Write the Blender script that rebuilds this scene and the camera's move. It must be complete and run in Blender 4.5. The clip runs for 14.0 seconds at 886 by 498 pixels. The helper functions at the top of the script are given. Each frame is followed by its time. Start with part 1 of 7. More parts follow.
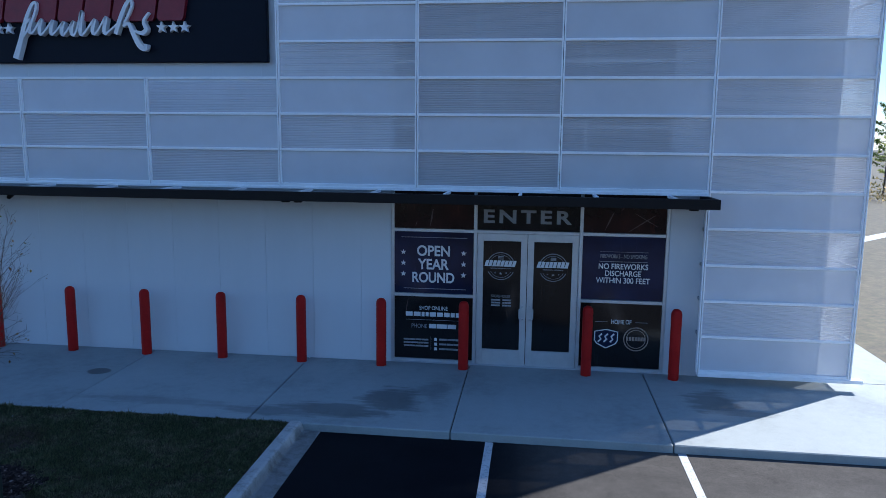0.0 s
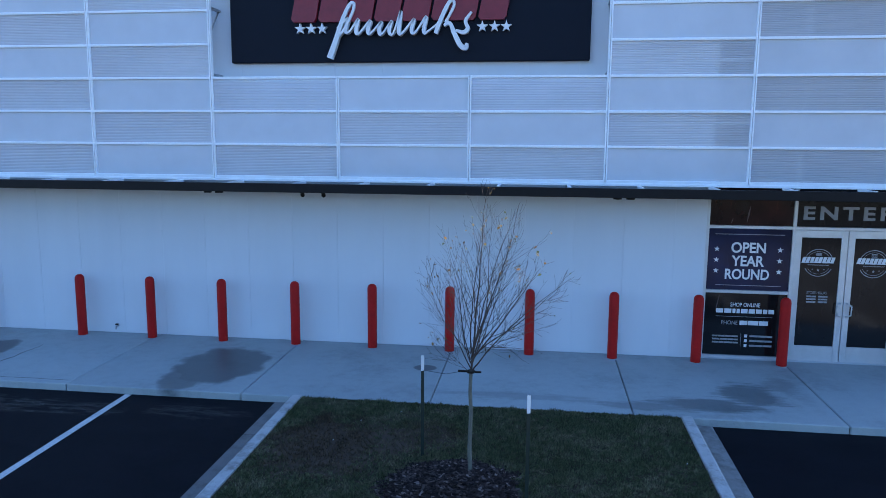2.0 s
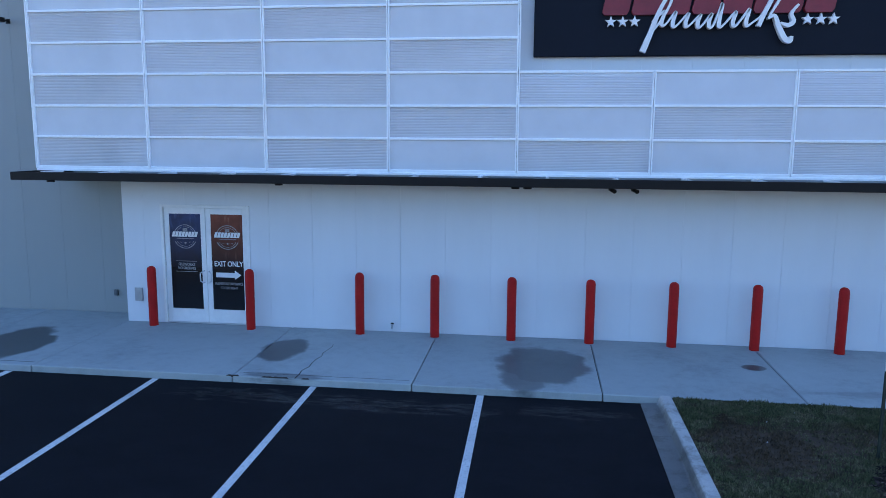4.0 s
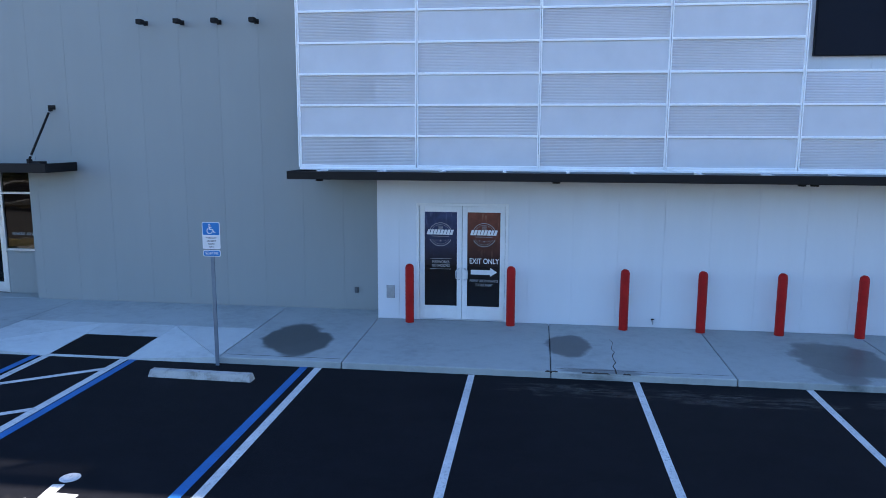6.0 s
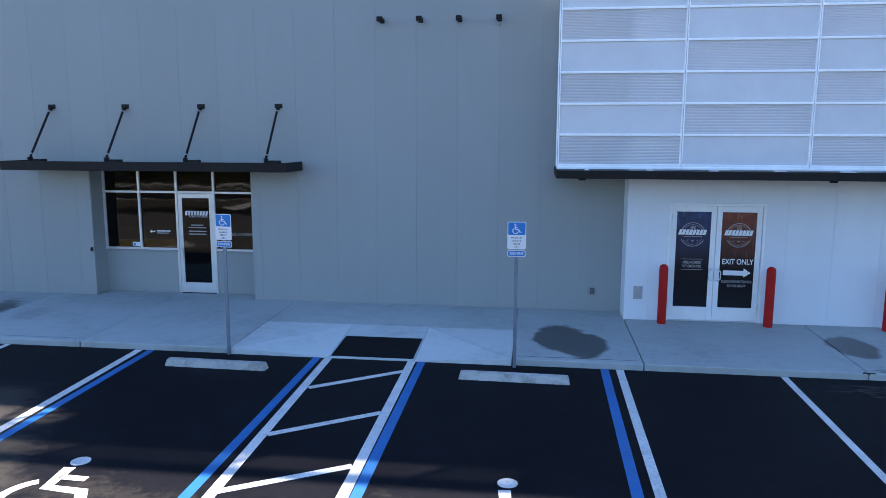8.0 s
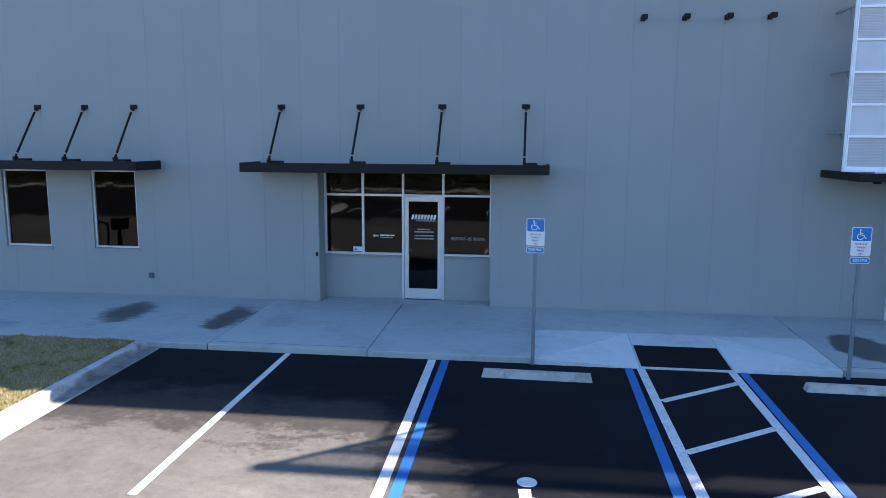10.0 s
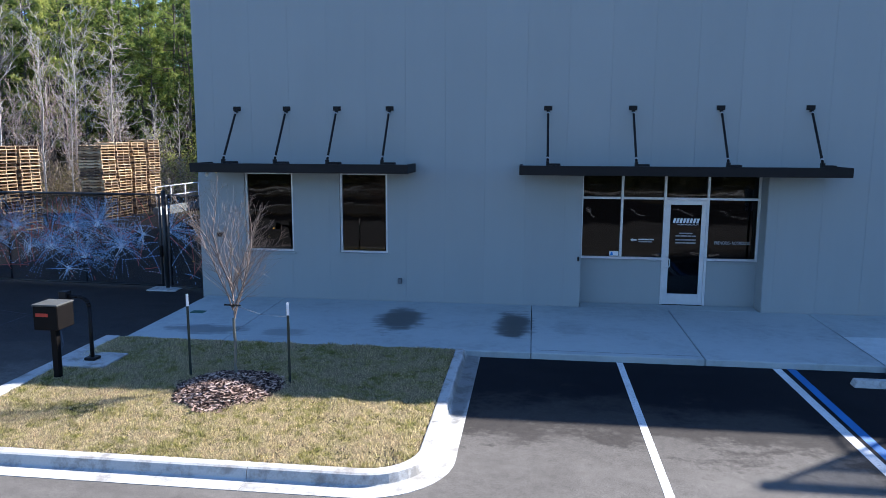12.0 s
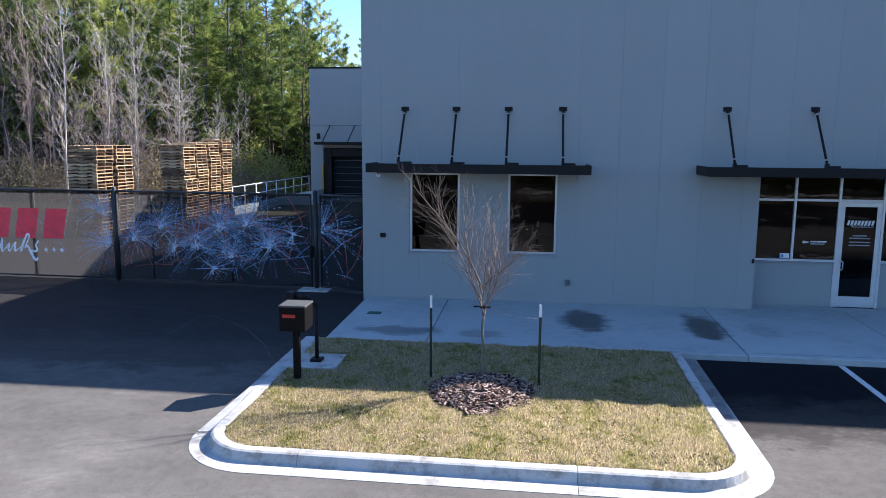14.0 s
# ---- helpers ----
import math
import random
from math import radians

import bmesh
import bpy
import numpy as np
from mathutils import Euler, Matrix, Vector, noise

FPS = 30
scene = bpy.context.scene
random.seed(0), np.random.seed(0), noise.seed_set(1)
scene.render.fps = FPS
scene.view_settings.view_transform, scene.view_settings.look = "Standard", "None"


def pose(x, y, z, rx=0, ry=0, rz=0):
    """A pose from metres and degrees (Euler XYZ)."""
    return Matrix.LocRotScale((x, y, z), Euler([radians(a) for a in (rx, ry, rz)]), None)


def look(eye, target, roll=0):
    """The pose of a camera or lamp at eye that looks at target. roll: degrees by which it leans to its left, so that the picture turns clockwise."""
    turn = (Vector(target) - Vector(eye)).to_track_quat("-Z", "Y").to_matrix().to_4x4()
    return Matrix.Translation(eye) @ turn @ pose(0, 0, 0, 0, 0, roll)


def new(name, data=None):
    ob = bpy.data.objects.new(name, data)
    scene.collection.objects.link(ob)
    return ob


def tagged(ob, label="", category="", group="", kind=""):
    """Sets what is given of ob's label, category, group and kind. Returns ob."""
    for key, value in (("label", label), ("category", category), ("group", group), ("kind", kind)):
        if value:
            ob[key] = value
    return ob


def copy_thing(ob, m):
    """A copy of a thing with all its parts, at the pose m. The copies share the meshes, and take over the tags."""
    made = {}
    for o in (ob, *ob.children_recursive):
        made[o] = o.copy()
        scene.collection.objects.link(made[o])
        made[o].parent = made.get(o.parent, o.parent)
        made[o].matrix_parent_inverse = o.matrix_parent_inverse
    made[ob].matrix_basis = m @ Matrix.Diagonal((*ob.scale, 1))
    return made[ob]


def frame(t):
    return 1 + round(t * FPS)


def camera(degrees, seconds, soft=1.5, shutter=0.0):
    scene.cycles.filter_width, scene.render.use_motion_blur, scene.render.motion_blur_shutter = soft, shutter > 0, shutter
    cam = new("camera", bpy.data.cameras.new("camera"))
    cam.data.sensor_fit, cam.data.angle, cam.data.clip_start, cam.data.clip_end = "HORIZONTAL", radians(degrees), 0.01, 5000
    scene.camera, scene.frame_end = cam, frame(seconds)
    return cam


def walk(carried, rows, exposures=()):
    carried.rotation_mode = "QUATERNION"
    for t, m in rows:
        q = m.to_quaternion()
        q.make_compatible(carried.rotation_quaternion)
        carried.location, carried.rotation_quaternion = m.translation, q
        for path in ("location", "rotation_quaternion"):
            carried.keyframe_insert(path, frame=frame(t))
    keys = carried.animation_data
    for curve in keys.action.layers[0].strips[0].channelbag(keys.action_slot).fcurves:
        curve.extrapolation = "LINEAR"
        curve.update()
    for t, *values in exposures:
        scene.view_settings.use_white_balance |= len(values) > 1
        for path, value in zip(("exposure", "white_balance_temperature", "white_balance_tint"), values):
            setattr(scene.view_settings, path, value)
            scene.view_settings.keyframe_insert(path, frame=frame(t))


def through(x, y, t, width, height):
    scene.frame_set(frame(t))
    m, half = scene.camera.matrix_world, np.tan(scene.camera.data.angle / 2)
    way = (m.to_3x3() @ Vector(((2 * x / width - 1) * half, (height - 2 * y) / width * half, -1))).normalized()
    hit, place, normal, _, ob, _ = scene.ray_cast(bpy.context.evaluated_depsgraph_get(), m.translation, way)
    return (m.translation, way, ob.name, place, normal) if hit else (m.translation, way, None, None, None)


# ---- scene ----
cam = camera(63.0, 14.0, soft=0.6)
PATH = [
    (0, (0.664, 0.482, 4.122), (0.417, 2.445, 3.829), 0.6),
    (0.5, (-0.698, 0.203, 4.107), (-0.953, 2.165, 3.811), 0.5),
    (1, (-2.0, 0.082, 4.096), (-2.259, 2.043, 3.801), 0.4),
    (1.5, (-3.41, -0.144, 4.063), (-3.671, 1.817, 3.768), 0.4),
    (2, (-4.904, -0.325, 4.021), (-5.165, 1.636, 3.73), 0.4),
    (2.5, (-6.377, -0.398, 3.985), (-6.63, 1.564, 3.695), 0.4),
    (3, (-7.929, -0.474, 3.925), (-8.188, 1.488, 3.635), 0.3),
    (3.5, (-9.249, -0.614, 3.901), (-9.507, 1.347, 3.61), 0.3),
    (4, (-10.606, -0.814, 3.918), (-10.863, 1.148, 3.624), 0.4),
    (6.5, (-17.182, -1.837, 3.974), (-17.435, 0.123, 3.664), 0.1),
    (7, (-18.529, -1.969, 3.932), (-18.778, -0.009, 3.623), 0.1),
    (9.5, (-25.16, -2.281, 3.873), (-25.413, -0.32, 3.575), 0.3),
    (10, (-26.677, -2.301, 3.844), (-26.924, -0.339, 3.548), 0.3),
    (10.5, (-28.234, -2.283, 3.859), (-28.478, -0.32, 3.565), 0.4),
    (11, (-29.925, -2.315, 3.86), (-30.166, -0.352, 3.565), 0.3),
    (11.5, (-31.494, -2.513, 3.849), (-31.736, -0.55, 3.555), 0.3),
    (12, (-32.73, -2.646, 3.865), (-32.973, -0.683, 3.569), 0.2),
    (12.5, (-33.72, -2.745, 3.83), (-33.962, -0.781, 3.536), 0.3),
    (13, (-34.642, -2.866, 3.85), (-34.884, -0.903, 3.555), 0.3),
    (13.5, (-35.558, -2.96, 3.843), (-35.801, -0.997, 3.549), 0.3),
    (14, (-36.617, -3.039, 3.843), (-36.863, -1.076, 3.549), 0.4),
]
EXPOSURES = [(0, 0.86, 5230, 12), (0.5, 1.1, 5180, 11), (1, 1.47, 5180, 11), (1.5, 1.76, 5290, 12), (2.0, 1.9, 5430, 12), (2.5, 1.98, 5610, 13), (4, 2.06, 5820, 14),
             (7, 2.12, 6120, 15), (9.5, 2.1, 6130, 15), (11, 1.77, 5670, 13), (12, 1.63, 5540, 13), (13, 1.58, 5550, 14), (14, 1.56, 5640, 15)]
walk(cam, [(t, look(eye, target, roll)) for t, eye, target, roll in PATH], EXPOSURES)

# ---- world and sun ----
SUN_DIR = Vector((0.795, 0.607, 0.0)).normalized()
SUN_ELEV = radians(37.8)
world = bpy.data.worlds.new("sky")
scene.world = world
world.use_nodes = True
wn = world.node_tree.nodes
sky = wn.new("ShaderNodeTexSky")
sky.sky_type = "NISHITA"
sky.sun_disc = False
sky.sun_elevation = SUN_ELEV
sky.sun_rotation = math.atan2(SUN_DIR.x, SUN_DIR.y)
sky.dust_density = 0.2
sky.air_density = 1.0
sky.ozone_density = 5.5
wn["Background"].inputs["Strength"].default_value = 0.092
world.node_tree.links.new(sky.outputs[0], wn["Background"].inputs["Color"])
sun = new("sun", bpy.data.lights.new("sun", "SUN"))
sun.data.energy, sun.data.angle, sun.data.color = 5.0, radians(0.55), (1.0, 0.90, 0.76)
sun_vec = Vector((SUN_DIR.x * math.cos(SUN_ELEV), SUN_DIR.y * math.cos(SUN_ELEV), math.sin(SUN_ELEV)))
sun.matrix_world = look(sun_vec * 60, (0, 0, 0))


# ---- materials ----
class Mat:
    """A node material with short calls for its nodes."""

    def __init__(self, name, rough=0.6, metal=0.0):
        self.m = bpy.data.materials.new(name)
        self.m.use_nodes = True
        self.t = self.m.node_tree
        self.b = self.t.nodes["Principled BSDF"]
        self.b.inputs["Roughness"].default_value = rough
        self.b.inputs["Metallic"].default_value = metal

    def node(self, kind, **props):
        n = self.t.nodes.new("ShaderNode" + kind)
        for k, v in props.items():
            n.inputs[k.replace("_", " ")].default_value = v
        return n

    def link(self, a, b):
        self.t.links.new(a, b)

    def pos(self, scale=(1, 1, 1)):
        g = self.node("NewGeometry")
        m = self.node("Mapping")
        m.inputs["Scale"].default_value = scale
        self.link(g.outputs["Position"], m.inputs["Vector"])
        return m.outputs[0]

    def noise(self, scale, detail=4.0, rough=0.55, stretch=(1, 1, 1)):
        n = self.node("TexNoise", Scale=scale, Detail=detail, Roughness=rough)
        self.link(self.pos(stretch), n.inputs["Vector"])
        return n.outputs["Fac"]

    def ramp(self, fac, *stops):
        r = self.node("ValToRGB")
        e = r.color_ramp.elements
        while len(e) < len(stops):
            e.new(0.5)
        for s, (p, c) in zip(e, stops):
            s.position = p
            s.color = (*c, 1) if isinstance(c, tuple) else (c, c, c, 1)
        self.link(fac, r.inputs[0])
        return r.outputs[0]

    def mix(self, fac, a, b, mode="MIX"):
        n = self.t.nodes.new("ShaderNodeMix")
        n.data_type, n.blend_type = "RGBA", mode
        for k, v in ((0, fac), (6, a), (7, b)):
            sock = n.inputs[k]
            if isinstance(v, (int, float)):
                sock.default_value = v if k == 0 else (v, v, v, 1)
            elif isinstance(v, tuple):
                sock.default_value = (*v, 1)
            else:
                self.link(v, sock)
        return n.outputs[2]

    def math(self, op, a, b=0.0, clamp=False):
        n = self.node("Math")
        n.operation, n.use_clamp = op, clamp
        for i, v in enumerate((a, b)):
            if isinstance(v, (int, float)):
                n.inputs[i].default_value = v
            else:
                self.link(v, n.inputs[i])
        return n.outputs[0]

    def color(self, c):
        if isinstance(c, tuple):
            self.b.inputs["Base Color"].default_value = (*c, 1)
        else:
            self.link(c, self.b.inputs["Base Color"])
        return self

    def rough(self, r):
        self.link(r, self.b.inputs["Roughness"])
        return self

    def bump(self, fac, strength=0.3, distance=0.01):
        n = self.node("Bump", Strength=strength, Distance=distance)
        self.link(fac, n.inputs["Height"])
        self.link(n.outputs[0], self.b.inputs["Normal"])
        return self

    def random(self):
        return self.node("ObjectInfo").outputs["Random"]


def plain(name, c, rough=0.5, metal=0.0, var=0.25, scale=6.0, bump=0.08, spec=0.5):
    """Paint or metal of one colour with faint dirt at two scales."""
    m = Mat(name, rough, metal)
    m.b.inputs["Specular IOR Level"].default_value = spec
    lo = tuple(x * (1 - var) for x in c)
    hi = tuple(min(1.0, x * (1 + var * 0.4)) for x in c)
    f = m.mix(0.4, m.noise(scale), m.noise(scale * 9, 6))
    m.color(m.ramp(f, (0.3, lo), (0.7, hi)))
    if bump:
        m.bump(m.noise(scale * 30, 3), bump, 0.003)
    return m.m


def ellipses(m, spots, wobble=0.24, streak=3.2, crisp=2.6):
    """1 inside ragged ellipses (x, y, rx, ry, strength), 0 outside."""
    sep = m.node("SeparateXYZ")
    g = m.node("NewGeometry")
    m.link(g.outputs["Position"], sep.inputs[0])
    n1, n2 = m.noise(2.6, 4), m.noise(12.0, 5, 0.65, (0.12, 1, 1))
    wob = m.math("ADD", m.math("MULTIPLY", m.math("SUBTRACT", n1, 0.5), wobble * 4), m.math("MULTIPLY", m.math("SUBTRACT", n2, 0.5), wobble * streak))
    total = None
    for x, y, rx, ry, s in spots:
        dx = m.math("DIVIDE", m.math("SUBTRACT", sep.outputs[0], x), rx)
        dy = m.math("DIVIDE", m.math("SUBTRACT", sep.outputs[1], y), ry)
        d = m.math("SQRT", m.math("ADD", m.math("MULTIPLY", dx, dx), m.math("MULTIPLY", dy, dy)))
        d = m.math("ADD", d, wob)
        v = m.math("MULTIPLY", m.math("MULTIPLY", m.math("SUBTRACT", 1.1, d), crisp, True), s)
        total = v if total is None else m.math("MAXIMUM", total, v)
    return total


def concrete(name, c, stains=(), dry=0.75, streaked=(), grime=0.0):
    m = Mat(name, dry)
    f = m.mix(0.45, m.noise(0.7, 5), m.noise(5.5, 8, 0.65))
    col = m.ramp(f, (0.3, tuple(x * 0.74 for x in c)), (0.5, c), (0.75, tuple(x * 1.12 for x in c)))
    speck = m.noise(55, 5, 0.7)
    col = m.mix(0.25, col, m.ramp(speck, (0.35, 0.55), (0.6, 1.0)), "MULTIPLY")
    if grime:
        col = m.mix(grime, col, m.ramp(m.noise(3.4, 7, 0.72), (0.36, (0.42, 0.38, 0.33)), (0.52, (1.0, 1.0, 1.0))), "MULTIPLY")
    r = m.random()
    col = m.mix(1.0, col, m.ramp(r, (0.0, 0.93), (1.0, 1.05)), "MULTIPLY")
    if stains:
        s = ellipses(m, stains, 0.17, 0.4, 5.0)
        if streaked:
            s = m.math("MAXIMUM", s, ellipses(m, streaked, 0.30, 5.0, 2.2))
        col = m.mix(s, col, m.mix(1.0, col, (0.10, 0.105, 0.115), "MULTIPLY"))
        m.rough(m.ramp(s, (0.0, dry), (1.0, 0.32)))
    m.color(col)
    m.bump(m.noise(38, 6, 0.7), 0.25, 0.004)
    return m.m


STAINS = [(-20.55, 11.6, 0.52, 0.85, 0.95), (-20.2, 11.2, 0.5, 0.8, 0.9), (-15.22, 11.7, 0.40, 0.68, 0.95), (-10.45, 11.5, 0.78, 1.0, 0.8), (-10.75, 10.9, 0.4, 0.75, 0.65), (-6.82, 11.87, 0.2, 0.16, 0.95)]
STREAKS = [(-35.5, 12.2, 0.5, 0.95, 0.95), (-33.05, 12.1, 0.42, 1.05, 1.0), (-1.5, 11.3, 0.5, 0.6, 0.6), (-2.3, 10.75, 0.9, 0.3, 0.6), (-3.2, 10.55, 0.8, 0.2, 0.45), (-0.9, 11.8, 0.3, 0.4, 0.3), (-5.2, 10.7, 1.3, 0.18, 0.3),
           (-39.2, 10.95, 0.9, 0.35, 0.6), (-37.6, 10.9, 0.5, 0.3, 0.4), (-14.7, 10.3, 0.7, 0.14, 0.6), (-31.9, 12.0, 0.4, 0.6, 0.2), (3.55, 11.95, 0.45, 0.5, 0.6), (3.9, 11.5, 0.5, 0.2, 0.4)]
M_WALK = concrete("sidewalk_concrete", (0.378, 0.405, 0.388), STAINS, 0.75, STREAKS)
M_RAMP = concrete("pale_ramp_concrete", (0.55, 0.58, 0.56))
M_KERB = concrete("kerb_concrete", (0.46, 0.45, 0.42), [(-8.84, 8.2, 0.17, 3.2, 0.72), (-33.76, 8.9, 0.15, 1.8, 0.6), (-2.45, 8.6, 0.15, 2.6, 0.5)], grime=0.75)
M_SOIL = plain("dark_soil", (0.05, 0.04, 0.03), 0.95, var=0.5)


def asphalt_material():
    m = Mat("asphalt", 0.7)
    sep = m.node("SeparateXYZ")
    g = m.node("NewGeometry")
    m.link(g.outputs["Position"], sep.inputs[0])
    big, mid, fine = m.noise(0.35, 5), m.noise(2.0, 7, 0.68, (0.6, 1, 1)), m.noise(70, 5, 0.75)
    # damp sealed surface by the kerb, darkened for shade, drying in ragged patches towards the open lane
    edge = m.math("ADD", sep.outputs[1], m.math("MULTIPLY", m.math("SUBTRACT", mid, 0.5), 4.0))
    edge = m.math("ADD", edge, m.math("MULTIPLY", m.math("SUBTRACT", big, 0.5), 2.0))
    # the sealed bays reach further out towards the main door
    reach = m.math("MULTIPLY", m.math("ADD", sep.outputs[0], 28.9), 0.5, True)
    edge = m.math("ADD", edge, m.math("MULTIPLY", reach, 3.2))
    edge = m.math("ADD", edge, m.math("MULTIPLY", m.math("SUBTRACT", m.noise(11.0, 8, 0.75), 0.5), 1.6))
    # dark kept back on the drive, where the sun still falls
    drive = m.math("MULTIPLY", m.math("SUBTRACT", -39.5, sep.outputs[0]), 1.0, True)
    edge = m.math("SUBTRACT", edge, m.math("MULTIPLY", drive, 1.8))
    # near-black tier set along the building's shade edge, on top of the damp
    wet_shade = m.math("MULTIPLY", m.math("SUBTRACT", edge, 7.3), 0.9, True)
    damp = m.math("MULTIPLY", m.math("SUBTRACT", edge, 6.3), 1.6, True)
    # bays at the right end coloured paler for the sun patch there
    sun_bay = m.math("MULTIPLY", m.math("SUBTRACT", sep.outputs[0], 0.1), 0.9, True)
    damp = m.math("SUBTRACT", damp, m.math("MULTIPLY", sun_bay, 0.62), True)
    wet_shade = m.math("SUBTRACT", wet_shade, m.math("MULTIPLY", sun_bay, 0.85), True)
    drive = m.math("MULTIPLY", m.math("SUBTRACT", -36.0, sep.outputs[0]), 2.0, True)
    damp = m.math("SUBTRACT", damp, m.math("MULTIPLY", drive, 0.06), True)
    wet_shade = m.math("SUBTRACT", wet_shade, m.math("MULTIPLY", drive, 0.55), True)
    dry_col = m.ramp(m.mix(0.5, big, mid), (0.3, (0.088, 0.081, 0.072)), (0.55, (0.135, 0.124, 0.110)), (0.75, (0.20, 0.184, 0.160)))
    wet_shade_col = m.ramp(mid, (0.3, (0.0075, 0.008, 0.0105)), (0.7, (0.012, 0.0125, 0.0155)))
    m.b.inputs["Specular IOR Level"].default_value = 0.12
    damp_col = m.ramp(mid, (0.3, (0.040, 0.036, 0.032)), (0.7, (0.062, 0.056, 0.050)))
    col = m.mix(m.math("MULTIPLY", wet_shade, m.ramp(damp, (0.3, 0.0), (0.8, 1.0))), m.mix(damp, dry_col, damp_col), wet_shade_col)
    # dark asphalt on the far side of the lot, added for the window reflections
    far_dark = m.math("MULTIPLY", m.math("SUBTRACT", m.math("MULTIPLY", m.math("SUBTRACT", mid, 0.5), 2.0), m.math("ADD", sep.outputs[1], 5.5)), 1.2, True)
    col = m.mix(far_dark, col, (0.022, 0.021, 0.021))
    col = m.mix(0.55, col, m.ramp(fine, (0.3, 0.35), (0.65, 1.35)), "MULTIPLY")
    col = m.mix(0.35, col, m.ramp(m.noise(7.0, 9, 0.72), (0.32, 0.62), (0.5, 1.0), (0.68, 1.3)), "MULTIPLY")
    m.color(col)
    wet = ellipses(m, [(-14.7, 9.65, 1.5, 0.3, 0.36), (-9.9, 9.6, 0.8, 0.25, 0.3), (-12.6, 9.5, 1.4, 0.28, 0.36), (-3.0, 9.7, 0.5, 0.25, 0.4)], 0.4, 4.0)
    wet = m.math("MULTIPLY", wet, m.ramp(m.noise(5.0, 7, 0.72, (0.45, 1.8, 1)), (0.44, 0.0), (0.6, 1.6)), True)
    m.rough(m.mix(wet, m.ramp(damp, (0.0, 0.9), (1.0, 0.5)), 0.07))
    lift = m.node("Math")
    lift.operation = "MULTIPLY_ADD"
    m.link(wet, lift.inputs[0])
    lift.inputs[1].default_value, lift.inputs[2].default_value = 0.10, 0.03
    m.link(lift.outputs[0], m.b.inputs["Specular IOR Level"])
    calm = m.mix(wet, fine, 0.5)
    m.bump(calm, 0.35, 0.006)
    return m.m


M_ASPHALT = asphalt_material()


def paint_material(name, c):
    m = Mat(name, 0.6)
    worn = m.ramp(m.noise(26, 9, 0.75), (0.34, 0.35), (0.48, 1.0))
    tone = m.ramp(m.noise(3, 4), (0.3, tuple(x * 0.8 for x in c)), (0.7, c))
    m.color(m.mix(worn, (0.08, 0.08, 0.08), tone))
    m.bump(m.noise(70, 3), 0.25, 0.004)
    return m.m


M_WHITELINE = paint_material("white_road_paint", (0.68, 0.68, 0.66))
M_BLUELINE = paint_material("blue_road_paint", (0.016, 0.15, 0.42))


def wall_material(name, c):
    m = Mat(name, 0.55)
    f = m.mix(0.5, m.noise(0.5, 4), m.noise(3.0, 5, 0.6, (1, 1, 0.15)))
    col = m.ramp(f, (0.3, tuple(x * 0.93 for x in c)), (0.7, c))
    col = m.mix(1.0, col, m.ramp(m.random(), (0.0, 0.98), (1.0, 1.015)), "MULTIPLY")
    m.color(col)
    m.bump(m.noise(160, 2), 0.12, 0.002)
    return m.m


M_WHITEWALL = wall_material("white_metal_wall_panel", (0.675, 0.695, 0.72))
M_GRAYWALL = wall_material("grey_metal_wall_panel", (0.278, 0.297, 0.292))
M_BLACK = plain("black_painted_metal", (0.010, 0.0085, 0.0085), 0.55, spec=0.2)
M_BLACKSIGN = plain("black_sign_face", (0.007, 0.0095, 0.018), 0.5, var=0.1, spec=0.12)
M_ALU = plain("clear_anodised_aluminium", (0.62, 0.63, 0.64), 0.38, 0.55, var=0.12)
M_SCREENFRAME = plain("white_screen_frame", (0.95, 0.95, 0.95), 0.4, 0.0, var=0.1)
M_DOORPAINT = plain("pale_grey_door_paint", (0.76, 0.76, 0.75), 0.45, var=0.1)
M_RED = plain("red_bollard_plastic", (0.40, 0.010, 0.008), 0.55, var=0.3, scale=3, spec=0.2)
M_REDLETTER = plain("dark_red_letter_face", (0.22, 0.012, 0.025), 0.45)
M_WHITELETTER = plain("white_letter_face", (0.8, 0.8, 0.8), 0.45, var=0.08)
M_GALV = plain("galvanised_steel", (0.42, 0.43, 0.44), 0.45, 0.6)
M_SIGNPOST = plain("dull_galvanised_post", (0.19, 0.225, 0.27), 0.5, 0.3)
M_PRINT = plain("white_vinyl_print", (0.72, 0.72, 0.72), 0.5, var=0.08, bump=0)
M_DIMPRINT = plain("dim_vinyl_print", (0.30, 0.30, 0.31), 0.5, var=0.1, bump=0)
M_SPARKSTREAK = plain("dull_spark_print", (0.10, 0.055, 0.05), 0.4, var=0.4, bump=0)
M_SIGNBLUE = plain("blue_sign_sheet", (0.006, 0.17, 0.5), 0.4, var=0.1, bump=0)
M_SIGNWHITE = plain("white_sign_sheet", (0.75, 0.75, 0.75), 0.4, var=0.06, bump=0)
M_TACTILE = plain("black_tactile_paver", (0.010, 0.010, 0.0105), 0.75, spec=0.1)
M_GREYBOX = plain("dark_grey_box", (0.10, 0.11, 0.12), 0.5)
M_GREEN = plain("green_valve_lid", (0.02, 0.09, 0.06), 0.6)
M_BROWN = plain("brown_powder_coat", (0.007, 0.0055, 0.005), 0.6, spec=0.1)
M_FLAG = plain("red_reflective_mark", (0.45, 0.03, 0.01), 0.5)
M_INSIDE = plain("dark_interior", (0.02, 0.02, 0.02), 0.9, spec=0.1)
# lid grey, lighter than the brown box below it
M_LID = plain("grey_mailbox_lid", (0.085, 0.085, 0.078), 0.7, spec=0.15)
M_CHALK = plain("faint_chalk_scrape", (0.10, 0.10, 0.105), 0.9, var=0.6, scale=4, spec=0.1)
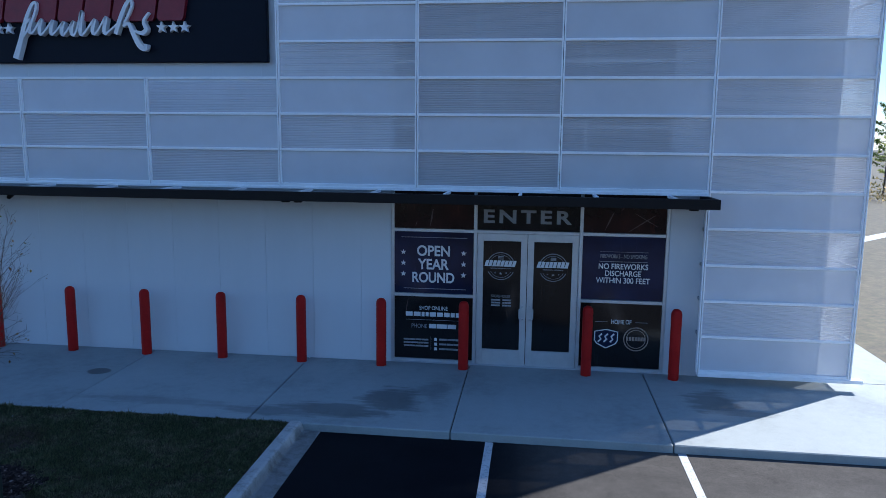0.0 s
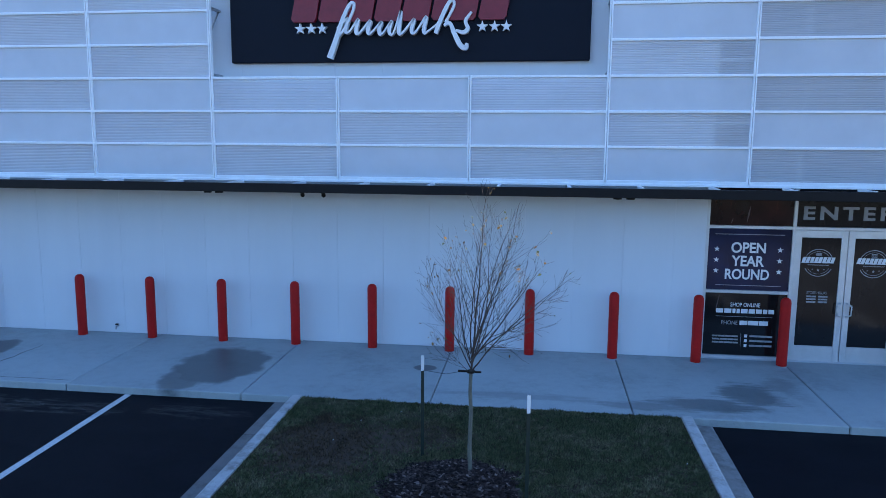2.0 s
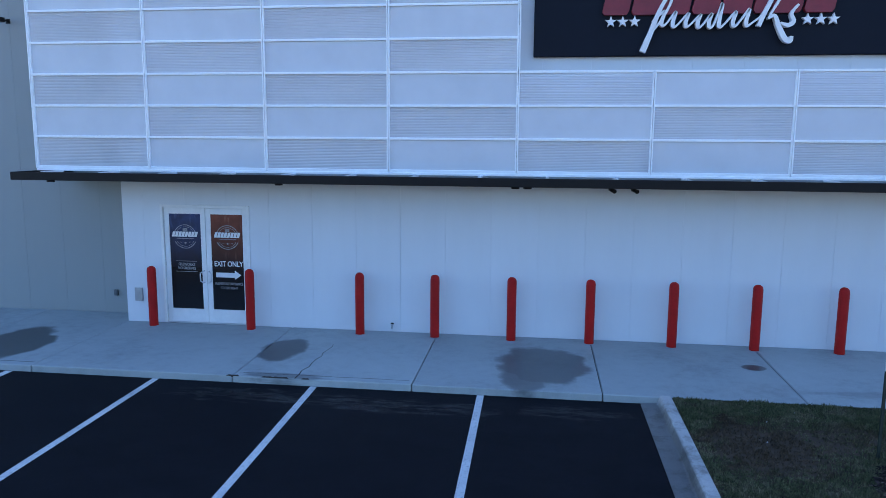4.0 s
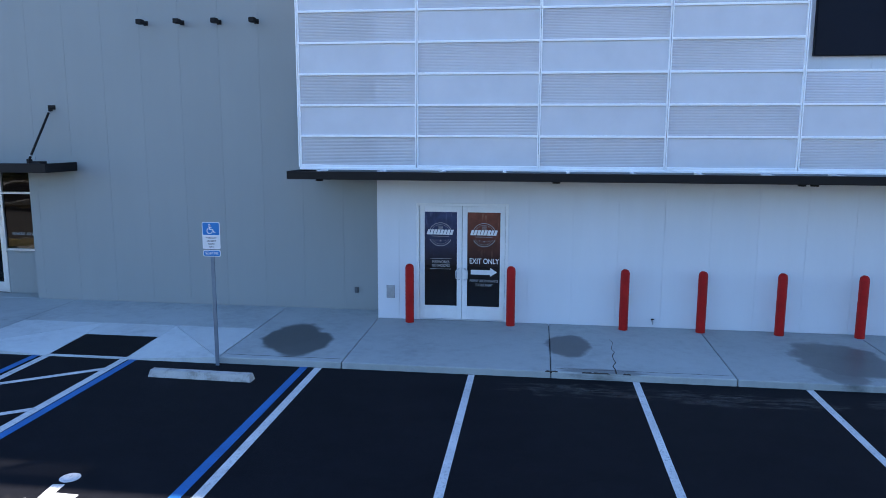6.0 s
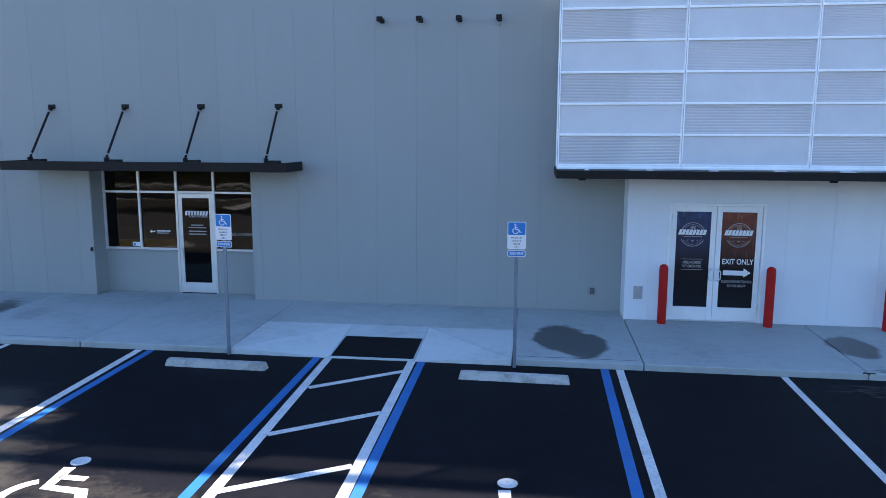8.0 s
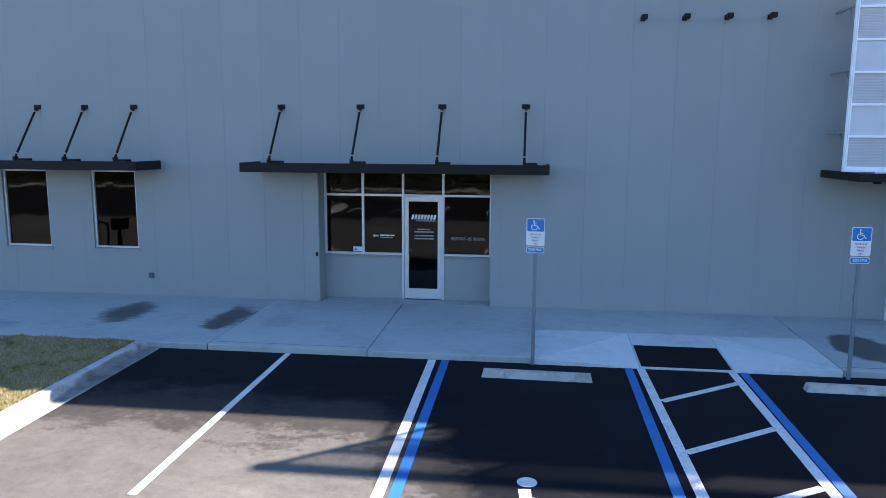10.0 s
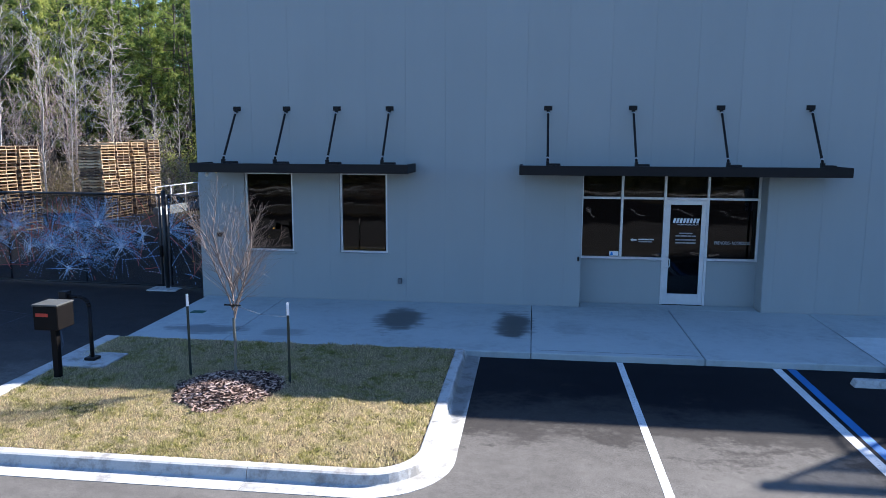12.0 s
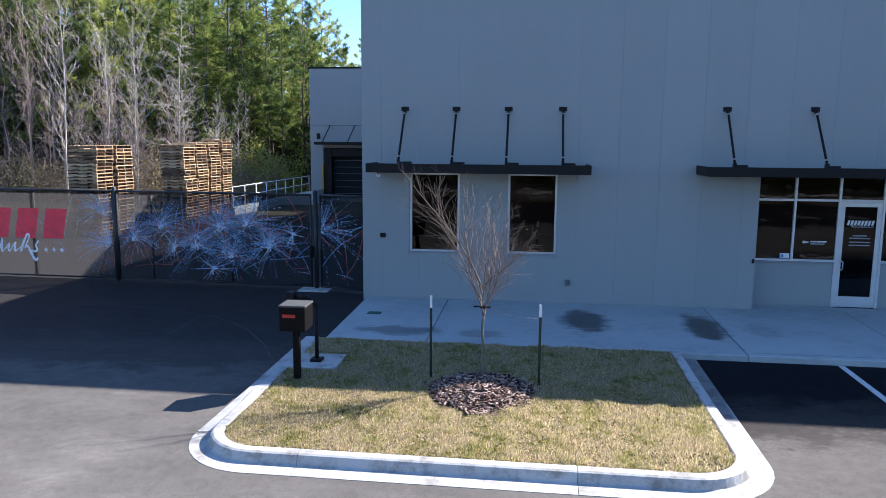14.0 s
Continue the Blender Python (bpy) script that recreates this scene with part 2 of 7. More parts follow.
M_ROOF = plain("pale_roof_sheet", (0.5, 0.5, 0.5), 0.8)


def glass_material(name, tint):
    m = Mat(name, 0.02)
    m.color(tint)
    m.b.inputs["Transmission Weight"].default_value = 1.0
    m.b.inputs["IOR"].default_value = 1.4
    m.bump(m.noise(1.7, 2, 0.4), 0.2, 0.012)
    return m.m


M_GLASS = glass_material("tinted_glass", (0.03, 0.03, 0.032))


def vinyl_material(name, low, high, streak):
    """Printed film behind glass: dark ground with dim streaks of a firework picture."""
    m = Mat(name, 0.12)
    m.b.inputs["Specular IOR Level"].default_value = 0.4
    f = m.noise(1.5, 4)
    col = m.ramp(f, (0.35, low), (0.7, high))
    w = m.noise(7.0, 5, 0.6, (1.6, 1, 0.3))
    col = m.mix(m.ramp(w, (0.6, 0.0), (0.78, 0.7)), col, streak)
    m.color(col)
    return m.m


M_FILMBLUE = vinyl_material("navy_printed_film", (0.006, 0.009, 0.03), (0.012, 0.02, 0.065), (0.03, 0.03, 0.09))
M_FILMRED = vinyl_material("maroon_printed_film", (0.012, 0.006, 0.006), (0.04, 0.012, 0.01), (0.12, 0.035, 0.02))


def glow_film(name, glow, spark):
    """Printed film whose picture fades from a firework glow at the head to black at the foot."""
    m = Mat(name, 0.2)
    m.b.inputs["Specular IOR Level"].default_value = 0.35
    sep = m.node("SeparateXYZ")
    m.link(m.node("NewGeometry").outputs["Position"], sep.inputs[0])
    up = m.math("MULTIPLY", m.math("SUBTRACT", sep.outputs[2], 1.25), 0.85, True)
    up = m.math("MULTIPLY", up, m.ramp(m.noise(5.0, 4), (0.25, 0.5), (0.7, 1.0)))
    col = m.mix(up, (0.008, 0.008, 0.010), glow)
    streak = m.math("MULTIPLY", m.ramp(m.noise(9.0, 5, 0.6, (1.6, 1, 0.35)), (0.55, 0.0), (0.75, 0.8)), up)
    m.color(m.mix(streak, col, spark))
    return m.m


M_FILMEXIT = glow_film("red_glow_printed_film", (0.22, 0.062, 0.04), (0.42, 0.22, 0.16))
M_FILMNAVY = glow_film("blue_glow_printed_film", (0.035, 0.06, 0.15), (0.12, 0.16, 0.28))
M_FILMDARK = vinyl_material("black_printed_film", (0.006, 0.006, 0.007), (0.013, 0.012, 0.012), (0.035, 0.022, 0.018))


def mesh_material(name, c, clear, rough=0.5):
    """Perforated sheet or net: holes too small to see are clear, the rest is solid."""
    m = Mat(name, rough)
    m.color(m.ramp(m.noise(2.0, 4), (0.3, tuple(x * 0.92 for x in c)), (0.7, c)))
    t = m.node("BsdfTransparent")
    mixer = m.node("MixShader")
    mixer.inputs[0].default_value = clear
    m.link(m.b.outputs[0], mixer.inputs[1])
    m.link(t.outputs[0], mixer.inputs[2])
    m.link(mixer.outputs[0], m.t.nodes["Material Output"].inputs["Surface"])
    return m.m


M_PERF = mesh_material("white_perforated_sheet", (0.82, 0.825, 0.855), 0.37)
M_PERFSIDE = mesh_material("dense_perforated_sheet", (0.80, 0.80, 0.81), 0.42)
M_SLOTTED = mesh_material("white_slotted_sheet", (0.88, 0.855, 0.87), 0.46)
def net_material():
    """Thin printed mesh: dark in front, letting light from behind glow through and half clear."""
    m = Mat("black_fence_mesh_banner", 0.95)
    m.b.inputs["Specular IOR Level"].default_value = 0.05
    m.color(m.ramp(m.noise(2.0, 4), (0.3, (0.008, 0.009, 0.012)), (0.7, (0.014, 0.015, 0.018))))
    t, c = m.node("BsdfTranslucent"), m.node("BsdfTransparent")
    t.inputs["Color"].default_value = (0.15, 0.145, 0.145, 1)
    glow, clear = m.node("MixShader"), m.node("MixShader")
    glow.inputs[0].default_value, clear.inputs[0].default_value = 0.5, 0.46
    m.link(m.b.outputs[0], glow.inputs[1])
    m.link(t.outputs[0], glow.inputs[2])
    m.link(glow.outputs[0], clear.inputs[1])
    m.link(c.outputs[0], clear.inputs[2])
    m.link(clear.outputs[0], m.t.nodes["Material Output"].inputs["Surface"])
    return m.m


M_NET = net_material()
M_NETFINE = plain("black_chain_link", (0.015, 0.015, 0.016), 0.5)


def grass_material(name, base):
    m = Mat(name, 0.75)
    patch = m.mix(0.5, m.noise(1.6, 6, 0.65), m.noise(9.0, 5, 0.6))
    if base == "mixed":
        col = m.ramp(patch, (0.34, (0.195, 0.215, 0.048)), (0.42, (0.38, 0.34, 0.125)), (0.52, (0.60, 0.505, 0.30)), (0.68, (0.50, 0.385, 0.255)))
    elif base == "green":
        bare = ellipses(m, [(-7.6, 8.5, 0.75, 0.9, 0.9), (-6.5, 9.0, 0.6, 0.5, 0.5)], 0.5)
        col = m.ramp(patch, (0.3, (0.08, 0.105, 0.046)), (0.5, (0.14, 0.155, 0.072)), (0.68, (0.33, 0.28, 0.18)))
        col = m.mix(bare, col, (0.11, 0.075, 0.045))
    else:
        col = m.ramp(patch, (0.3, (0.042, 0.044, 0.011)), (0.5, (0.085, 0.068, 0.026)), (0.72, (0.14, 0.10, 0.048)))
    if base == "field":
        col = m.mix(0.8, col, m.ramp(m.noise(3.0, 9, 0.78), (0.32, 0.3), (0.68, 1.45)), "MULTIPLY")
    else:
        isl = m.node("NewGeometry").outputs["Random Per Island"]
        col = m.mix(1.0, col, m.ramp(isl, (0.0, 0.3), (0.7, 1.1), (1.0, 1.7)), "MULTIPLY")
    m.color(col)
    t = m.node("BsdfTranslucent")
    m.link(col, t.inputs["Color"])
    mixer = m.node("MixShader")
    mixer.inputs[0].default_value = 0.0 if base == "field" else 0.6
    m.link(m.b.outputs[0], mixer.inputs[1])
    m.link(t.outputs[0], mixer.inputs[2])
    m.link(mixer.outputs[0], m.t.nodes["Material Output"].inputs["Surface"])
    return m.m


M_TOPSOIL = plain("bare_topsoil", (0.075, 0.046, 0.024), 0.95, var=0.6, scale=9, bump=0.5)
M_THATCH = plain("dead_thatch_soil", (0.065, 0.052, 0.03), 0.95, var=0.6, scale=9, bump=0.5)
M_GRASSMIX = grass_material("straw_and_green_turf", "mixed")
M_GRASSGREEN = grass_material("dull_green_turf", "green")
M_FIELD = grass_material("winter_field", "field")


def leaf_material(name, stops, through=0.52):
    m = Mat(name, 0.85)
    m.b.inputs["Specular IOR Level"].default_value = 0.12
    isl = m.node("NewGeometry").outputs["Random Per Island"]
    col = m.ramp(isl, *stops)
    m.color(col)
    t = m.node("BsdfTranslucent")
    m.link(col, t.inputs["Color"])
    mixer = m.node("MixShader")
    mixer.inputs[0].default_value = through
    m.link(m.b.outputs[0], mixer.inputs[1])
    m.link(t.outputs[0], mixer.inputs[2])
    m.link(mixer.outputs[0], m.t.nodes["Material Output"].inputs["Surface"])
    return m.m


def needle_material(name, dark, mid, light):
    """Needles whose tone changes from clump to clump."""
    m = Mat(name, 0.8)
    m.b.inputs["Specular IOR Level"].default_value = 0.15
    isl = m.node("NewGeometry").outputs["Random Per Island"]
    f = m.mix(0.35, m.noise(0.55, 3, 0.6), isl)
    col = m.ramp(m.mix(0.35, f, m.random()), (0.3, dark), (0.5, mid), (0.72, light))
    m.color(col)
    t = m.node("BsdfTranslucent")
    m.link(col, t.inputs["Color"])
    mixer = m.node("MixShader")
    mixer.inputs[0].default_value = 0.5
    m.link(m.b.outputs[0], mixer.inputs[1])
    m.link(t.outputs[0], mixer.inputs[2])
    m.link(mixer.outputs[0], m.t.nodes["Material Output"].inputs["Surface"])
    return m.m


M_PINE = needle_material("pine_needles", (0.045, 0.08, 0.022), (0.19, 0.25, 0.06), (0.52, 0.52, 0.14))
M_BUSH = leaf_material("dry_undergrowth", [(0.0, (0.10, 0.10, 0.04)), (0.5, (0.27, 0.22, 0.10)), (1.0, (0.54, 0.42, 0.23))])
M_THICKET = leaf_material("dark_thicket_leaves", [(0.0, (0.03, 0.04, 0.015)), (0.6, (0.07, 0.08, 0.03)), (1.0, (0.15, 0.13, 0.07))])
M_BRUSH = leaf_material("bare_twig_tangle", [(0.0, (0.08, 0.06, 0.045)), (0.5, (0.26, 0.20, 0.15)), (1.0, (0.55, 0.45, 0.36))])
M_PALEBARK = plain("pale_bare_bark", (0.47, 0.415, 0.355), 0.9, var=0.3, scale=2)
M_DULLBARK = plain("pinkish_brown_bark", (0.36, 0.27, 0.22), 0.9, var=0.3, scale=2)
M_DEADBARK = plain("grey_dead_wood", (0.42, 0.37, 0.30), 0.9, var=0.3, scale=2)
M_PINEBARK = plain("dark_pine_bark", (0.10, 0.08, 0.065), 0.9, var=0.4, scale=2)
M_TRUNK = plain("greenish_young_trunk", (0.14, 0.135, 0.105), 0.85, var=0.4, scale=12)
M_TWIG = plain("young_tree_bark", (0.075, 0.055, 0.044), 0.85, var=0.4, scale=8)
# reddish twig bark, lightened for the crown that stands in the sun
M_TWIGSUN = plain("sunlit_reddish_twig_bark", (0.20, 0.15, 0.12), 0.8, var=0.6, scale=8)
M_DEADLEAF = leaf_material("withered_leaves", [(0.0, (0.2, 0.1, 0.03)), (0.6, (0.32, 0.2, 0.05)), (1.0, (0.12, 0.14, 0.04))])
# two copies of one mulch: paler for the sunlit bed, darker for the shaded
M_MULCH = leaf_material("bark_mulch", [(0.0, (0.016, 0.009, 0.007)), (0.4, (0.06, 0.036, 0.027)), (0.7, (0.27, 0.18, 0.135)), (1.0, (0.62, 0.46, 0.37))], 0.04)
M_MULCHSHADE = leaf_material("shaded_bark_mulch", [(0.0, (0.012, 0.008, 0.007)), (0.6, (0.035, 0.024, 0.02)), (0.9, (0.09, 0.065, 0.055)), (1.0, (0.26, 0.2, 0.17))], 0.04)
M_POSTGREEN = plain("dark_green_post", (0.012, 0.022, 0.016), 0.5)


# ---- mesh helpers ----
class Geo:
    """Collects vertices and faces of one mesh."""

    def __init__(self):
        self.v, self.f, self.smooth = [], [], set()

    def add(self, verts, faces, smooth=False):
        n = len(self.v)
        self.v.extend(verts)
        if smooth:
            self.smooth.update(range(len(self.f), len(self.f) + len(faces)))
        self.f.extend([tuple(i + n for i in f) for f in faces])
        return self

    def box(self, x0, x1, y0, y1, z0, z1, c=0.0):
        """A box, with chamfered edges where c is given."""
        if c <= 0:
            v = [(x, y, z) for x in (x0, x1) for y in (y0, y1) for z in (z0, z1)]
            return self.add(v, [(0, 1, 3, 2), (4, 6, 7, 5), (0, 4, 5, 1), (2, 3, 7, 6), (0, 2, 6, 4), (1, 5, 7, 3)])
        lo, hi, v, key = (x0, y0, z0), (x1, y1, z1), [], {}
        for s in ((a, b, d) for a in (0, 1) for b in (0, 1) for d in (0, 1)):
            for ax in range(3):
                p = [(hi[i] if s[i] else lo[i]) if i == ax else (hi[i] - c if s[i] else lo[i] + c) for i in range(3)]
                key[s, ax] = len(v)
                v.append(tuple(p))
        f = []
        for ax in range(3):
            i, j = [k for k in range(3) if k != ax]
            for side in (0, 1):
                quad = []
                for a, b in ((0, 0), (1, 0), (1, 1), (0, 1)):
                    s = [0, 0, 0]
                    s[ax], s[i], s[j] = side, a, b
                    quad.append(key[tuple(s), ax])
                f.append(tuple(quad) if (side == 1) == (ax != 1) else tuple(reversed(quad)))
            for a in (0, 1):
                for b in (0, 1):
                    s0, s1 = [0, 0, 0], [0, 0, 0]
                    s0[ax], s1[ax] = 0, 1
                    s0[i] = s1[i] = a
                    s0[j] = s1[j] = b
                    quad = (key[tuple(s0), i], key[tuple(s1), i], key[tuple(s1), j], key[tuple(s0), j])
                    flip = (a == b) == (ax != 1)
                    f.append(quad if not flip else tuple(reversed(quad)))
        for s in ((a, b, d) for a in (0, 1) for b in (0, 1) for d in (0, 1)):
            tri = (key[s, 0], key[s, 1], key[s, 2])
            f.append(tri if sum(s) % 2 == 1 else tuple(reversed(tri)))
        return self.add(v, f)

    def tube(self, a, b, r0, r1=None, n=10, caps=True):
        """A straight round bar from a to b."""
        r1 = r0 if r1 is None else r1
        a, b = Vector(a), Vector(b)
        d = (b - a).normalized()
        u = d.cross(Vector((0, 0, 1)) if abs(d.z) < 0.9 else Vector((1, 0, 0))).normalized()
        w = d.cross(u)
        v = []
        for p, r in ((a, r0), (b, r1)):
            for k in range(n):
                t = 2 * math.pi * k / n
                v.append(tuple(p + r * (math.cos(t) * u + math.sin(t) * w)))
        base = len(self.v)
        self.add(v, [(k, (k + 1) % n, n + (k + 1) % n, n + k) for k in range(n)], True)
        if caps:
            self.f.extend([tuple(base + k for k in reversed(range(n))), tuple(base + n + k for k in range(n))])
        return self

    def bent(self, pts, r, n=8):
        """A round bar along a line of points."""
        for a, b in zip(pts, pts[1:]):
            self.tube(a, b, r, n=n)
        return self

    def lathe(self, profile, at=(0, 0, 0), n=16):
        """A turned form: profile is (radius, height) from below."""
        v, f = [], []
        for r, z in profile:
            for k in range(n):
                t = 2 * math.pi * k / n
                v.append((at[0] + r * math.cos(t), at[1] + r * math.sin(t), at[2] + z))
        for i in range(len(profile) - 1):
            for k in range(n):
                k2 = (k + 1) % n
                f.append((i * n + k, i * n + k2, (i + 1) * n + k2, (i + 1) * n + k))
        return self.add(v, f, True)

    def prism(self, poly, d0, d1, plane="xz"):
        """A flat outline given depth: plane xz faces -y, plane xy faces up."""
        n = len(poly)
        if plane == "xz":
            v = [(x, d, z) for d in (d0, d1) for x, z in poly]
        else:
            v = [(x, y, d) for d in (d1, d0) for x, y in poly]
        return self.add(v, [tuple(range(n)), tuple(reversed(range(n, 2 * n)))] + [(k, n + k, n + (k + 1) % n, (k + 1) % n) for k in range(n)])

    def stroke(self, pts, w, d0, d1, plane="xz"):
        """A band of width w along a line of points."""
        left, right = [], []
        for i, p in enumerate(pts):
            a, b = pts[max(i - 1, 0)], pts[min(i + 1, len(pts) - 1)]
            dx, dy = b[0] - a[0], b[1] - a[1]
            k = math.hypot(dx, dy) or 1.0
            wi = w[i] if isinstance(w, (list, tuple)) else w
            left.append((p[0] - dy / k * wi / 2, p[1] + dx / k * wi / 2))
            right.append((p[0] + dy / k * wi / 2, p[1] - dx / k * wi / 2))
        n = len(pts)
        if plane == "xz":
            v = [(x, d, z) for d in (d0, d1) for row in (right, left) for x, z in row]
        else:
            v = [(x, y, d) for d in (d1, d0) for row in (right, left) for x, y in row]
        f = []
        for i in range(n - 1):
            f += [(i, i + 1, n + i + 1, n + i), (3 * n + i, 3 * n + i + 1, 2 * n + i + 1, 2 * n + i), (i, 2 * n + i, 2 * n + i + 1, i + 1), (n + i + 1, 3 * n + i + 1, 3 * n + i, n + i)]
        return self.add(v, f + [(0, n, 3 * n, 2 * n), (n - 1, 3 * n - 1, 4 * n - 1, 2 * n - 1)])

    def ring(self, cx, cz, r, w, d0, d1, a0=0.0, a1=360.0, n=28, plane="xz"):
        pts = [(cx + r * math.cos(radians(a0 + (a1 - a0) * k / n)), cz + r * math.sin(radians(a0 + (a1 - a0) * k / n))) for k in range(n + 1)]
        return self.stroke(pts, w, d0, d1, plane)

    def disc(self, cx, cz, r, d0, d1, n=20, plane="xz"):
        return self.prism([(cx + r * math.cos(2 * math.pi * k / n), cz + r * math.sin(2 * math.pi * k / n)) for k in range(n)], d0, d1, plane)

    def star(self, cx, cz, r, d0, d1):
        return self.prism([(cx + (r if k % 2 == 0 else r * 0.4) * math.sin(math.pi * k / 5), cz + (r if k % 2 == 0 else r * 0.4) * math.cos(math.pi * k / 5)) for k in range(10)], d0, d1)

    def mesh(self, name):
        me = bpy.data.meshes.new(name)
        me.from_pydata([tuple(p) for p in self.v], [], self.f)
        if len(self.f) < 4000:
            bm = bmesh.new()
            bm.from_mesh(me)
            bmesh.ops.recalc_face_normals(bm, faces=bm.faces)
            bm.to_mesh(me)
            bm.free()
        if self.smooth:
            flags = np.zeros(len(me.polygons), dtype=bool)
            flags[list(self.smooth)] = True
            me.polygons.foreach_set("use_smooth", flags)
        me.update()
        return me


def part(name, geo, material, parent, label=""):
    """One mesh object under a thing or a part."""
    me = geo if isinstance(geo, bpy.types.Mesh) else geo.mesh(name)
    if material and not me.materials:
        me.materials.append(material)
    ob = new(name, me)
    ob.parent = parent
    return tagged(ob, label)


def single(name, geo, material, label="", category="", group="", kind="", at=(0, 0, 0)):
    """A top-level thing that is one mesh."""
    ob = part(name, geo, material, None)
    ob.location = at
    return tagged(ob, label, category, group, kind)


def thing(name, at, label, category, group="", kind=""):
    """The empty base of a thing made of parts."""
    ob = new(name)
    ob.location = at
    return tagged(ob, label, category, group, kind)


def lettering(body, x, z, width, height, y, parent, material, name="lettering", depth=0.002, bold=0.0, mid=True, space=1.0):
    """Built-in letters on an upright face towards -y; x is their middle (or left end), z their foot."""
    cu = bpy.data.curves.new(name, "FONT")
    cu.body, cu.size, cu.extrude, cu.offset = body, 1.0, 0.001, bold
    cu.space_character = space
    tmp = bpy.data.objects.new(name, cu)
    scene.collection.objects.link(tmp)
    bpy.context.view_layer.update()
    me = bpy.data.meshes.new_from_object(tmp.evaluated_get(bpy.context.evaluated_depsgraph_get()))
    bpy.data.objects.remove(tmp)
    co = np.empty(len(me.vertices) * 3)
    me.vertices.foreach_get("co", co)
    co = co.reshape(-1, 3)
    lo, hi = co.min(0), co.max(0)
    out = np.empty_like(co)
    out[:, 0] = (co[:, 0] - lo[0]) / (hi[0] - lo[0]) * width + (x - width / 2 if mid else x)
    out[:, 2] = (co[:, 1] - lo[1]) / (hi[1] - lo[1]) * height + z
    out[:, 1] = y - depth * (co[:, 2] > 0)
    me.vertices.foreach_set("co", out.ravel())
    me.name = name
    me.materials.clear()
    me.materials.append(material)
    me.update()
    ob = new(name, me)
    ob.parent = parent
    return ob


def rect_minus(x0, x1, z0, z1, holes):
    """The rectangles that are left of one when holes are cut from it."""
    xs = sorted({x0, x1, *[min(max(h[k], x0), x1) for h in holes for k in (0, 1)]})
    out = []
    for a, b in zip(xs, xs[1:]):
        if b - a < 1e-6:
            continue
        m = (a + b) / 2
        cuts = sorted((max(h[2], z0), min(h[3], z1)) for h in holes if h[0] < m < h[1] and h[2] < z1 and h[3] > z0)
        z = z0
        for c0, c1 in cuts:
            if c0 > z + 1e-6:
                out.append((a, b, z, c0))
            z = max(z, c1)
        if z < z1 - 1e-6:
            out.append((a, b, z, z1))
    return out


# ---- plan ----
WALK_Z = 0.117  # above the drained asphalt plane
FLOOR_Z = 0.15
KERB_Y = 10.18


def gz(y):
    """Height of the asphalt, which drains away from the building."""
    return -0.06 + 0.013 * (min(max(y, -18.0), 15.4) - 10.0)


def settle(ob):
    """Lay a thing that was built on level ground onto the sloping lot."""
    done = set()
    for o in (ob, *ob.children_recursive):
        if o.type == "MESH" and o.data.name not in done:
            done.add(o.data.name)
            co = np.empty(len(o.data.vertices) * 3)
            o.data.vertices.foreach_get("co", co)
            co = co.reshape(-1, 3)
            co[:, 2] += -0.06 + 0.013 * (np.clip(co[:, 1], -18.0, 15.4) - 10.0)
            o.data.vertices.foreach_set("co", co.ravel())
            o.data.update()
    return ob


WHITE_Y, GRAY_Y, ALCOVE_Y, SCREEN_Y = 13.22, 13.85, 14.325, 12.77
WHITE_X0, WHITE_X1 = -19.2, 5.58
GRAY_X0 = -40.68
# FRONT_TOP is out of view, raised to block sun coming through the screen
ROOF_Z, FRONT_TOP, SCREEN_TOP = 8.2, 8.72, 8.83
ALCOVE = (-31.62, -27.63, 0.0, 3.22)
WIN_A, WIN_B = (-39.54, -38.35, 1.24, 3.12), (-37.22, -36.08, 1.24, 3.12)
EXIT = (-18.36, -16.43, 0.0, 2.59)
STORE = (-1.89, 3.0, 0.0, 6.95)

# ---- ground ----
def strip_sheet(x0, x1, ys, drop, thick):
    """A sheet with depth whose top follows the slope of the lot."""
    q, n = Geo(), len(ys)
    v = [(x, y, gz(y) - drop - t) for t in (0, thick) for x in (x0, x1) for y in ys]
    f = [(k, n + k, n + k + 1, k + 1) for k in range(n - 1)] + [(2 * n + k + 1, 3 * n + k + 1, 3 * n + k, 2 * n + k) for k in range(n - 1)]
    f += [(k + 1, 2 * n + k + 1, 2 * n + k, k) for k in range(n - 1)] + [(n + k, 3 * n + k, 3 * n + k + 1, n + k + 1) for k in range(n - 1)]
    return q.add(v, f + [(0, 2 * n, 3 * n, n), (n - 1, 2 * n - 1, 4 * n - 1, 3 * n - 1)])


g = strip_sheet(-900, 900, (-900, -18, 15.4, 900), 0.04, 0.5)
single("ground", g, M_FIELD, "dry winter grass and bare field to the horizon", "ground", kind="structure")
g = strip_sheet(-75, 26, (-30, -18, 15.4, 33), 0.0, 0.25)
single("asphalt_lot", g, M_ASPHALT, "black asphalt car park, damp by the kerb, coloured for shade and sun", "road", kind="structure")
g = Geo()
g.box(7.3, 60, 10.0, 80, -0.2, 0.05)
single("lawn", g, M_FIELD, "thin yellow-green lawn beside the building", "lawn", kind="structure")
for k, (pts, w) in enumerate([([(11, 20), (13.6, 27), (18, 33), (30, 39)], 1.0), ([(9.5, 24), (14, 33), (24, 44)], 0.7)]):
    g = Geo()
    g.stroke(pts, w, 0.03, 0.056, "xy")
    single("sand_track", g, M_RAMP, "pale sandy track across the lawn", "path", kind="structure")

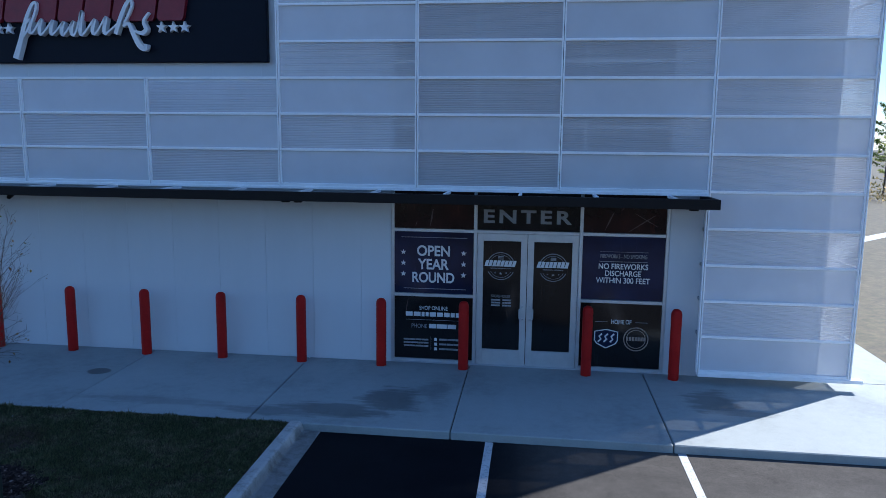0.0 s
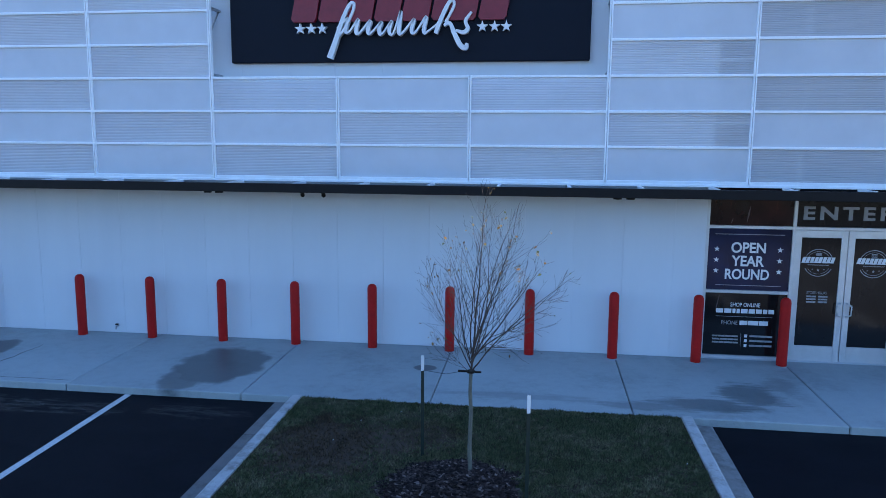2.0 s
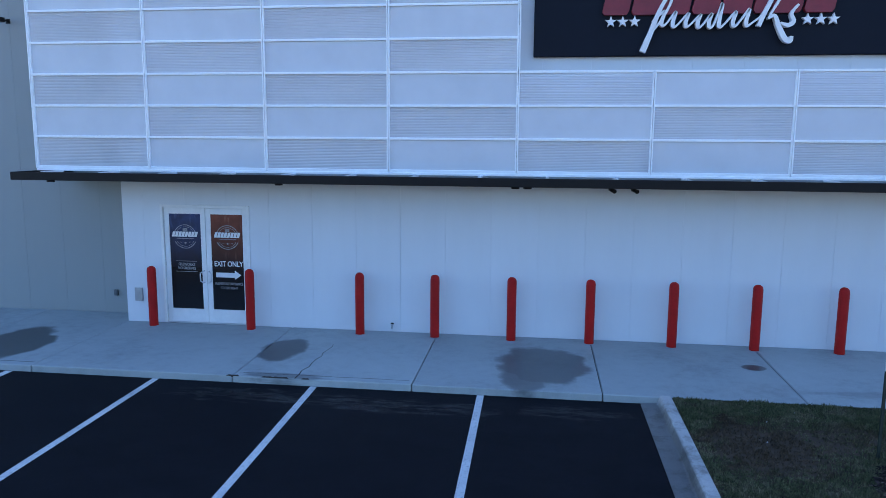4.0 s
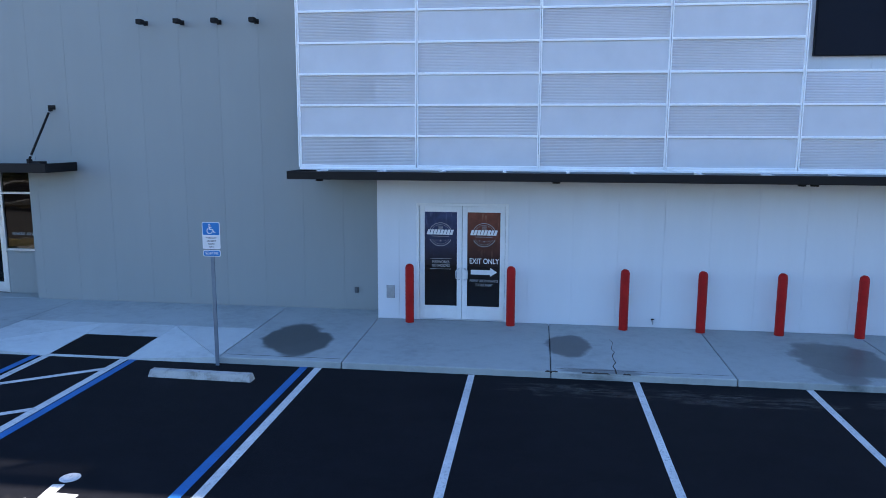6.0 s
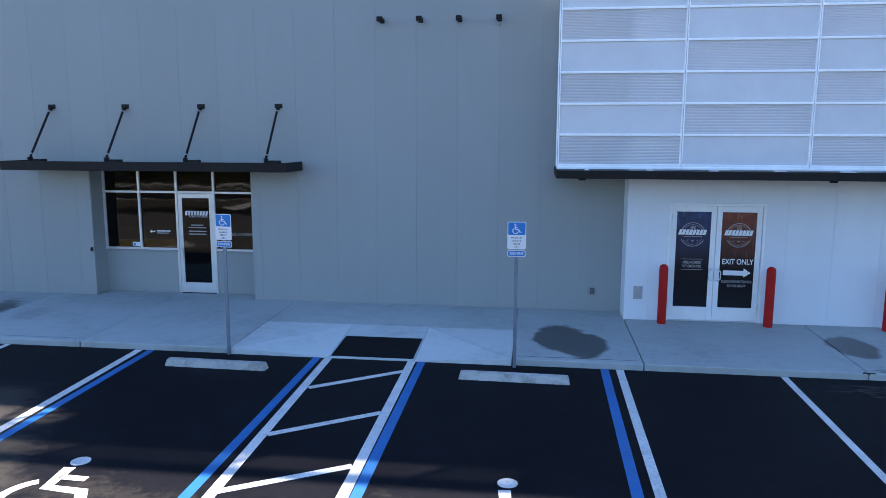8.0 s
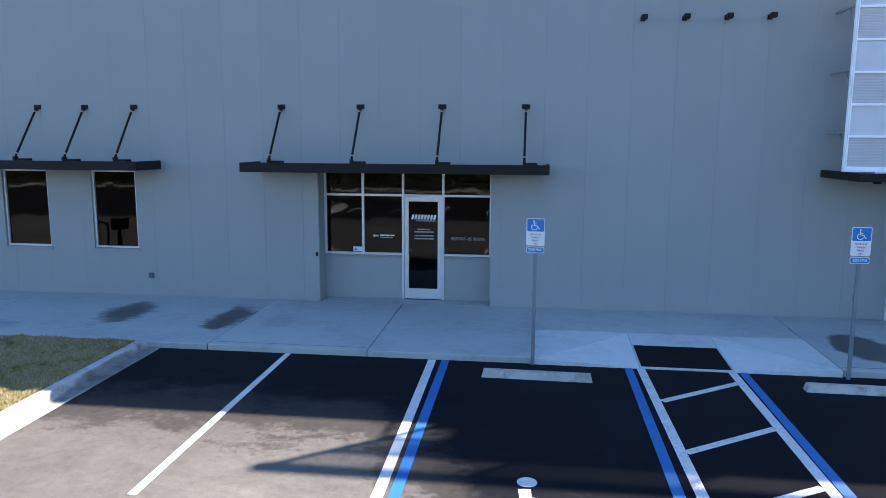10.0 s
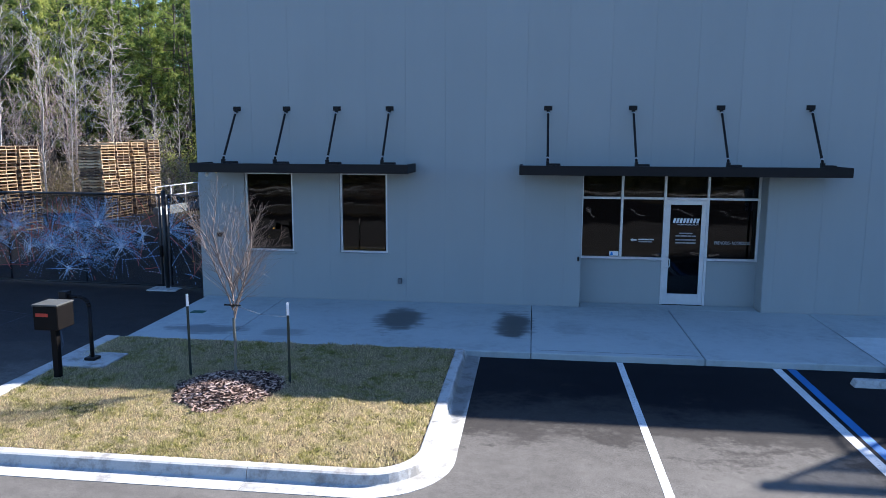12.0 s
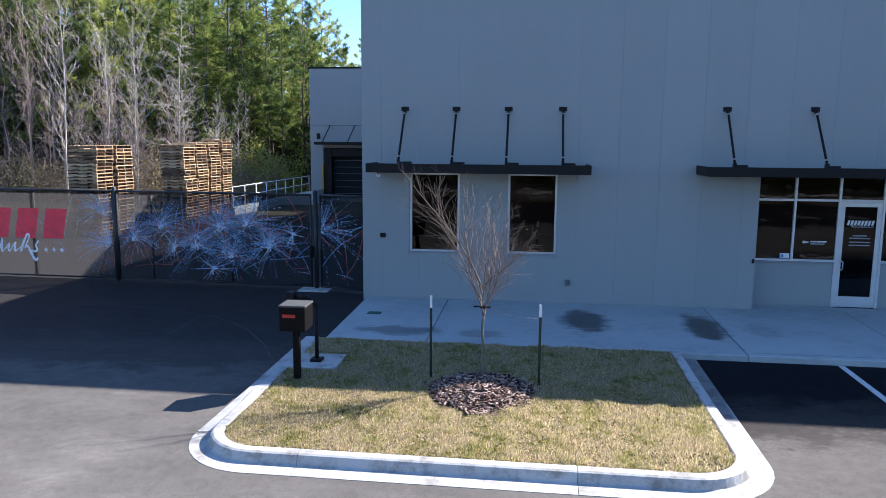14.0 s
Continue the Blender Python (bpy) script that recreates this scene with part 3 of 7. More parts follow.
# sidewalk slabs
walkway = thing("pavement", (0, 0, 0), "pale concrete sidewalk with joints and damp stains", "pavement", kind="structure")
g = Geo()
g.box(-40.6, -26.63, 10.3, 13.2, -0.2, 0.075).box(-21.45, 7.2, 10.3, 13.2, -0.2, 0.075).box(-26.629, -21.451, 12.05, 13.2, -0.2, 0.075)
part("slab_bed", g, M_SOIL, walkway)
CUTS = [-40.58, -38.6, -32.7, -29.64, -26.63]
spans = list(zip(CUTS, CUTS[1:])) + [(-21.45, -19.19)]
slab_rects = [(a, b, KERB_Y, 13.84) for a, b in spans] + [(-26.63, -21.45, 12.02, 13.84), (-31.6, -27.65, 13.84, 14.31)]
CUTS = [-19.19, -15.56, -12.54, -9.53, -6.5, -3.44, -0.43, 2.65]
slab_rects += [(a, b, KERB_Y, 13.21) for a, b in zip(CUTS, CUTS[1:])]
slab_rects += [(2.65, 7.3, KERB_Y, 13.21), (5.6, 7.3, 13.21, 16.5), (5.6, 7.3, 16.5, 19.8), (5.6, 7.3, 19.8, 23.0)]
for k, (a, b, y0, y1) in enumerate(slab_rects):
    g = Geo()
    g.box(a + 0.007, b - 0.007, y0 + (0.0 if y0 == KERB_Y else 0.006), y1 - 0.004, -0.1, WALK_Z + 0.001 * (k % 3), 0.014)
    part("slab", g, M_WALK, walkway)
# crack across one slab
g = Geo()
pts = [(-14.41 - 0.012 * (10 - k) * 0.6 + 0.05 * math.sin(k * 1.9) * (k % 3 - 1), KERB_Y + 0.01 + k * 0.2) for k in range(11)]
g.stroke(pts, [0.024, 0.022, 0.016, 0.02, 0.014, 0.016, 0.012, 0.012, 0.01, 0.008, 0.005], 0.1, WALK_Z + 0.0035, "xy")
part("crack", g, M_SOIL, walkway, "dark crack in the concrete")
# tooled line behind the kerb edge, and chips broken out of it
for a, b in ((-21.4, -19.25), (-15.5, -12.6), (-32.6, -29.7)):
    g = Geo()
    g.stroke([(a + (b - a) * k / 8, KERB_Y + 0.17 + 0.006 * math.sin(2.3 * k)) for k in range(9)], 0.008, 0.1, WALK_Z + 0.0033, "xy")
    part("tooled_line", g, M_SOIL, walkway)
for x, w in ((-14.95, 0.10), (-14.72, 0.16), (-15.54, 0.12), (-14.3, 0.07)):
    g = Geo()
    g.prism([(x - w, KERB_Y + 0.002), (x + w * 0.8, KERB_Y + 0.002), (x + w * 0.5, KERB_Y + 0.045), (x - w * 0.3, KERB_Y + 0.03), (x - w * 0.7, KERB_Y + 0.05)], 0.09, WALK_Z + 0.003, "xy")
    part("chip", g, M_SOIL, walkway, "dark chip broken out of the kerb edge")
settle(walkway)

# kerb ramp with flared sides
ramp = thing("kerb_ramp", (0, 0, 0), "pale concrete kerb ramp with a black tactile pad", "ramp", kind="structure")
RX = [-26.62, -24.78, -23.2, -21.46]
RY0, RY1 = KERB_Y - 0.03, 12.01


def slope_piece(p):
    """A slab whose corners (x, y, z) go round its top."""
    n = len(p)
    q = Geo()
    q.add([*p, *[(x, y, -0.1) for x, y, z in p]], [tuple(range(n)), tuple(reversed(range(n, 2 * n)))] + [(k, n + k, n + (k + 1) % n, (k + 1) % n) for k in range(n)])
    return q


e = 0.005
part("slab", slope_piece([(RX[1] + e, RY0, 0.012), (RX[2] - e, RY0, 0.012), (RX[2] - e, 11.36, 0.072), (RX[1] + e, 11.36, 0.072)]), M_RAMP, ramp)
part("slab", slope_piece([(RX[1] + e, 11.37, 0.073), (RX[2] - e, 11.37, 0.073), (RX[2] - e, RY1, WALK_Z), (RX[1] + e, RY1, WALK_Z)]), M_RAMP, ramp)
part("slab", slope_piece([(RX[0] + e, RY0, WALK_Z), (RX[1] - e, RY0, 0.012), (RX[1] - e, RY1 - 0.01, WALK_Z - 0.002)]), M_RAMP, ramp)
part("slab", slope_piece([(RX[0] + e, RY0 + 0.02, WALK_Z), (RX[1] - 2 * e, RY1, WALK_Z), (RX[0] + e, RY1, WALK_Z)]), M_RAMP, ramp)
part("slab", slope_piece([(RX[3] - e, RY0, WALK_Z), (RX[2] + e, RY1 - 0.01, WALK_Z - 0.002), (RX[2] + e, RY0, 0.012)]), M_RAMP, ramp)
part("slab", slope_piece([(RX[3] - e, RY0 + 0.02, WALK_Z), (RX[3] - e, RY1, WALK_Z), (RX[2] + 2 * e, RY1, WALK_Z)]), M_RAMP, ramp)
g = Geo()
slope = (0.072 - 0.012) / (11.36 - RY0)
PX0, PX1, PY0, PY1 = -24.75, -23.23, 10.24, 11.33
pad_z = lambda y: 0.012 + slope * (y - RY0) + 0.006
g.add([(PX0, PY0, pad_z(PY0)), (PX1, PY0, pad_z(PY0)), (PX1, PY1, pad_z(PY1)), (PX0, PY1, pad_z(PY1)), (PX0, PY0, 0), (PX1, PY0, 0), (PX1, PY1, 0), (PX0, PY1, 0)],
      [(0, 1, 2, 3), (0, 4, 5, 1), (1, 5, 6, 2), (2, 6, 7, 3), (3, 7, 4, 0)])
pad = part("tactile_pad", g, M_TACTILE, ramp, "black tactile pad with domes")
g = Geo()
for i in range(24):
    for j in range(17):
        x, y = PX0 + 0.04 + i * 0.0613, PY0 + 0.04 + j * 0.0613
        g.lathe([(0.014, 0.0), (0.010, 0.005), (0.0, 0.0055)], (x, y, pad_z(y)), 6)
tagged(part("dome", g, M_TACTILE, pad), kind="stuff")
settle(ramp)


# kerbed planting islands
def rounded_path(x0, x1, y_back, y_front, r, r_left=None):
    """Down the right side, round the front, and up the left side."""
    rl = r_left or r
    pts = [(x1, y_back), (x1, (y_back + y_front) / 2)]
    pts += [(x1 - r + r * math.cos(radians(a)), y_front + r + r * math.sin(radians(a))) for a in range(0, -91, -9)]
    pts += [((x0 + x1) / 2, y_front)]
    pts += [(x0 + rl + rl * math.cos(radians(a)), y_front + rl + rl * math.sin(radians(a))) for a in range(270, 179, -9)]
    pts += [(x0, (y_back + y_front) / 2), (x0, y_back)]
    return pts


def sweep(pts, profile, end=None):
    """A kerb along a line: profile is (outwards, up); with end it changes into that profile on the way."""
    q, n = Geo(), len(profile)
    end = end or profile
    for i, p in enumerate(pts):
        a, b = pts[max(i - 1, 0)], pts[min(i + 1, len(pts) - 1)]
        dx, dy = b[0] - a[0], b[1] - a[1]
        k = math.hypot(dx, dy)
        nx, ny = -dy / k, dx / k
        f = i / (len(pts) - 1)
        for (o0, z0), (o1, z1) in zip(profile, end):
            o, z = o0 + (o1 - o0) * f, z0 + (z1 - z0) * f
            q.v.append((p[0] + nx * o, p[1] + ny * o, z))
    for i in range(len(pts) - 1):
        for j in range(n):
            j2 = (j + 1) % n
            q.f.append((i * n + j, i * n + j2, (i + 1) * n + j2, (i + 1) * n + j))
    q.f += [tuple(range(n)), tuple(reversed(range((len(pts) - 1) * n, len(pts) * n)))]
    return q


KERB = [(0, -0.15), (0, 0.14), (0.015, 0.15), (0.135, 0.15), (0.165, 0.135), (0.2, 0.03), (0.225, 0.018), (0.45, 0.006), (0.45, -0.15)]
EDGE = [(0, -0.15), (0, 0.14), (0.015, 0.148), (0.08, 0.148), (0.14, 0.148), (0.2, 0.148), (0.27, 0.148), (0.285, 0.135), (0.29, -0.15)]


def cut_path(pts, step):
    """Lengths of a path, about step metres each, with a hair's gap."""
    dense = []
    for a, b in zip(pts, pts[1:]):
        k = max(1, int(math.hypot(b[0] - a[0], b[1] - a[1]) / 0.12))
        dense += [(a[0] + (b[0] - a[0]) * i / k, a[1] + (b[1] - a[1]) * i / k) for i in range(k)]
    dense.append(pts[-1])
    n = int(step / 0.12)
    out = [dense[i:i + n] for i in range(0, len(dense) - 3, n)]
    runs = []
    for i, run in enumerate(out):
        end = dense[min(i * n + n, len(dense) - 1)]
        last = run[-1]
        runs.append(run + [(last[0] + (end[0] - last[0]) * 0.94, last[1] + (end[1] - last[1]) * 0.94)] if end != last else run)
    return runs


def island(x0, x1, y_back, y_front, r, ground_m, edge_left_from=None):
    ob = thing("planting_island", (0, 0, 0), "concrete kerb round a turfed planting island", "kerb", kind="structure")
    pts = rounded_path(x0, x1, y_back, y_front, r)
    if edge_left_from is not None:
        cut = next(i for i, p in enumerate(pts) if p[0] < x0 + 1e-4 and i > len(pts) / 2)
        main, left = pts[:cut + 1], [(x0, edge_left_from), (x0, y_back)]
        ys, ye = pts[cut][1], edge_left_from - 0.006
        part("kerb_stone", sweep([(x0, ys + 0.008 + (ye - ys - 0.008) * k / 8) for k in range(9)], KERB, EDGE), M_KERB, ob)
        for run in cut_path(left, 3.2):
            part("kerb_stone", sweep(run, EDGE), M_KERB, ob)
    else:
        main = pts
    for run in cut_path(main, 3.4):
        part("kerb_stone", sweep(run, KERB), M_KERB, ob)
    q = Geo()
    q.prism(pts, -0.1, 0.118, "xy")
    part("topsoil", q, ground_m, ob, "soil and dead grass under the turf")
    return settle(ob)


ISLE_A = (-8.51, -2.77, 10.165, 5.2, 0.75)
ISLE_B = (-40.66, -34.07, 10.165, 5.27, 0.62)
island(*ISLE_A, M_TOPSOIL)
island(*ISLE_B, M_THATCH, edge_left_from=7.3)


def turf(x0, x1, y0, y1, r, tufts, seed, material, height, label, bare=()):
    """Small tufts of four blades, uneven in height, thin over bare patches, ragged over the edges."""
    rng = np.random.default_rng(seed)
    x, y = rng.uniform(x0, x1, tufts), rng.uniform(y0, y1, tufts)
    ok = np.ones(tufts, bool)
    for cx, sx in ((x0 + r, -1), (x1 - r, 1)):
        ok &= ~(((x - cx) * sx > 0) & (y < y0 + r) & ((x - cx) ** 2 + (y - y0 - r) ** 2 > r * r))
    for bx, by, rx, ry, keep in bare:
        inside = ((x - bx) / rx) ** 2 + ((y - by) / ry) ** 2 + rng.normal(0, 0.35, tufts) < 1
        ok &= ~(inside & (rng.random(tufts) > keep))
    x, y = x[ok], y[ok]
    # uneven growth from a few crossed waves
    grow_f = np.ones(len(x))
    for _ in range(9):
        kx, ky, ph = rng.normal(0, 9), rng.normal(0, 9), rng.uniform(0, 6.28)
        grow_f += 0.16 * np.sin(kx * x + ky * y + ph)
    grow_f = np.clip(grow_f, 0.35, 1.8)
    x, y, g = np.repeat(x, 4), np.repeat(y, 4), np.repeat(grow_f * rng.uniform(0.7, 1.2, len(x)), 4)
    n = len(x)
    x, y = x + rng.normal(0, 0.008, n), y + rng.normal(0, 0.008, n)
    a, lean = rng.uniform(0, 2 * np.pi, n), np.clip(rng.normal(0.85, 0.42, n), 0.0, 1.5)
    h = height * g * rng.uniform(0.55, 1.3, n)
    w = 0.0035 + 0.0055 * rng.random(n)
    ux, uy = np.cos(a), np.sin(a)
    t = rng.uniform(0, 2 * np.pi, n)
    wx, wy = np.cos(t) * w, np.sin(t) * w
    base = 0.119 + np.array(-0.06 + 0.013 * (y - 10.0))
    v = np.empty((n, 3, 3))
    v[:, 0] = np.stack([x - wx, y - wy, base], 1)
    v[:, 1] = np.stack([x + wx, y + wy, base], 1)
    v[:, 2] = np.stack([x + ux * h * np.sin(lean), y + uy * h * np.sin(lean), base + 0.006 + h * np.cos(lean)], 1)
    me = bpy.data.meshes.new("turf")
    me.from_pydata(v.reshape(-1, 3).tolist(), [], np.arange(n * 3).reshape(-1, 3).tolist())
    single("turf", me, material, label, "grass", kind="stuff")


turf(ISLE_A[0] + 0.02, ISLE_A[1] - 0.02, 5.22, 10.15, 0.73, 85000, 3, M_GRASSGREEN, 0.036, "short dull green turf with a bare brown patch", [(-7.5, 8.4, 1.0, 0.95, 0.28), (-6.5, 8.9, 0.6, 0.5, 0.35)])
turf(ISLE_B[0] + 0.02, ISLE_B[1] - 0.02, 5.29, 10.15, 0.6, 130000, 4, M_GRASSMIX, 0.042, "short straw-coloured turf with green patches", [(-34.5, 5.65, 0.28, 0.3, 0.3), (-39.2, 6.6, 0.25, 0.12, 0.5)])

# road markings
def marking(name, geo, material, label):
    settle(single(name, geo, material, label, "road marking", "road markings", kind="structure"))


for x, near, w, m in [(2.76, 2.76, 0.11, 0), (0.13, 0.13, 0.11, 0), (-11.43, -11.4, 0.11, 0), (-14.16, -14.13, 0.11, 0), (-16.9, -16.9, 0.11, 0), (-19.6, -19.63, 0.13, 0), (-19.86, -19.89, 0.14, 1),
                      (-23.06, -23.05, 0.14, 1), (-23.24, -23.2, 0.14, 0), (-24.77, -24.7, 0.14, 0), (-24.98, -24.97, 0.14, 1), (-28.19, -28.16, 0.14, 1), (-28.43, -28.35, 0.14, 0), (-31.12, -31.11, 0.11, 0)]:
    g = Geo()
    g.stroke([(near, 4.86), (x, 10.16)], w, -0.02, 0.004, "xy")
    marking("stall_line", g, M_BLUELINE if m else M_WHITELINE, "blue painted line of a parking stall" if m else "white painted line of a parking stall")
for y0, y1 in [(8.63, 9.62), (6.82, 7.77), (5.24, 6.06)]:
    g = Geo()
    g.stroke([(-24.66, y0), (-23.28, y1)], 0.12, -0.02, 0.003, "xy")
    marking("hatch_line", g, M_WHITELINE, "white diagonal line of the access aisle")


def wheelchair(geo, cx, cy, s, d0, d1, plane):
    """The access symbol, s high, from its foot."""
    P = lambda x, y: (cx + x * s, cy + y * s)
    geo.disc(*P(0.02, 0.92), 0.085 * s, d0, d1, 18, plane)
    geo.stroke([P(0.0, 0.80), P(0.03, 0.45), P(0.36, 0.42), P(0.52, 0.12)], 0.105 * s, d0, d1, plane)
    geo.stroke([P(0.55, 0.10), P(0.66, 0.16)], 0.08 * s, d0, d1, plane)
    geo.stroke([P(0.02, 0.63), P(0.27, 0.62)], 0.08 * s, d0, d1, plane)
    geo.ring(*P(0.05, 0.28), 0.285 * s, 0.085 * s, d0 + 0.0004, d1 + 0.0004, 120, 345, 24, plane)


for x, y in ((-26.71, 4.44), (-21.39, 4.56)):
    g = Geo()
    wheelchair(g, x, y, 1.42, -0.02, 0.0035, "xy")
    marking("wheelchair_symbol", g, M_WHITELINE, "white painted wheelchair symbol on the asphalt")
# opposite rows and islands, seen in the window panes
g = Geo()
g.box(-75, 26, -31.5, -30.9, 0, 0.15, 0.03)
settle(single("verge_kerb", g, M_KERB, "pale kerb along the far verge", "kerb", kind="structure"))
for k in range(20):
    g = Geo()
    g.box(-0.06, 0.06, -15.2, -9.6, -0.02, 0.004)
    settle(single("stall_line", g, M_WHITELINE, "white painted line of a parking stall", "road marking", "road markings", "structure", (-37.5 + k * 2.72, 0, 0)))
for x0, x1, y0, y1 in ((-48.5, -39.0, -9.0, -15.2), (-54.0, -34.0, -23.0, -27.0), (-26.0, -8.0, -23.0, -27.0)):
    island(x0, x1, y0, y1, 1.2, M_THATCH)


# ---- building ----
def panelled_wall(name, x0, x1, first, pitch, y, z0, z1, holes, material, label):
    """A wall of upright metal panels over a core, with openings through both."""
    ob = thing(name, (0, 0, 0), label, "wall", kind="structure")
    q = Geo()
    for a, b, c, d in rect_minus(x0, x1, z0, z1, holes):
        q.box(a, b, y + 0.0124, y + 0.2, c, d)
    part("wall_core", q, material, ob)
    edges = [x0] + [first + pitch * k for k in range(60) if x0 + 0.12 < first + pitch * k < x1 - 0.12] + [x1]
    for a, b in zip(edges, edges[1:]):
        q = Geo()
        for r in rect_minus(a + 0.0008, b - 0.0008, z0, z1, holes):
            whole = abs(r[1] - r[0] - (b - a - 0.0016)) < 1e-4
            q.box(r[0], r[1], y, y + 0.012, r[2], r[3], 0.0022 if whole and r[3] - r[2] > 0.3 else 0.0)
        if q.f:
            part("panel", q, material, ob)
    return ob


def plain_wall(name, x0, x1, y0, y1, z0, z1, material, label):
    q = Geo()
    q.box(x0, x1, y0, y1, z0, z1)
    return single(name, q, material, label, "wall", kind="structure")


panelled_wall("wall_front_grey", GRAY_X0, WHITE_X0 - 0.001, -40.77 + 0.56, 0.914, GRAY_Y, 0.0, ROOF_Z, [ALCOVE, WIN_A, WIN_B], M_GRAYWALL, "blue-grey flat metal panel wall with fine upright joints")
panelled_wall("wall_front_white", WHITE_X0, WHITE_X1, -13.3 - 6 * 0.905, 0.905, WHITE_Y, 0.0, FRONT_TOP, [EXIT, STORE], M_WHITEWALL, "white flat metal panel wall with fine upright joints")
plain_wall("wall_return", WHITE_X0, WHITE_X0 + 0.2, WHITE_Y + 0.201, GRAY_Y + 0.2, 0.0, ROOF_Z, M_WHITEWALL, "white return of the projecting wall")
plain_wall("wall_side_left", GRAY_X0, GRAY_X0 + 0.2, GRAY_Y + 0.201, 45, 0.0, ROOF_Z, M_GRAYWALL, "grey side wall of the building")
plain_wall("wall_side_right", WHITE_X1 - 0.2, WHITE_X1, WHITE_Y + 0.201, 45, 0.0, ROOF_Z, M_WHITEWALL, "white side wall of the building")
plain_wall("wall_back", GRAY_X0 + 0.2, WHITE_X1 - 0.2, 44.8, 45, 0.0, ROOF_Z, M_GRAYWALL, "grey back wall of the building")
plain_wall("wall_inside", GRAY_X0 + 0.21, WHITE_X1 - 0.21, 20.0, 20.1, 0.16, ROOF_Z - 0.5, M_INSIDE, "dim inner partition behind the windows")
g = Geo()
g.box(GRAY_X0 + 0.2, WHITE_X1 - 0.2, GRAY_Y + 0.21, 44.8, ROOF_Z - 0.4, ROOF_Z - 0.1)
g.box(WHITE_X0 + 0.2, WHITE_X1 - 0.2, WHITE_Y + 0.21, GRAY_Y + 0.21, ROOF_Z - 0.4, ROOF_Z - 0.1)
single("ceiling", g, M_ROOF, "flat roof deck of the building", "roof", kind="structure")
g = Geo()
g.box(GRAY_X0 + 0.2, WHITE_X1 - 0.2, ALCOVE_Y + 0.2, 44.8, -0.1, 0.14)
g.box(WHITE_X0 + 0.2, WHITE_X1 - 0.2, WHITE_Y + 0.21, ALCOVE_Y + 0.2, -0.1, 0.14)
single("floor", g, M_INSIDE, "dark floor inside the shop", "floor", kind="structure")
coping = thing("parapet_cap", (0, 0, 0), "dark metal cap along the roof edge", "trim", kind="structure")
for a, b, y, z in [(GRAY_X0 - 0.03, WHITE_X0, GRAY_Y, ROOF_Z), (WHITE_X0, WHITE_X1 + 0.03, WHITE_Y, FRONT_TOP)]:
    g = Geo()
    g.box(a, b, y - 0.03, y + 0.25, z, z + 0.08, 0.01)
    part("cap", g, M_BLACK, coping)

# alcove sides, soffit and low walls
alc = thing("entry_alcove", (0, 0, 0), "grey panel sides and soffit of the recessed side entrance", "wall", kind="structure")
ax0, ax1, _, az1 = ALCOVE
for nm, b in [("reveal", (ax0 - 0.12, ax0 + 0.006, GRAY_Y + 0.032, ALCOVE_Y + 0.15, 0.0, az1)), ("reveal", (ax1 - 0.006, ax1 + 0.12, GRAY_Y + 0.032, ALCOVE_Y + 0.15, 0.0, az1)), ("soffit", (ax0 + 0.007, ax1 - 0.007, GRAY_Y + 0.032, ALCOVE_Y + 0.15, az1 - 0.006, az1 + 0.1)),
              ("low_wall", (ax0 + 0.001, -29.745, ALCOVE_Y + 0.02, ALCOVE_Y + 0.14, 0.0, 1.16)), ("low_wall", (-28.745, ax1 - 0.001, ALCOVE_Y + 0.02, ALCOVE_Y + 0.14, 0.0, 1.16))]:
    g = Geo()
    g.box(*b)
    part(nm, g, M_GRAYWALL, alc)


# ---- glazed fronts ----
def pane(parent, x0, x1, y, z0, z1, material, name="pane", label=""):
    q = Geo()
    q.box(x0, x1, y, y + 0.012, z0, z1)
    ob = part(name, q, material, parent, label)
    if material is M_GLASS:
        ob.visible_shadow = False
    return ob


def leaf(parent, x0, x1, y, z0, z1, frame_m, film, stile=0.11, foot=0.25, head=0.13, hinge_left=True, pulls=True):
    """A glazed door leaf with stiles, rails, pane, pull and hinges. Returns its pane."""
    d = part("door_leaf", Geo().box(x0, x0 + stile, y, y + 0.045, z0, z1, 0.004).box(x1 - stile, x1, y, y + 0.045, z0, z1, 0.004)
             .box(x0 + stile, x1 - stile, y + 0.002, y + 0.043, z0, z0 + foot, 0.004).box(x0 + stile, x1 - stile, y + 0.002, y + 0.043, z1 - head, z1, 0.004), frame_m, parent)
    p = pane(d, x0 + stile - 0.01, x1 - stile + 0.01, y + 0.02, z0 + foot - 0.01, z1 - head + 0.01, film)
    px = x1 - 0.055 if hinge_left else x0 + 0.055
    s = -1 if hinge_left else 1
    if pulls:
        q = Geo()
        q.bent([(px, y + 0.002, z0 + 0.86), (px, y - 0.06, z0 + 0.86), (px + s * 0.06, y - 0.07, z0 + 0.90), (px + s * 0.06, y - 0.07, z0 + 1.06), (px, y - 0.06, z0 + 1.10), (px, y + 0.002, z0 + 1.10)], 0.013)
        part("pull_handle", q, M_ALU, d, "bright metal pull handle")
    hx = x0 if hinge_left else x1
    for hz in (0.25, 1.2, 2.1):
        part("hinge", Geo().tube((hx, y - 0.008, z0 + hz), (hx, y - 0.008, z0 + hz + 0.12), 0.012, n=8), M_ALU, d)
    return p, d


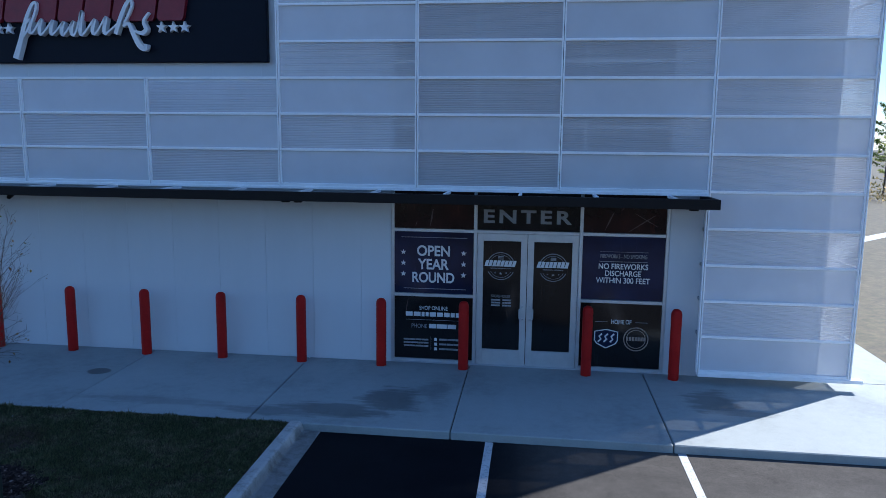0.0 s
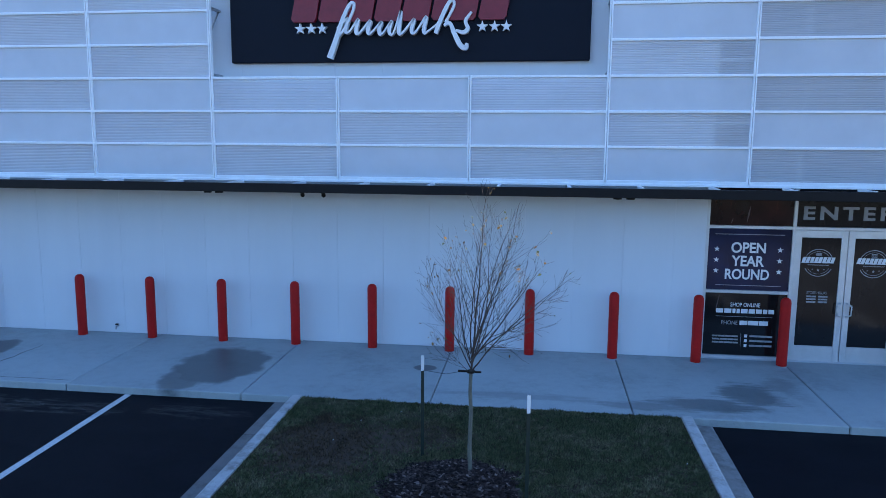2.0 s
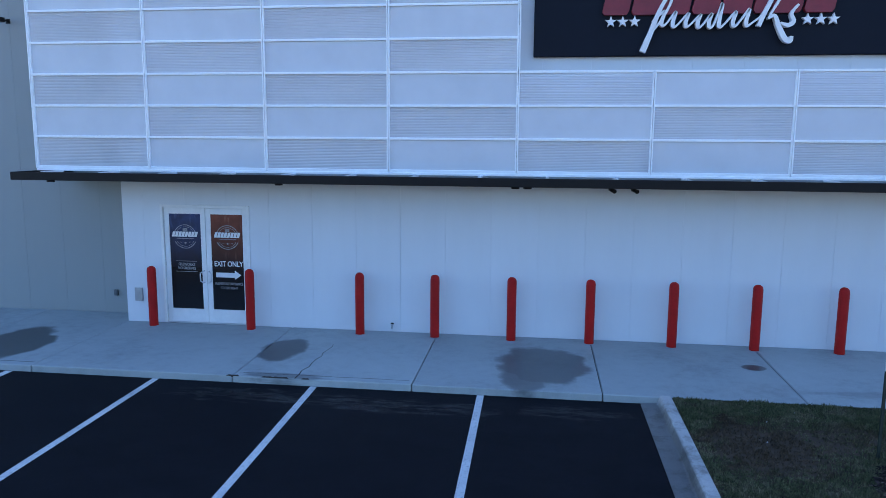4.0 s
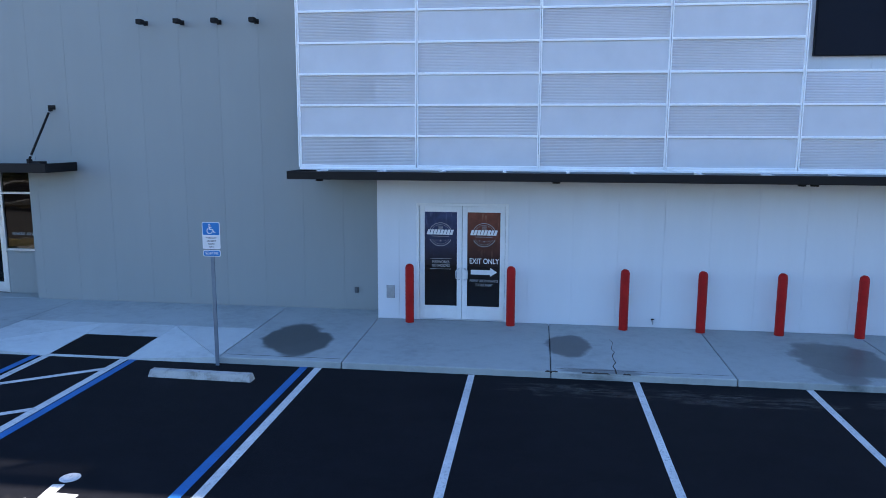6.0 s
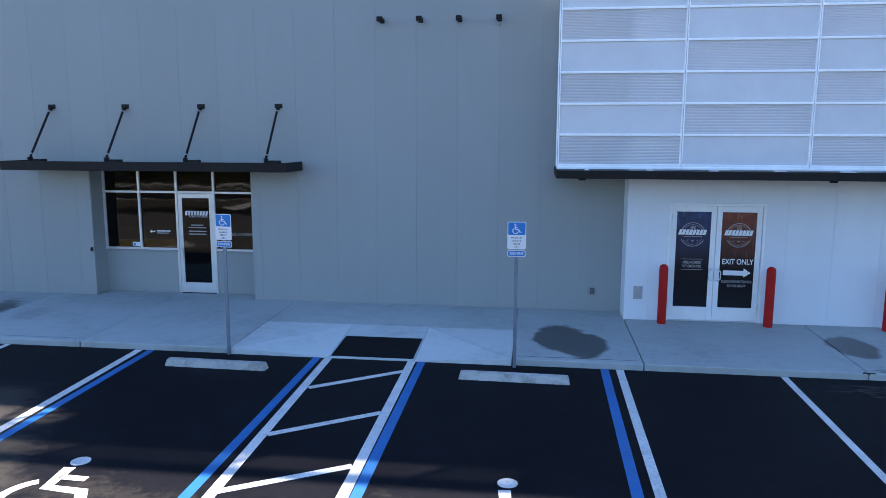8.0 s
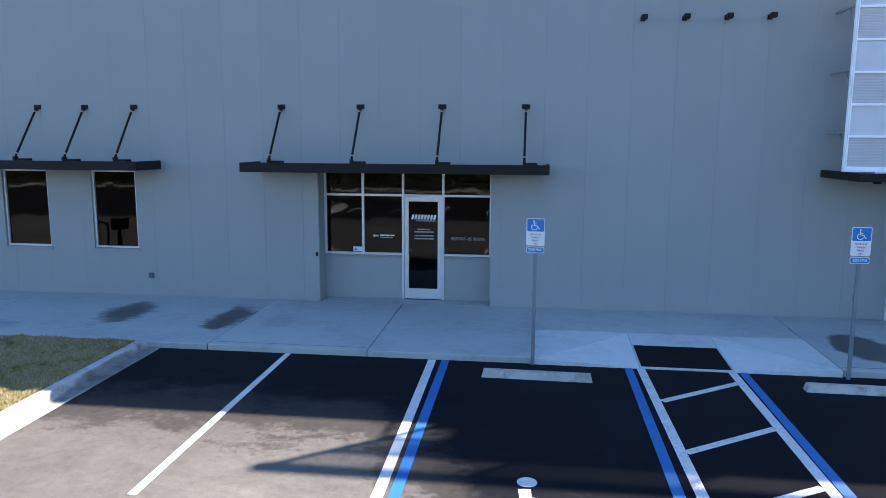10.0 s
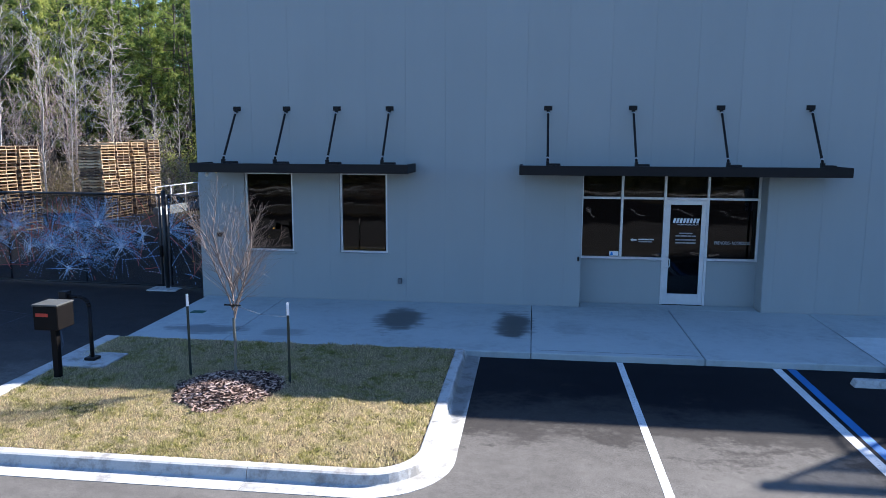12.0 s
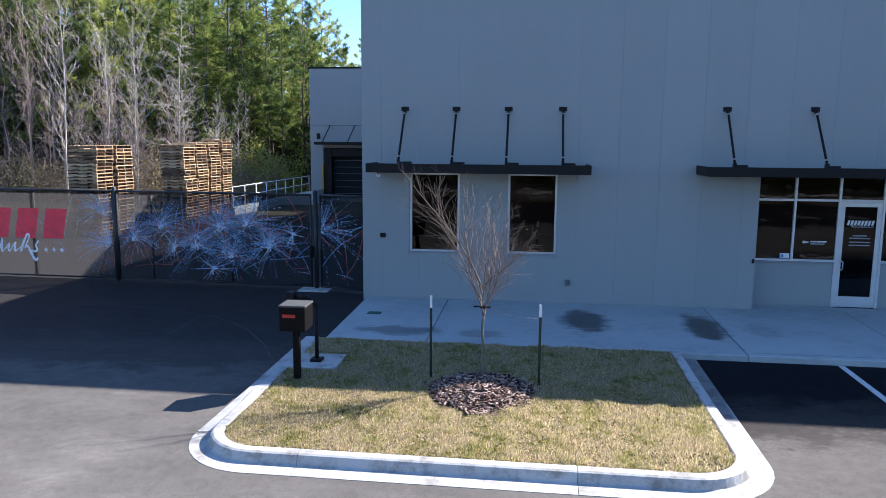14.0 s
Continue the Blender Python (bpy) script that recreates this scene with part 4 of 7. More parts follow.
def badge(parent, cx, cz, y, r=0.245):
    """Round emblem: two rings with a slanted word-shape across, kept as plain bars."""
    q, w_bar = Geo(), Geo()
    d0, d1 = y - 0.003, y - 0.0005
    q.ring(cx, cz, r, 0.012, d0, d1, 25, 155)
    q.ring(cx, cz, r, 0.012, d0, d1, 205, 335)
    q.ring(cx, cz, r * 0.84, 0.006, d0, d1, 28, 152)
    q.ring(cx, cz, r * 0.84, 0.006, d0, d1, 208, 332)
    for k in range(8):
        x, z = cx - r * 1.2 + k * r * 0.285, cz - r * 0.02
        w, h, sl = r * 0.23, r * 0.44, r * 0.13
        w_bar.prism([(x, z), (x + w, z), (x + w + sl, z + h), (x + sl, z + h)], d0 - 0.001, d1)
        if k % 3 != 1:
            w_bar.prism([(x + w, z), (x + w * 1.24, z), (x + w * 1.3, z + h * 0.2), (x + w * 1.06, z + h * 0.2)], d0 - 0.001, d1)
    q.stroke([(cx - r * 0.75 + r * 1.5 * k / 60, cz - r * 0.17 + r * 0.035 * math.sin(k * 1.3)) for k in range(61)], r * 0.03, d0, d1)
    q.star(cx, cz - r * 0.55, r * 0.12, d0, d1)
    for s in (-1, 1):
        q.star(cx + s * r * 0.4, cz - r * 0.5, r * 0.07, d0, d1)
    for k in range(3):
        q.prism([(cx - r * 0.2, cz + r * 0.5 + k * r * 0.09), (cx + r * 0.2, cz + r * 0.5 + k * r * 0.09), (cx + r * 0.2, cz + r * 0.55 + k * r * 0.09), (cx - r * 0.2, cz + r * 0.55 + k * r * 0.09)], d0, d1)
    part("emblem", q, M_DIMPRINT, parent, "pale round emblem printed on the film")
    part("emblem_bar", w_bar, M_PRINT, parent, "white slanted blocks across the emblem")


def bars(parent, rows, y, material=None, name="print_bar"):
    """Writing too small to read, and numbers: plain bars (x0, x1, z0, z1)."""
    for x0, x1, z0, z1 in rows:
        part(name, Geo().box(x0, x1, y - 0.003, y - 0.0005, z0, z1), material or M_DIMPRINT, parent)


def word_bars(parent, x0, x1, z0, z1, y, material=None, n=5, seed=1):
    rng = random.Random(seed)
    ws = [rng.uniform(0.6, 1.6) for _ in range(n)]
    gap = (x1 - x0) * 0.02
    k = (x1 - x0 - gap * (n - 1)) / sum(ws)
    x = x0
    rows = []
    for w in ws:
        rows.append((x, x + w * k, z0, z1))
        x += w * k + gap
    bars(parent, rows, y, material)


# main entrance glazing
store = thing("door_entrance", (0, 0, FLOOR_Z), "glazed aluminium shop front with printed film and double doors", "entrance", kind="structure")
sy = WHITE_Y + 0.02
sx0, sx1 = STORE[0], STORE[1]
dx0, dx1 = -0.36, 1.50
ZB, ZM, ZD, ZT = -0.055, 1.21, 2.40, 3.15
for x in (sx0 + 0.03, dx0, dx1, sx1 - 0.03):
    part("mullion", Geo().box(x - 0.03, x + 0.03, sy, sy + 0.11, ZB, STORE[3] - FLOOR_Z, 0.006), M_ALU, store)
part("threshold", Geo().box(sx0, sx1, WHITE_Y - 0.012, sy + 0.14, -0.15, -0.046, 0.003), M_ALU, store)
cells = [(sx0 + 0.06, dx0 - 0.03), (dx0 + 0.03, dx1 - 0.03), (dx1 + 0.03, sx1 - 0.06)]
for k, (a, b) in enumerate(cells):
    for z in ([-0.02, ZM, ZD] if k != 1 else [ZD]) + [ZT, 4.25, 5.35, 6.77]:
        part("transom", Geo().box(a, b, sy + 0.002, sy + 0.108, z - 0.03, z + 0.03, 0.006), M_ALU, store)
    for z0, z1 in [(ZT + 0.03, 4.22), (4.28, 5.32), (5.38, 6.74)]:
        pane(store, a, b, sy + 0.05, z0, z1, M_GLASS)
film_y = sy + 0.04
side_l = pane(store, cells[0][0], cells[0][1], film_y, ZM + 0.03, ZD - 0.03, M_FILMBLUE, "printed_pane", "navy printed pane with white letters")
low_l = pane(store, cells[0][0], cells[0][1], film_y, 0.01, ZM - 0.03, M_FILMDARK, "printed_pane", "black printed pane with white letters")
side_r = pane(store, cells[2][0], cells[2][1], film_y, ZM + 0.03, ZD - 0.03, M_FILMBLUE, "printed_pane", "navy printed pane with white letters")
low_r = pane(store, cells[2][0], cells[2][1], film_y, 0.01, ZM - 0.03, M_FILMDARK, "printed_pane", "black printed pane with white letters")
head_l = pane(store, cells[0][0], cells[0][1], film_y, ZD + 0.03, ZT - 0.03, M_FILMRED, "printed_pane", "maroon printed pane")
head_m = pane(store, cells[1][0], cells[1][1], film_y, ZD + 0.03, ZT - 0.03, M_FILMDARK, "printed_pane", "black printed pane with grey letters")
head_r = pane(store, cells[2][0], cells[2][1], film_y, ZD + 0.03, ZT - 0.03, M_FILMRED, "printed_pane", "maroon printed pane")
w0 = FLOOR_Z
for p, runs in ((head_l, [(-1.18, 2.63, -1.13, 2.93, 0.03), (-1.45, 2.62, -1.42, 2.70, 0.012)]), (head_r, [(1.9, 2.62, 2.05, 2.95, 0.025), (2.3, 2.6, 2.75, 2.9, 0.018), (2.4, 2.93, 2.8, 2.7, 0.014)]), (low_l, [(-1.63, 0.98, -1.58, 1.28, 0.02)])):
    for xa, za, xb, zb, w in runs:
        part("spark_streak", Geo().stroke([(xa, za - w0), ((xa + xb) / 2, (za + zb) / 2 - w0), (xb, zb - w0)], [0.004, w, 0.006], film_y - 0.002, film_y - 0.0006), M_SPARKSTREAK, p)
lettering("ENTER", 0.555, 2.705 - w0, 1.55, 0.24, film_y, head_m, M_DIMPRINT, bold=0.03, space=1.3)
for body, w, z in (("OPEN", 0.6, 2.075), ("YEAR", 0.57, 1.83), ("ROUND", 0.77, 1.585)):
    lettering(body, -1.12, z - w0, w, 0.195, film_y, side_l, M_PRINT, bold=0.025)
for x in (-1.67, -0.57):
    for z in (2.14, 1.94, 1.74):
        part("star", Geo().star(x, z - w0, 0.055, film_y - 0.003, film_y - 0.0005), M_PRINT, side_l)
bars(side_l, [(-1.71, -0.51, 2.41 - w0, 2.42 - w0), (-1.66, -0.52, 1.47 - w0, 1.48 - w0)], film_y)
lettering("SHOP ONLINE", -1.11, 1.075 - w0, 0.52, 0.075, film_y, low_l, M_PRINT)
word_bars(low_l, -1.62, -0.6, 0.955 - w0, 1.035 - w0, film_y, M_PRINT, 9, 2)
bars(low_l, [(-1.62, -0.62, 0.885 - w0, 0.892 - w0)], film_y)
lettering("PHONE", -1.37, 0.735 - w0, 0.29, 0.075, film_y, low_l, M_DIMPRINT)
word_bars(low_l, -1.19, -0.69, 0.735 - w0, 0.815 - w0, film_y, M_PRINT, 3, 3)
for k in range(3):
    word_bars(low_l, -1.66, -1.2, 0.5 - w0 - k * 0.06, 0.53 - w0 - k * 0.06, film_y, None, 4, 5 + k)
    word_bars(low_l, -1.0, -0.6, 0.51 - w0 - k * 0.09, 0.545 - w0 - k * 0.09, film_y, None, 3, 9 + k)
    bars(low_l, [(-1.09, -1.04, 0.5 - w0 - k * 0.09, 0.555 - w0 - k * 0.09)], film_y, M_PRINT)
bars(low_l, [(-1.155, -1.15, 0.33 - w0, 0.58 - w0)], film_y)
lettering("FIREWORKS - NO SMOKING", 2.245, 2.135 - w0, 0.8, 0.07, film_y, side_r, M_DIMPRINT)
bars(side_r, [(1.83, 2.66, 2.07 - w0, 2.078 - w0), (1.83, 2.66, 2.245 - w0, 2.25 - w0)], film_y)
for body, w, z in (("NO FIREWORKS", 0.85, 1.94), ("DISCHARGE", 0.62, 1.815), ("WITHIN 300 FEET", 0.93, 1.69)):
    lettering(body, 2.245, z - w0, w, 0.1, film_y, side_r, M_PRINT, bold=0.012)
lettering("HOME OF", 2.255, 0.955 - w0, 0.35, 0.08, film_y, low_r, M_PRINT, bold=0.01)
bars(low_r, [(1.8, 2.02, 0.985 - w0, 0.992 - w0), (2.49, 2.71, 0.99 - w0, 0.997 - w0)], film_y)
g = Geo()
g.prism([(1.8, 0.66), (1.8, 0.5), (1.84, 0.44), (2.0, 0.36), (2.16, 0.44), (2.2, 0.5), (2.2, 0.66), (2.0, 0.7)], film_y - 0.002, film_y - 0.0005)
shield = part("shield_emblem", g, M_FILMBLUE, low_r, "navy shield emblem outlined in white")
g = Geo()
g.stroke([(1.8, 0.66), (1.8, 0.5), (1.84, 0.44), (2.0, 0.36), (2.16, 0.44), (2.2, 0.5), (2.2, 0.66), (2.0, 0.7), (1.8, 0.66)], 0.02, film_y - 0.004, film_y - 0.0025)
for x, a in ((1.86, 0.3), (1.96, 0.0), (2.07, 0.2)):
    g.stroke([(x, 0.47), (x + 0.05, 0.52), (x + 0.02, 0.57), (x + 0.07, 0.62)], 0.03, film_y - 0.004, film_y - 0.0025)
part("shield_outline", g, M_PRINT, shield)
g = Geo()
g.ring(2.52, 0.54, 0.21, 0.02, film_y - 0.003, film_y - 0.0005)
g.ring(2.52, 0.54, 0.165, 0.012, film_y - 0.003, film_y - 0.0005)
for k in range(7):
    g.box(2.35 + k * 0.05, 2.387 + k * 0.05, film_y - 0.004, film_y - 0.0005, 0.51, 0.58)
part("seal_emblem", g, plain("tan_vinyl_print", (0.35, 0.26, 0.2), 0.5, bump=0), low_r, "tan round seal emblem")
pl, leaf_l = leaf(store, dx0 + 0.035, 0.565, sy + 0.03, -0.045, ZD - 0.035, M_ALU, M_FILMDARK, foot=0.29)
pr, leaf_r = leaf(store, 0.575, dx1 - 0.035, sy + 0.03, -0.045, ZD - 0.035, M_ALU, M_FILMDARK, foot=0.29, hinge_left=False)
for p, cx in ((pl, 0.10), (pr, 1.03)):
    badge(p, cx, 1.88 - w0 + 0.05, sy + 0.05)
lettering("STORE HOURS", 0.11, 1.355 - w0, 0.34, 0.05, sy + 0.05, pl, M_DIMPRINT)
for k in range(3):
    word_bars(pl, -0.06, 0.1, 1.295 - w0 - k * 0.05, 1.325 - w0 - k * 0.05, sy + 0.05, None, 2, 20 + k)
    word_bars(pl, 0.14, 0.3, 1.295 - w0 - k * 0.05, 1.325 - w0 - k * 0.05, sy + 0.05, None, 3, 30 + k)

# exit door
exit_door = thing("door_exit", (0, 0, FLOOR_Z), "pale double exit door with printed glass in the white wall", "door", kind="structure")
ey = WHITE_Y + 0.01
ex0, ex1 = EXIT[0], EXIT[1]
EH = EXIT[3] - FLOOR_Z
for b in [(ex0, ex0 + 0.06, -0.055, EH), (ex1 - 0.06, ex1, -0.055, EH), (ex0 + 0.06, ex1 - 0.06, EH - 0.06, EH)]:
    part("door_frame", Geo().box(b[0], b[1], ey - 0.03, ey + 0.12, b[2], b[3], 0.006), M_DOORPAINT, exit_door)
part("threshold", Geo().box(ex0 + 0.06, ex1 - 0.06, ey - 0.02, ey + 0.1, -0.052, -0.036), M_ALU, exit_door)
xm = (ex0 + ex1) / 2
pl, _ = leaf(exit_door, ex0 + 0.065, xm - 0.004, ey + 0.01, -0.032, EH - 0.065, M_DOORPAINT, M_FILMNAVY, 0.105, 0.285, 0.12)
pr, _ = leaf(exit_door, xm + 0.004, ex1 - 0.065, ey + 0.01, -0.032, EH - 0.065, M_DOORPAINT, M_FILMEXIT, 0.105, 0.285, 0.12, hinge_left=False)
ty = ey + 0.03
badge(pl, -17.855, 1.93 - w0, ty)
badge(pr, -16.935, 1.93 - w0, ty)
lettering("FIREWORKS", -17.845, 1.315 - w0, 0.36, 0.06, ty, pl, M_DIMPRINT, bold=0.01)
lettering("NO SMOKING", -17.845, 1.235 - w0, 0.38, 0.06, ty, pl, M_DIMPRINT, bold=0.01)
bars(pl, [(-18.08, -17.62, 1.41 - w0, 1.417 - w0), (-18.08, -17.62, 1.19 - w0, 1.197 - w0)], ty)
lettering("EXIT ONLY", -16.925, 1.32 - w0, 0.62, 0.115, ty, pr, M_PRINT, bold=0.015)
part("arrow", Geo().prism([(-17.21, 1.09 - w0), (-16.8, 1.09 - w0), (-16.8, 1.05 - w0), (-16.66, 1.145 - w0), (-16.8, 1.24 - w0), (-16.8, 1.19 - w0), (-17.21, 1.19 - w0)], ty - 0.003, ty - 0.0005), M_PRINT, pr, "white printed arrow")
lettering("PLEASE USE ENTRANCE", -16.93, 0.93 - w0, 0.6, 0.055, ty, pr, M_DIMPRINT, bold=0.01)
lettering("TO THE RIGHT", -16.93, 0.84 - w0, 0.37, 0.055, ty, pr, M_DIMPRINT, bold=0.01)

# side entrance in the alcove
side = thing("door_office", (0, 0, FLOOR_Z), "aluminium framed side door with dark glass on both sides", "entrance", kind="structure")
oy = ALCOVE_Y
MX = [ax0 + 0.03, -30.68, -29.72, -28.77, ax1 - 0.03]
AT = az1 - FLOOR_Z
for k, x in enumerate(MX):
    part("mullion", Geo().box(x - 0.028, x + 0.028, oy, oy + 0.11, -0.04 if k in (2, 3) else 1.01, AT, 0.006), M_ALU, side)
for k, (a, b) in enumerate(zip(MX, MX[1:])):
    a, b = a + 0.028, b - 0.028
    for z in [2.43, AT - 0.03] + ([1.04] if k != 2 else []):
        part("transom", Geo().box(a, b, oy + 0.002, oy + 0.108, z - 0.027, z + 0.027, 0.006), M_ALU, side)
    pane(side, a, b, oy + 0.05, 2.457, AT - 0.057, M_GLASS)
    if k != 2:
        p = pane(side, a, b, oy + 0.05, 1.067, 2.403, M_GLASS)
        if k == 1:
            word_bars(p, -30.28, -29.93, 1.46, 1.49, oy + 0.05, M_PRINT, 3, 41)
            word_bars(p, -30.28, -29.97, 1.41, 1.435, oy + 0.05, M_DIMPRINT, 3, 42)
            part("arrow", Geo().prism([(-30.46, 1.46), (-30.41, 1.42), (-30.41, 1.445), (-30.32, 1.445), (-30.32, 1.475), (-30.41, 1.475), (-30.41, 1.5)], oy + 0.047, oy + 0.0495), M_PRINT, p)
        if k == 3:
            lettering("FIREWORKS - NO SMOKING", -28.19, 1.39, 0.78, 0.075, oy + 0.05, p, M_DIMPRINT, bold=0.008)
        if k == 0:
            part("sticker", Geo().box(-30.93, -30.72, oy + 0.046, oy + 0.0495, 1.08, 1.19), M_SIGNWHITE, p, "small white and blue sticker")
            part("sticker_mark", Geo().prism([(-30.91, 1.095), (-30.84, 1.095), (-30.86, 1.165), (-30.89, 1.165)], oy + 0.044, oy + 0.0458), M_SIGNBLUE, p)
for a, b in ((MX[0], MX[2] - 0.028), (MX[3] + 0.028, MX[4])):
    part("window_sill", Geo().box(a, b, oy - 0.03, oy + 0.1, 0.975, 1.009, 0.006), M_GRAYWALL, side)
po, lo = leaf(side, MX[2] + 0.03, MX[3] - 0.03, oy + 0.02, -0.03, 2.40, M_ALU, M_GLASS, 0.10, 0.25, 0.11, hinge_left=False)
g = Geo()
for k in range(8):
    x = -29.53 + k * 0.074
    g.prism([(x, 1.87), (x + 0.05, 1.87), (x + 0.078, 1.98), (x + 0.028, 1.98)], oy + 0.036, oy + 0.0385)
g.stroke([(-29.42 + 0.48 * k / 24, 1.835 + 0.012 * math.sin(k * 1.5)) for k in range(25)], 0.009, oy + 0.036, oy + 0.0385)
part("emblem", g, M_PRINT, po, "white slanted emblem on the glass")
for z, a, b in ((1.62, -29.38, -29.08), (1.56, -29.45, -29.0), (1.47, -29.45, -29.0), (1.40, -29.45, -29.0)):
    word_bars(po, a, b, z, z + 0.028, oy + 0.04, M_DIMPRINT, 4, int(z * 100))


def window(rect, name):
    x0, x1, z0, z1 = rect
    ob = thing(name, (0, 0, z0), "tall dark window in a white aluminium frame", "window", "office windows", "structure")
    h = z1 - z0
    y = GRAY_Y + 0.05
    for b in [(x0 + 0.002, x0 + 0.05, 0, h), (x1 - 0.05, x1 - 0.002, 0, h), (x0 + 0.05, x1 - 0.05, 0, 0.05), (x0 + 0.05, x1 - 0.05, h - 0.05, h)]:
        part("window_frame", Geo().box(b[0], b[1], y, y + 0.1, b[2] + 0.002, b[3] - 0.002, 0.006), M_ALU, ob)
    pane(ob, x0 + 0.045, x1 - 0.045, y + 0.05, 0.045, h - 0.045, M_GLASS)
    part("window_sill", Geo().box(x0 - 0.05, x1 + 0.05, GRAY_Y - 0.035, GRAY_Y - 0.002, -0.05, -0.005, 0.005), M_GRAYWALL, ob)


window(WIN_A, "window_1")
window(WIN_B, "window_2")


# ---- perforated metal screen over the white front ----
SX = [-20.69 + 2.4175 * k for k in range(12)]
SZ0, SDZ = 3.36, 0.6075
SROWS = int(round((SCREEN_TOP - SZ0) / SDZ))
SIGN_GAP = (4, 7, 3)  # columns and first row left open behind the sign


def in_gap(col, row):
    return SIGN_GAP[0] <= col < SIGN_GAP[1] and row >= SIGN_GAP[2]


screen = thing("metal_screen", (0, 0, 0), "white framed screen of perforated and slotted metal sheets", "screen", kind="structure")
PW, PH = 2.4175 - 0.05, SDZ - 0.03
g = Geo()
g.box(-PW / 2, PW / 2, -0.002, 0.001, -PH / 2, PH / 2)
flat_sheet = g.mesh("sheet")
flat_sheet.materials.append(M_PERF)
# slotted sheet: fine level ribs
g = Geo()
ribs = 20
pts = []
for k in range(ribs):
    z, st = -PH / 2 + PH * k / ribs, PH / ribs
    pts += [(0.0, z), (0.0045, z + st * 0.3), (0.0045, z + st * 0.7)]
pts.append((0.0, PH / 2))
g.v = [(x, y - 0.004, z) for y, z in pts for x in (-PW / 2, PW / 2)]
g.f = [(2 * k, 2 * k + 1, 2 * k + 3, 2 * k + 2) for k in range(len(pts) - 1)]
ribbed_sheet = g.mesh("slotted_sheet")
ribbed_sheet.materials.append(M_SLOTTED)


side_sheet = Geo().box(-PW / 2, PW / 2, -0.002, 0.001, -PH / 2, PH / 2).mesh("sheet")
side_sheet.materials.append(M_PERFSIDE)


def sheet(col, row, x, y, z, turn=0.0):
    if turn:
        part("sheet", side_sheet, None, screen).matrix_basis = pose(x, y, z, 0, 0, turn)
        return
    ribbed = (col + row) % 2 == 0
    ob = part("sheet" if not ribbed else "slotted_sheet", ribbed_sheet if ribbed else flat_sheet, None, screen)
    ob.matrix_basis = pose(x, y, z, 0, 0, turn)


def rail(x0, x1, z, w=0.034, y=SCREEN_Y):
    part("rail", Geo().box(x0, x1, y - 0.04, y + 0.03, z - w / 2, z + w / 2, 0.004), M_SCREENFRAME, screen)


def stile(x, z0, z1, w=0.06, y=SCREEN_Y):
    for s in (-1, 1):
        part("stile", Geo().box(x + s * w * 0.28 - w * 0.2, x + s * w * 0.28 + w * 0.2, y - 0.044, y + 0.04, z0, z1, 0.004), M_SCREENFRAME, screen)


for col in range(11):
    x0, x1 = SX[col] + 0.026, SX[col + 1] - 0.026
    first = -5 if col == 10 else 0
    for row in range(first, SROWS):
        if not in_gap(col, row):
            sheet(col, row, (x0 + x1) / 2, SCREEN_Y, SZ0 + (row + 0.5) * SDZ)
    for row in range(first, SROWS + 1):
        if not (in_gap(col, row) and row > SIGN_GAP[2]):
            rail(x0, x1, SZ0 + row * SDZ, 0.055 if row in (first, SROWS) else 0.044)
for k, x in enumerate(SX):
    inner = SIGN_GAP[0] < k < SIGN_GAP[1]
    stile(x, SZ0 - 0.02 if k < 10 else 0.3, SZ0 + SIGN_GAP[2] * SDZ + 0.02 if inner else SCREEN_TOP + 0.02)
# cap out of view, added to lengthen the screen's shadow
part("top_cap", Geo().box(SX[0] - 0.03, SX[11] + 0.03, SCREEN_Y - 0.06, SCREEN_Y + 0.12, SCREEN_TOP + 0.03, SCREEN_TOP + 0.17, 0.006), M_SCREENFRAME, screen)
# foot rail of the screen and its end piece at the ground
part("foot_rail", Geo().box(SX[0] - 0.01, SX[10], SCREEN_Y - 0.05, SCREEN_Y + 0.1, SZ0 - 0.075, SZ0 - 0.024, 0.005), M_SCREENFRAME, screen)
part("foot_rail", Geo().box(SX[10], 6.12, SCREEN_Y - 0.06, SCREEN_Y + 0.1, 0.24, 0.3, 0.006), M_SCREENFRAME, screen)
# return of the screen along the side wall
for row in range(-5, SROWS):
    sheet(1, row, SX[11], SCREEN_Y + 0.03 + 1.21, SZ0 + (row + 0.5) * SDZ, 90)
for row in range(-5, SROWS + 1):
    part("rail", Geo().box(SX[11] - 0.02, SX[11] + 0.03, SCREEN_Y + 0.04, SCREEN_Y + 2.45, SZ0 + row * SDZ - 0.017, SZ0 + row * SDZ + 0.017), M_SCREENFRAME, screen)
for y in (SCREEN_Y + 2.45,):
    part("stile", Geo().box(SX[11] - 0.03, SX[11] + 0.03, y - 0.03, y + 0.03, 0.3, SCREEN_TOP), M_SCREENFRAME, screen)
# arms that hold the screen off the wall
for k, x in enumerate(SX[:11]):
    for z in (4.05, 5.25, 6.45, 7.65):
        if SIGN_GAP[0] < k < SIGN_GAP[1] and z > 5:
            continue
        xx = x + (0.03 if k == 0 else 0.0)
        part("arm", Geo().box(xx - 0.03, xx + 0.03, SCREEN_Y + 0.045, WHITE_Y + (0.6 if k == 0 else 0.0), z - 0.02, z + 0.02), M_GALV, screen)
        part("brace", Geo().tube((xx, SCREEN_Y + 0.06, z - 0.42), (xx, WHITE_Y - 0.06, z - 0.02), 0.016, n=6), M_GALV, screen)
for z in (0.9, 1.5, 2.1, 2.7):
    part("arm", Geo().box(SX[10] + 0.03, SX[10] + 0.09, SCREEN_Y + 0.045, WHITE_Y, z - 0.025, z + 0.025), M_GALV, screen)


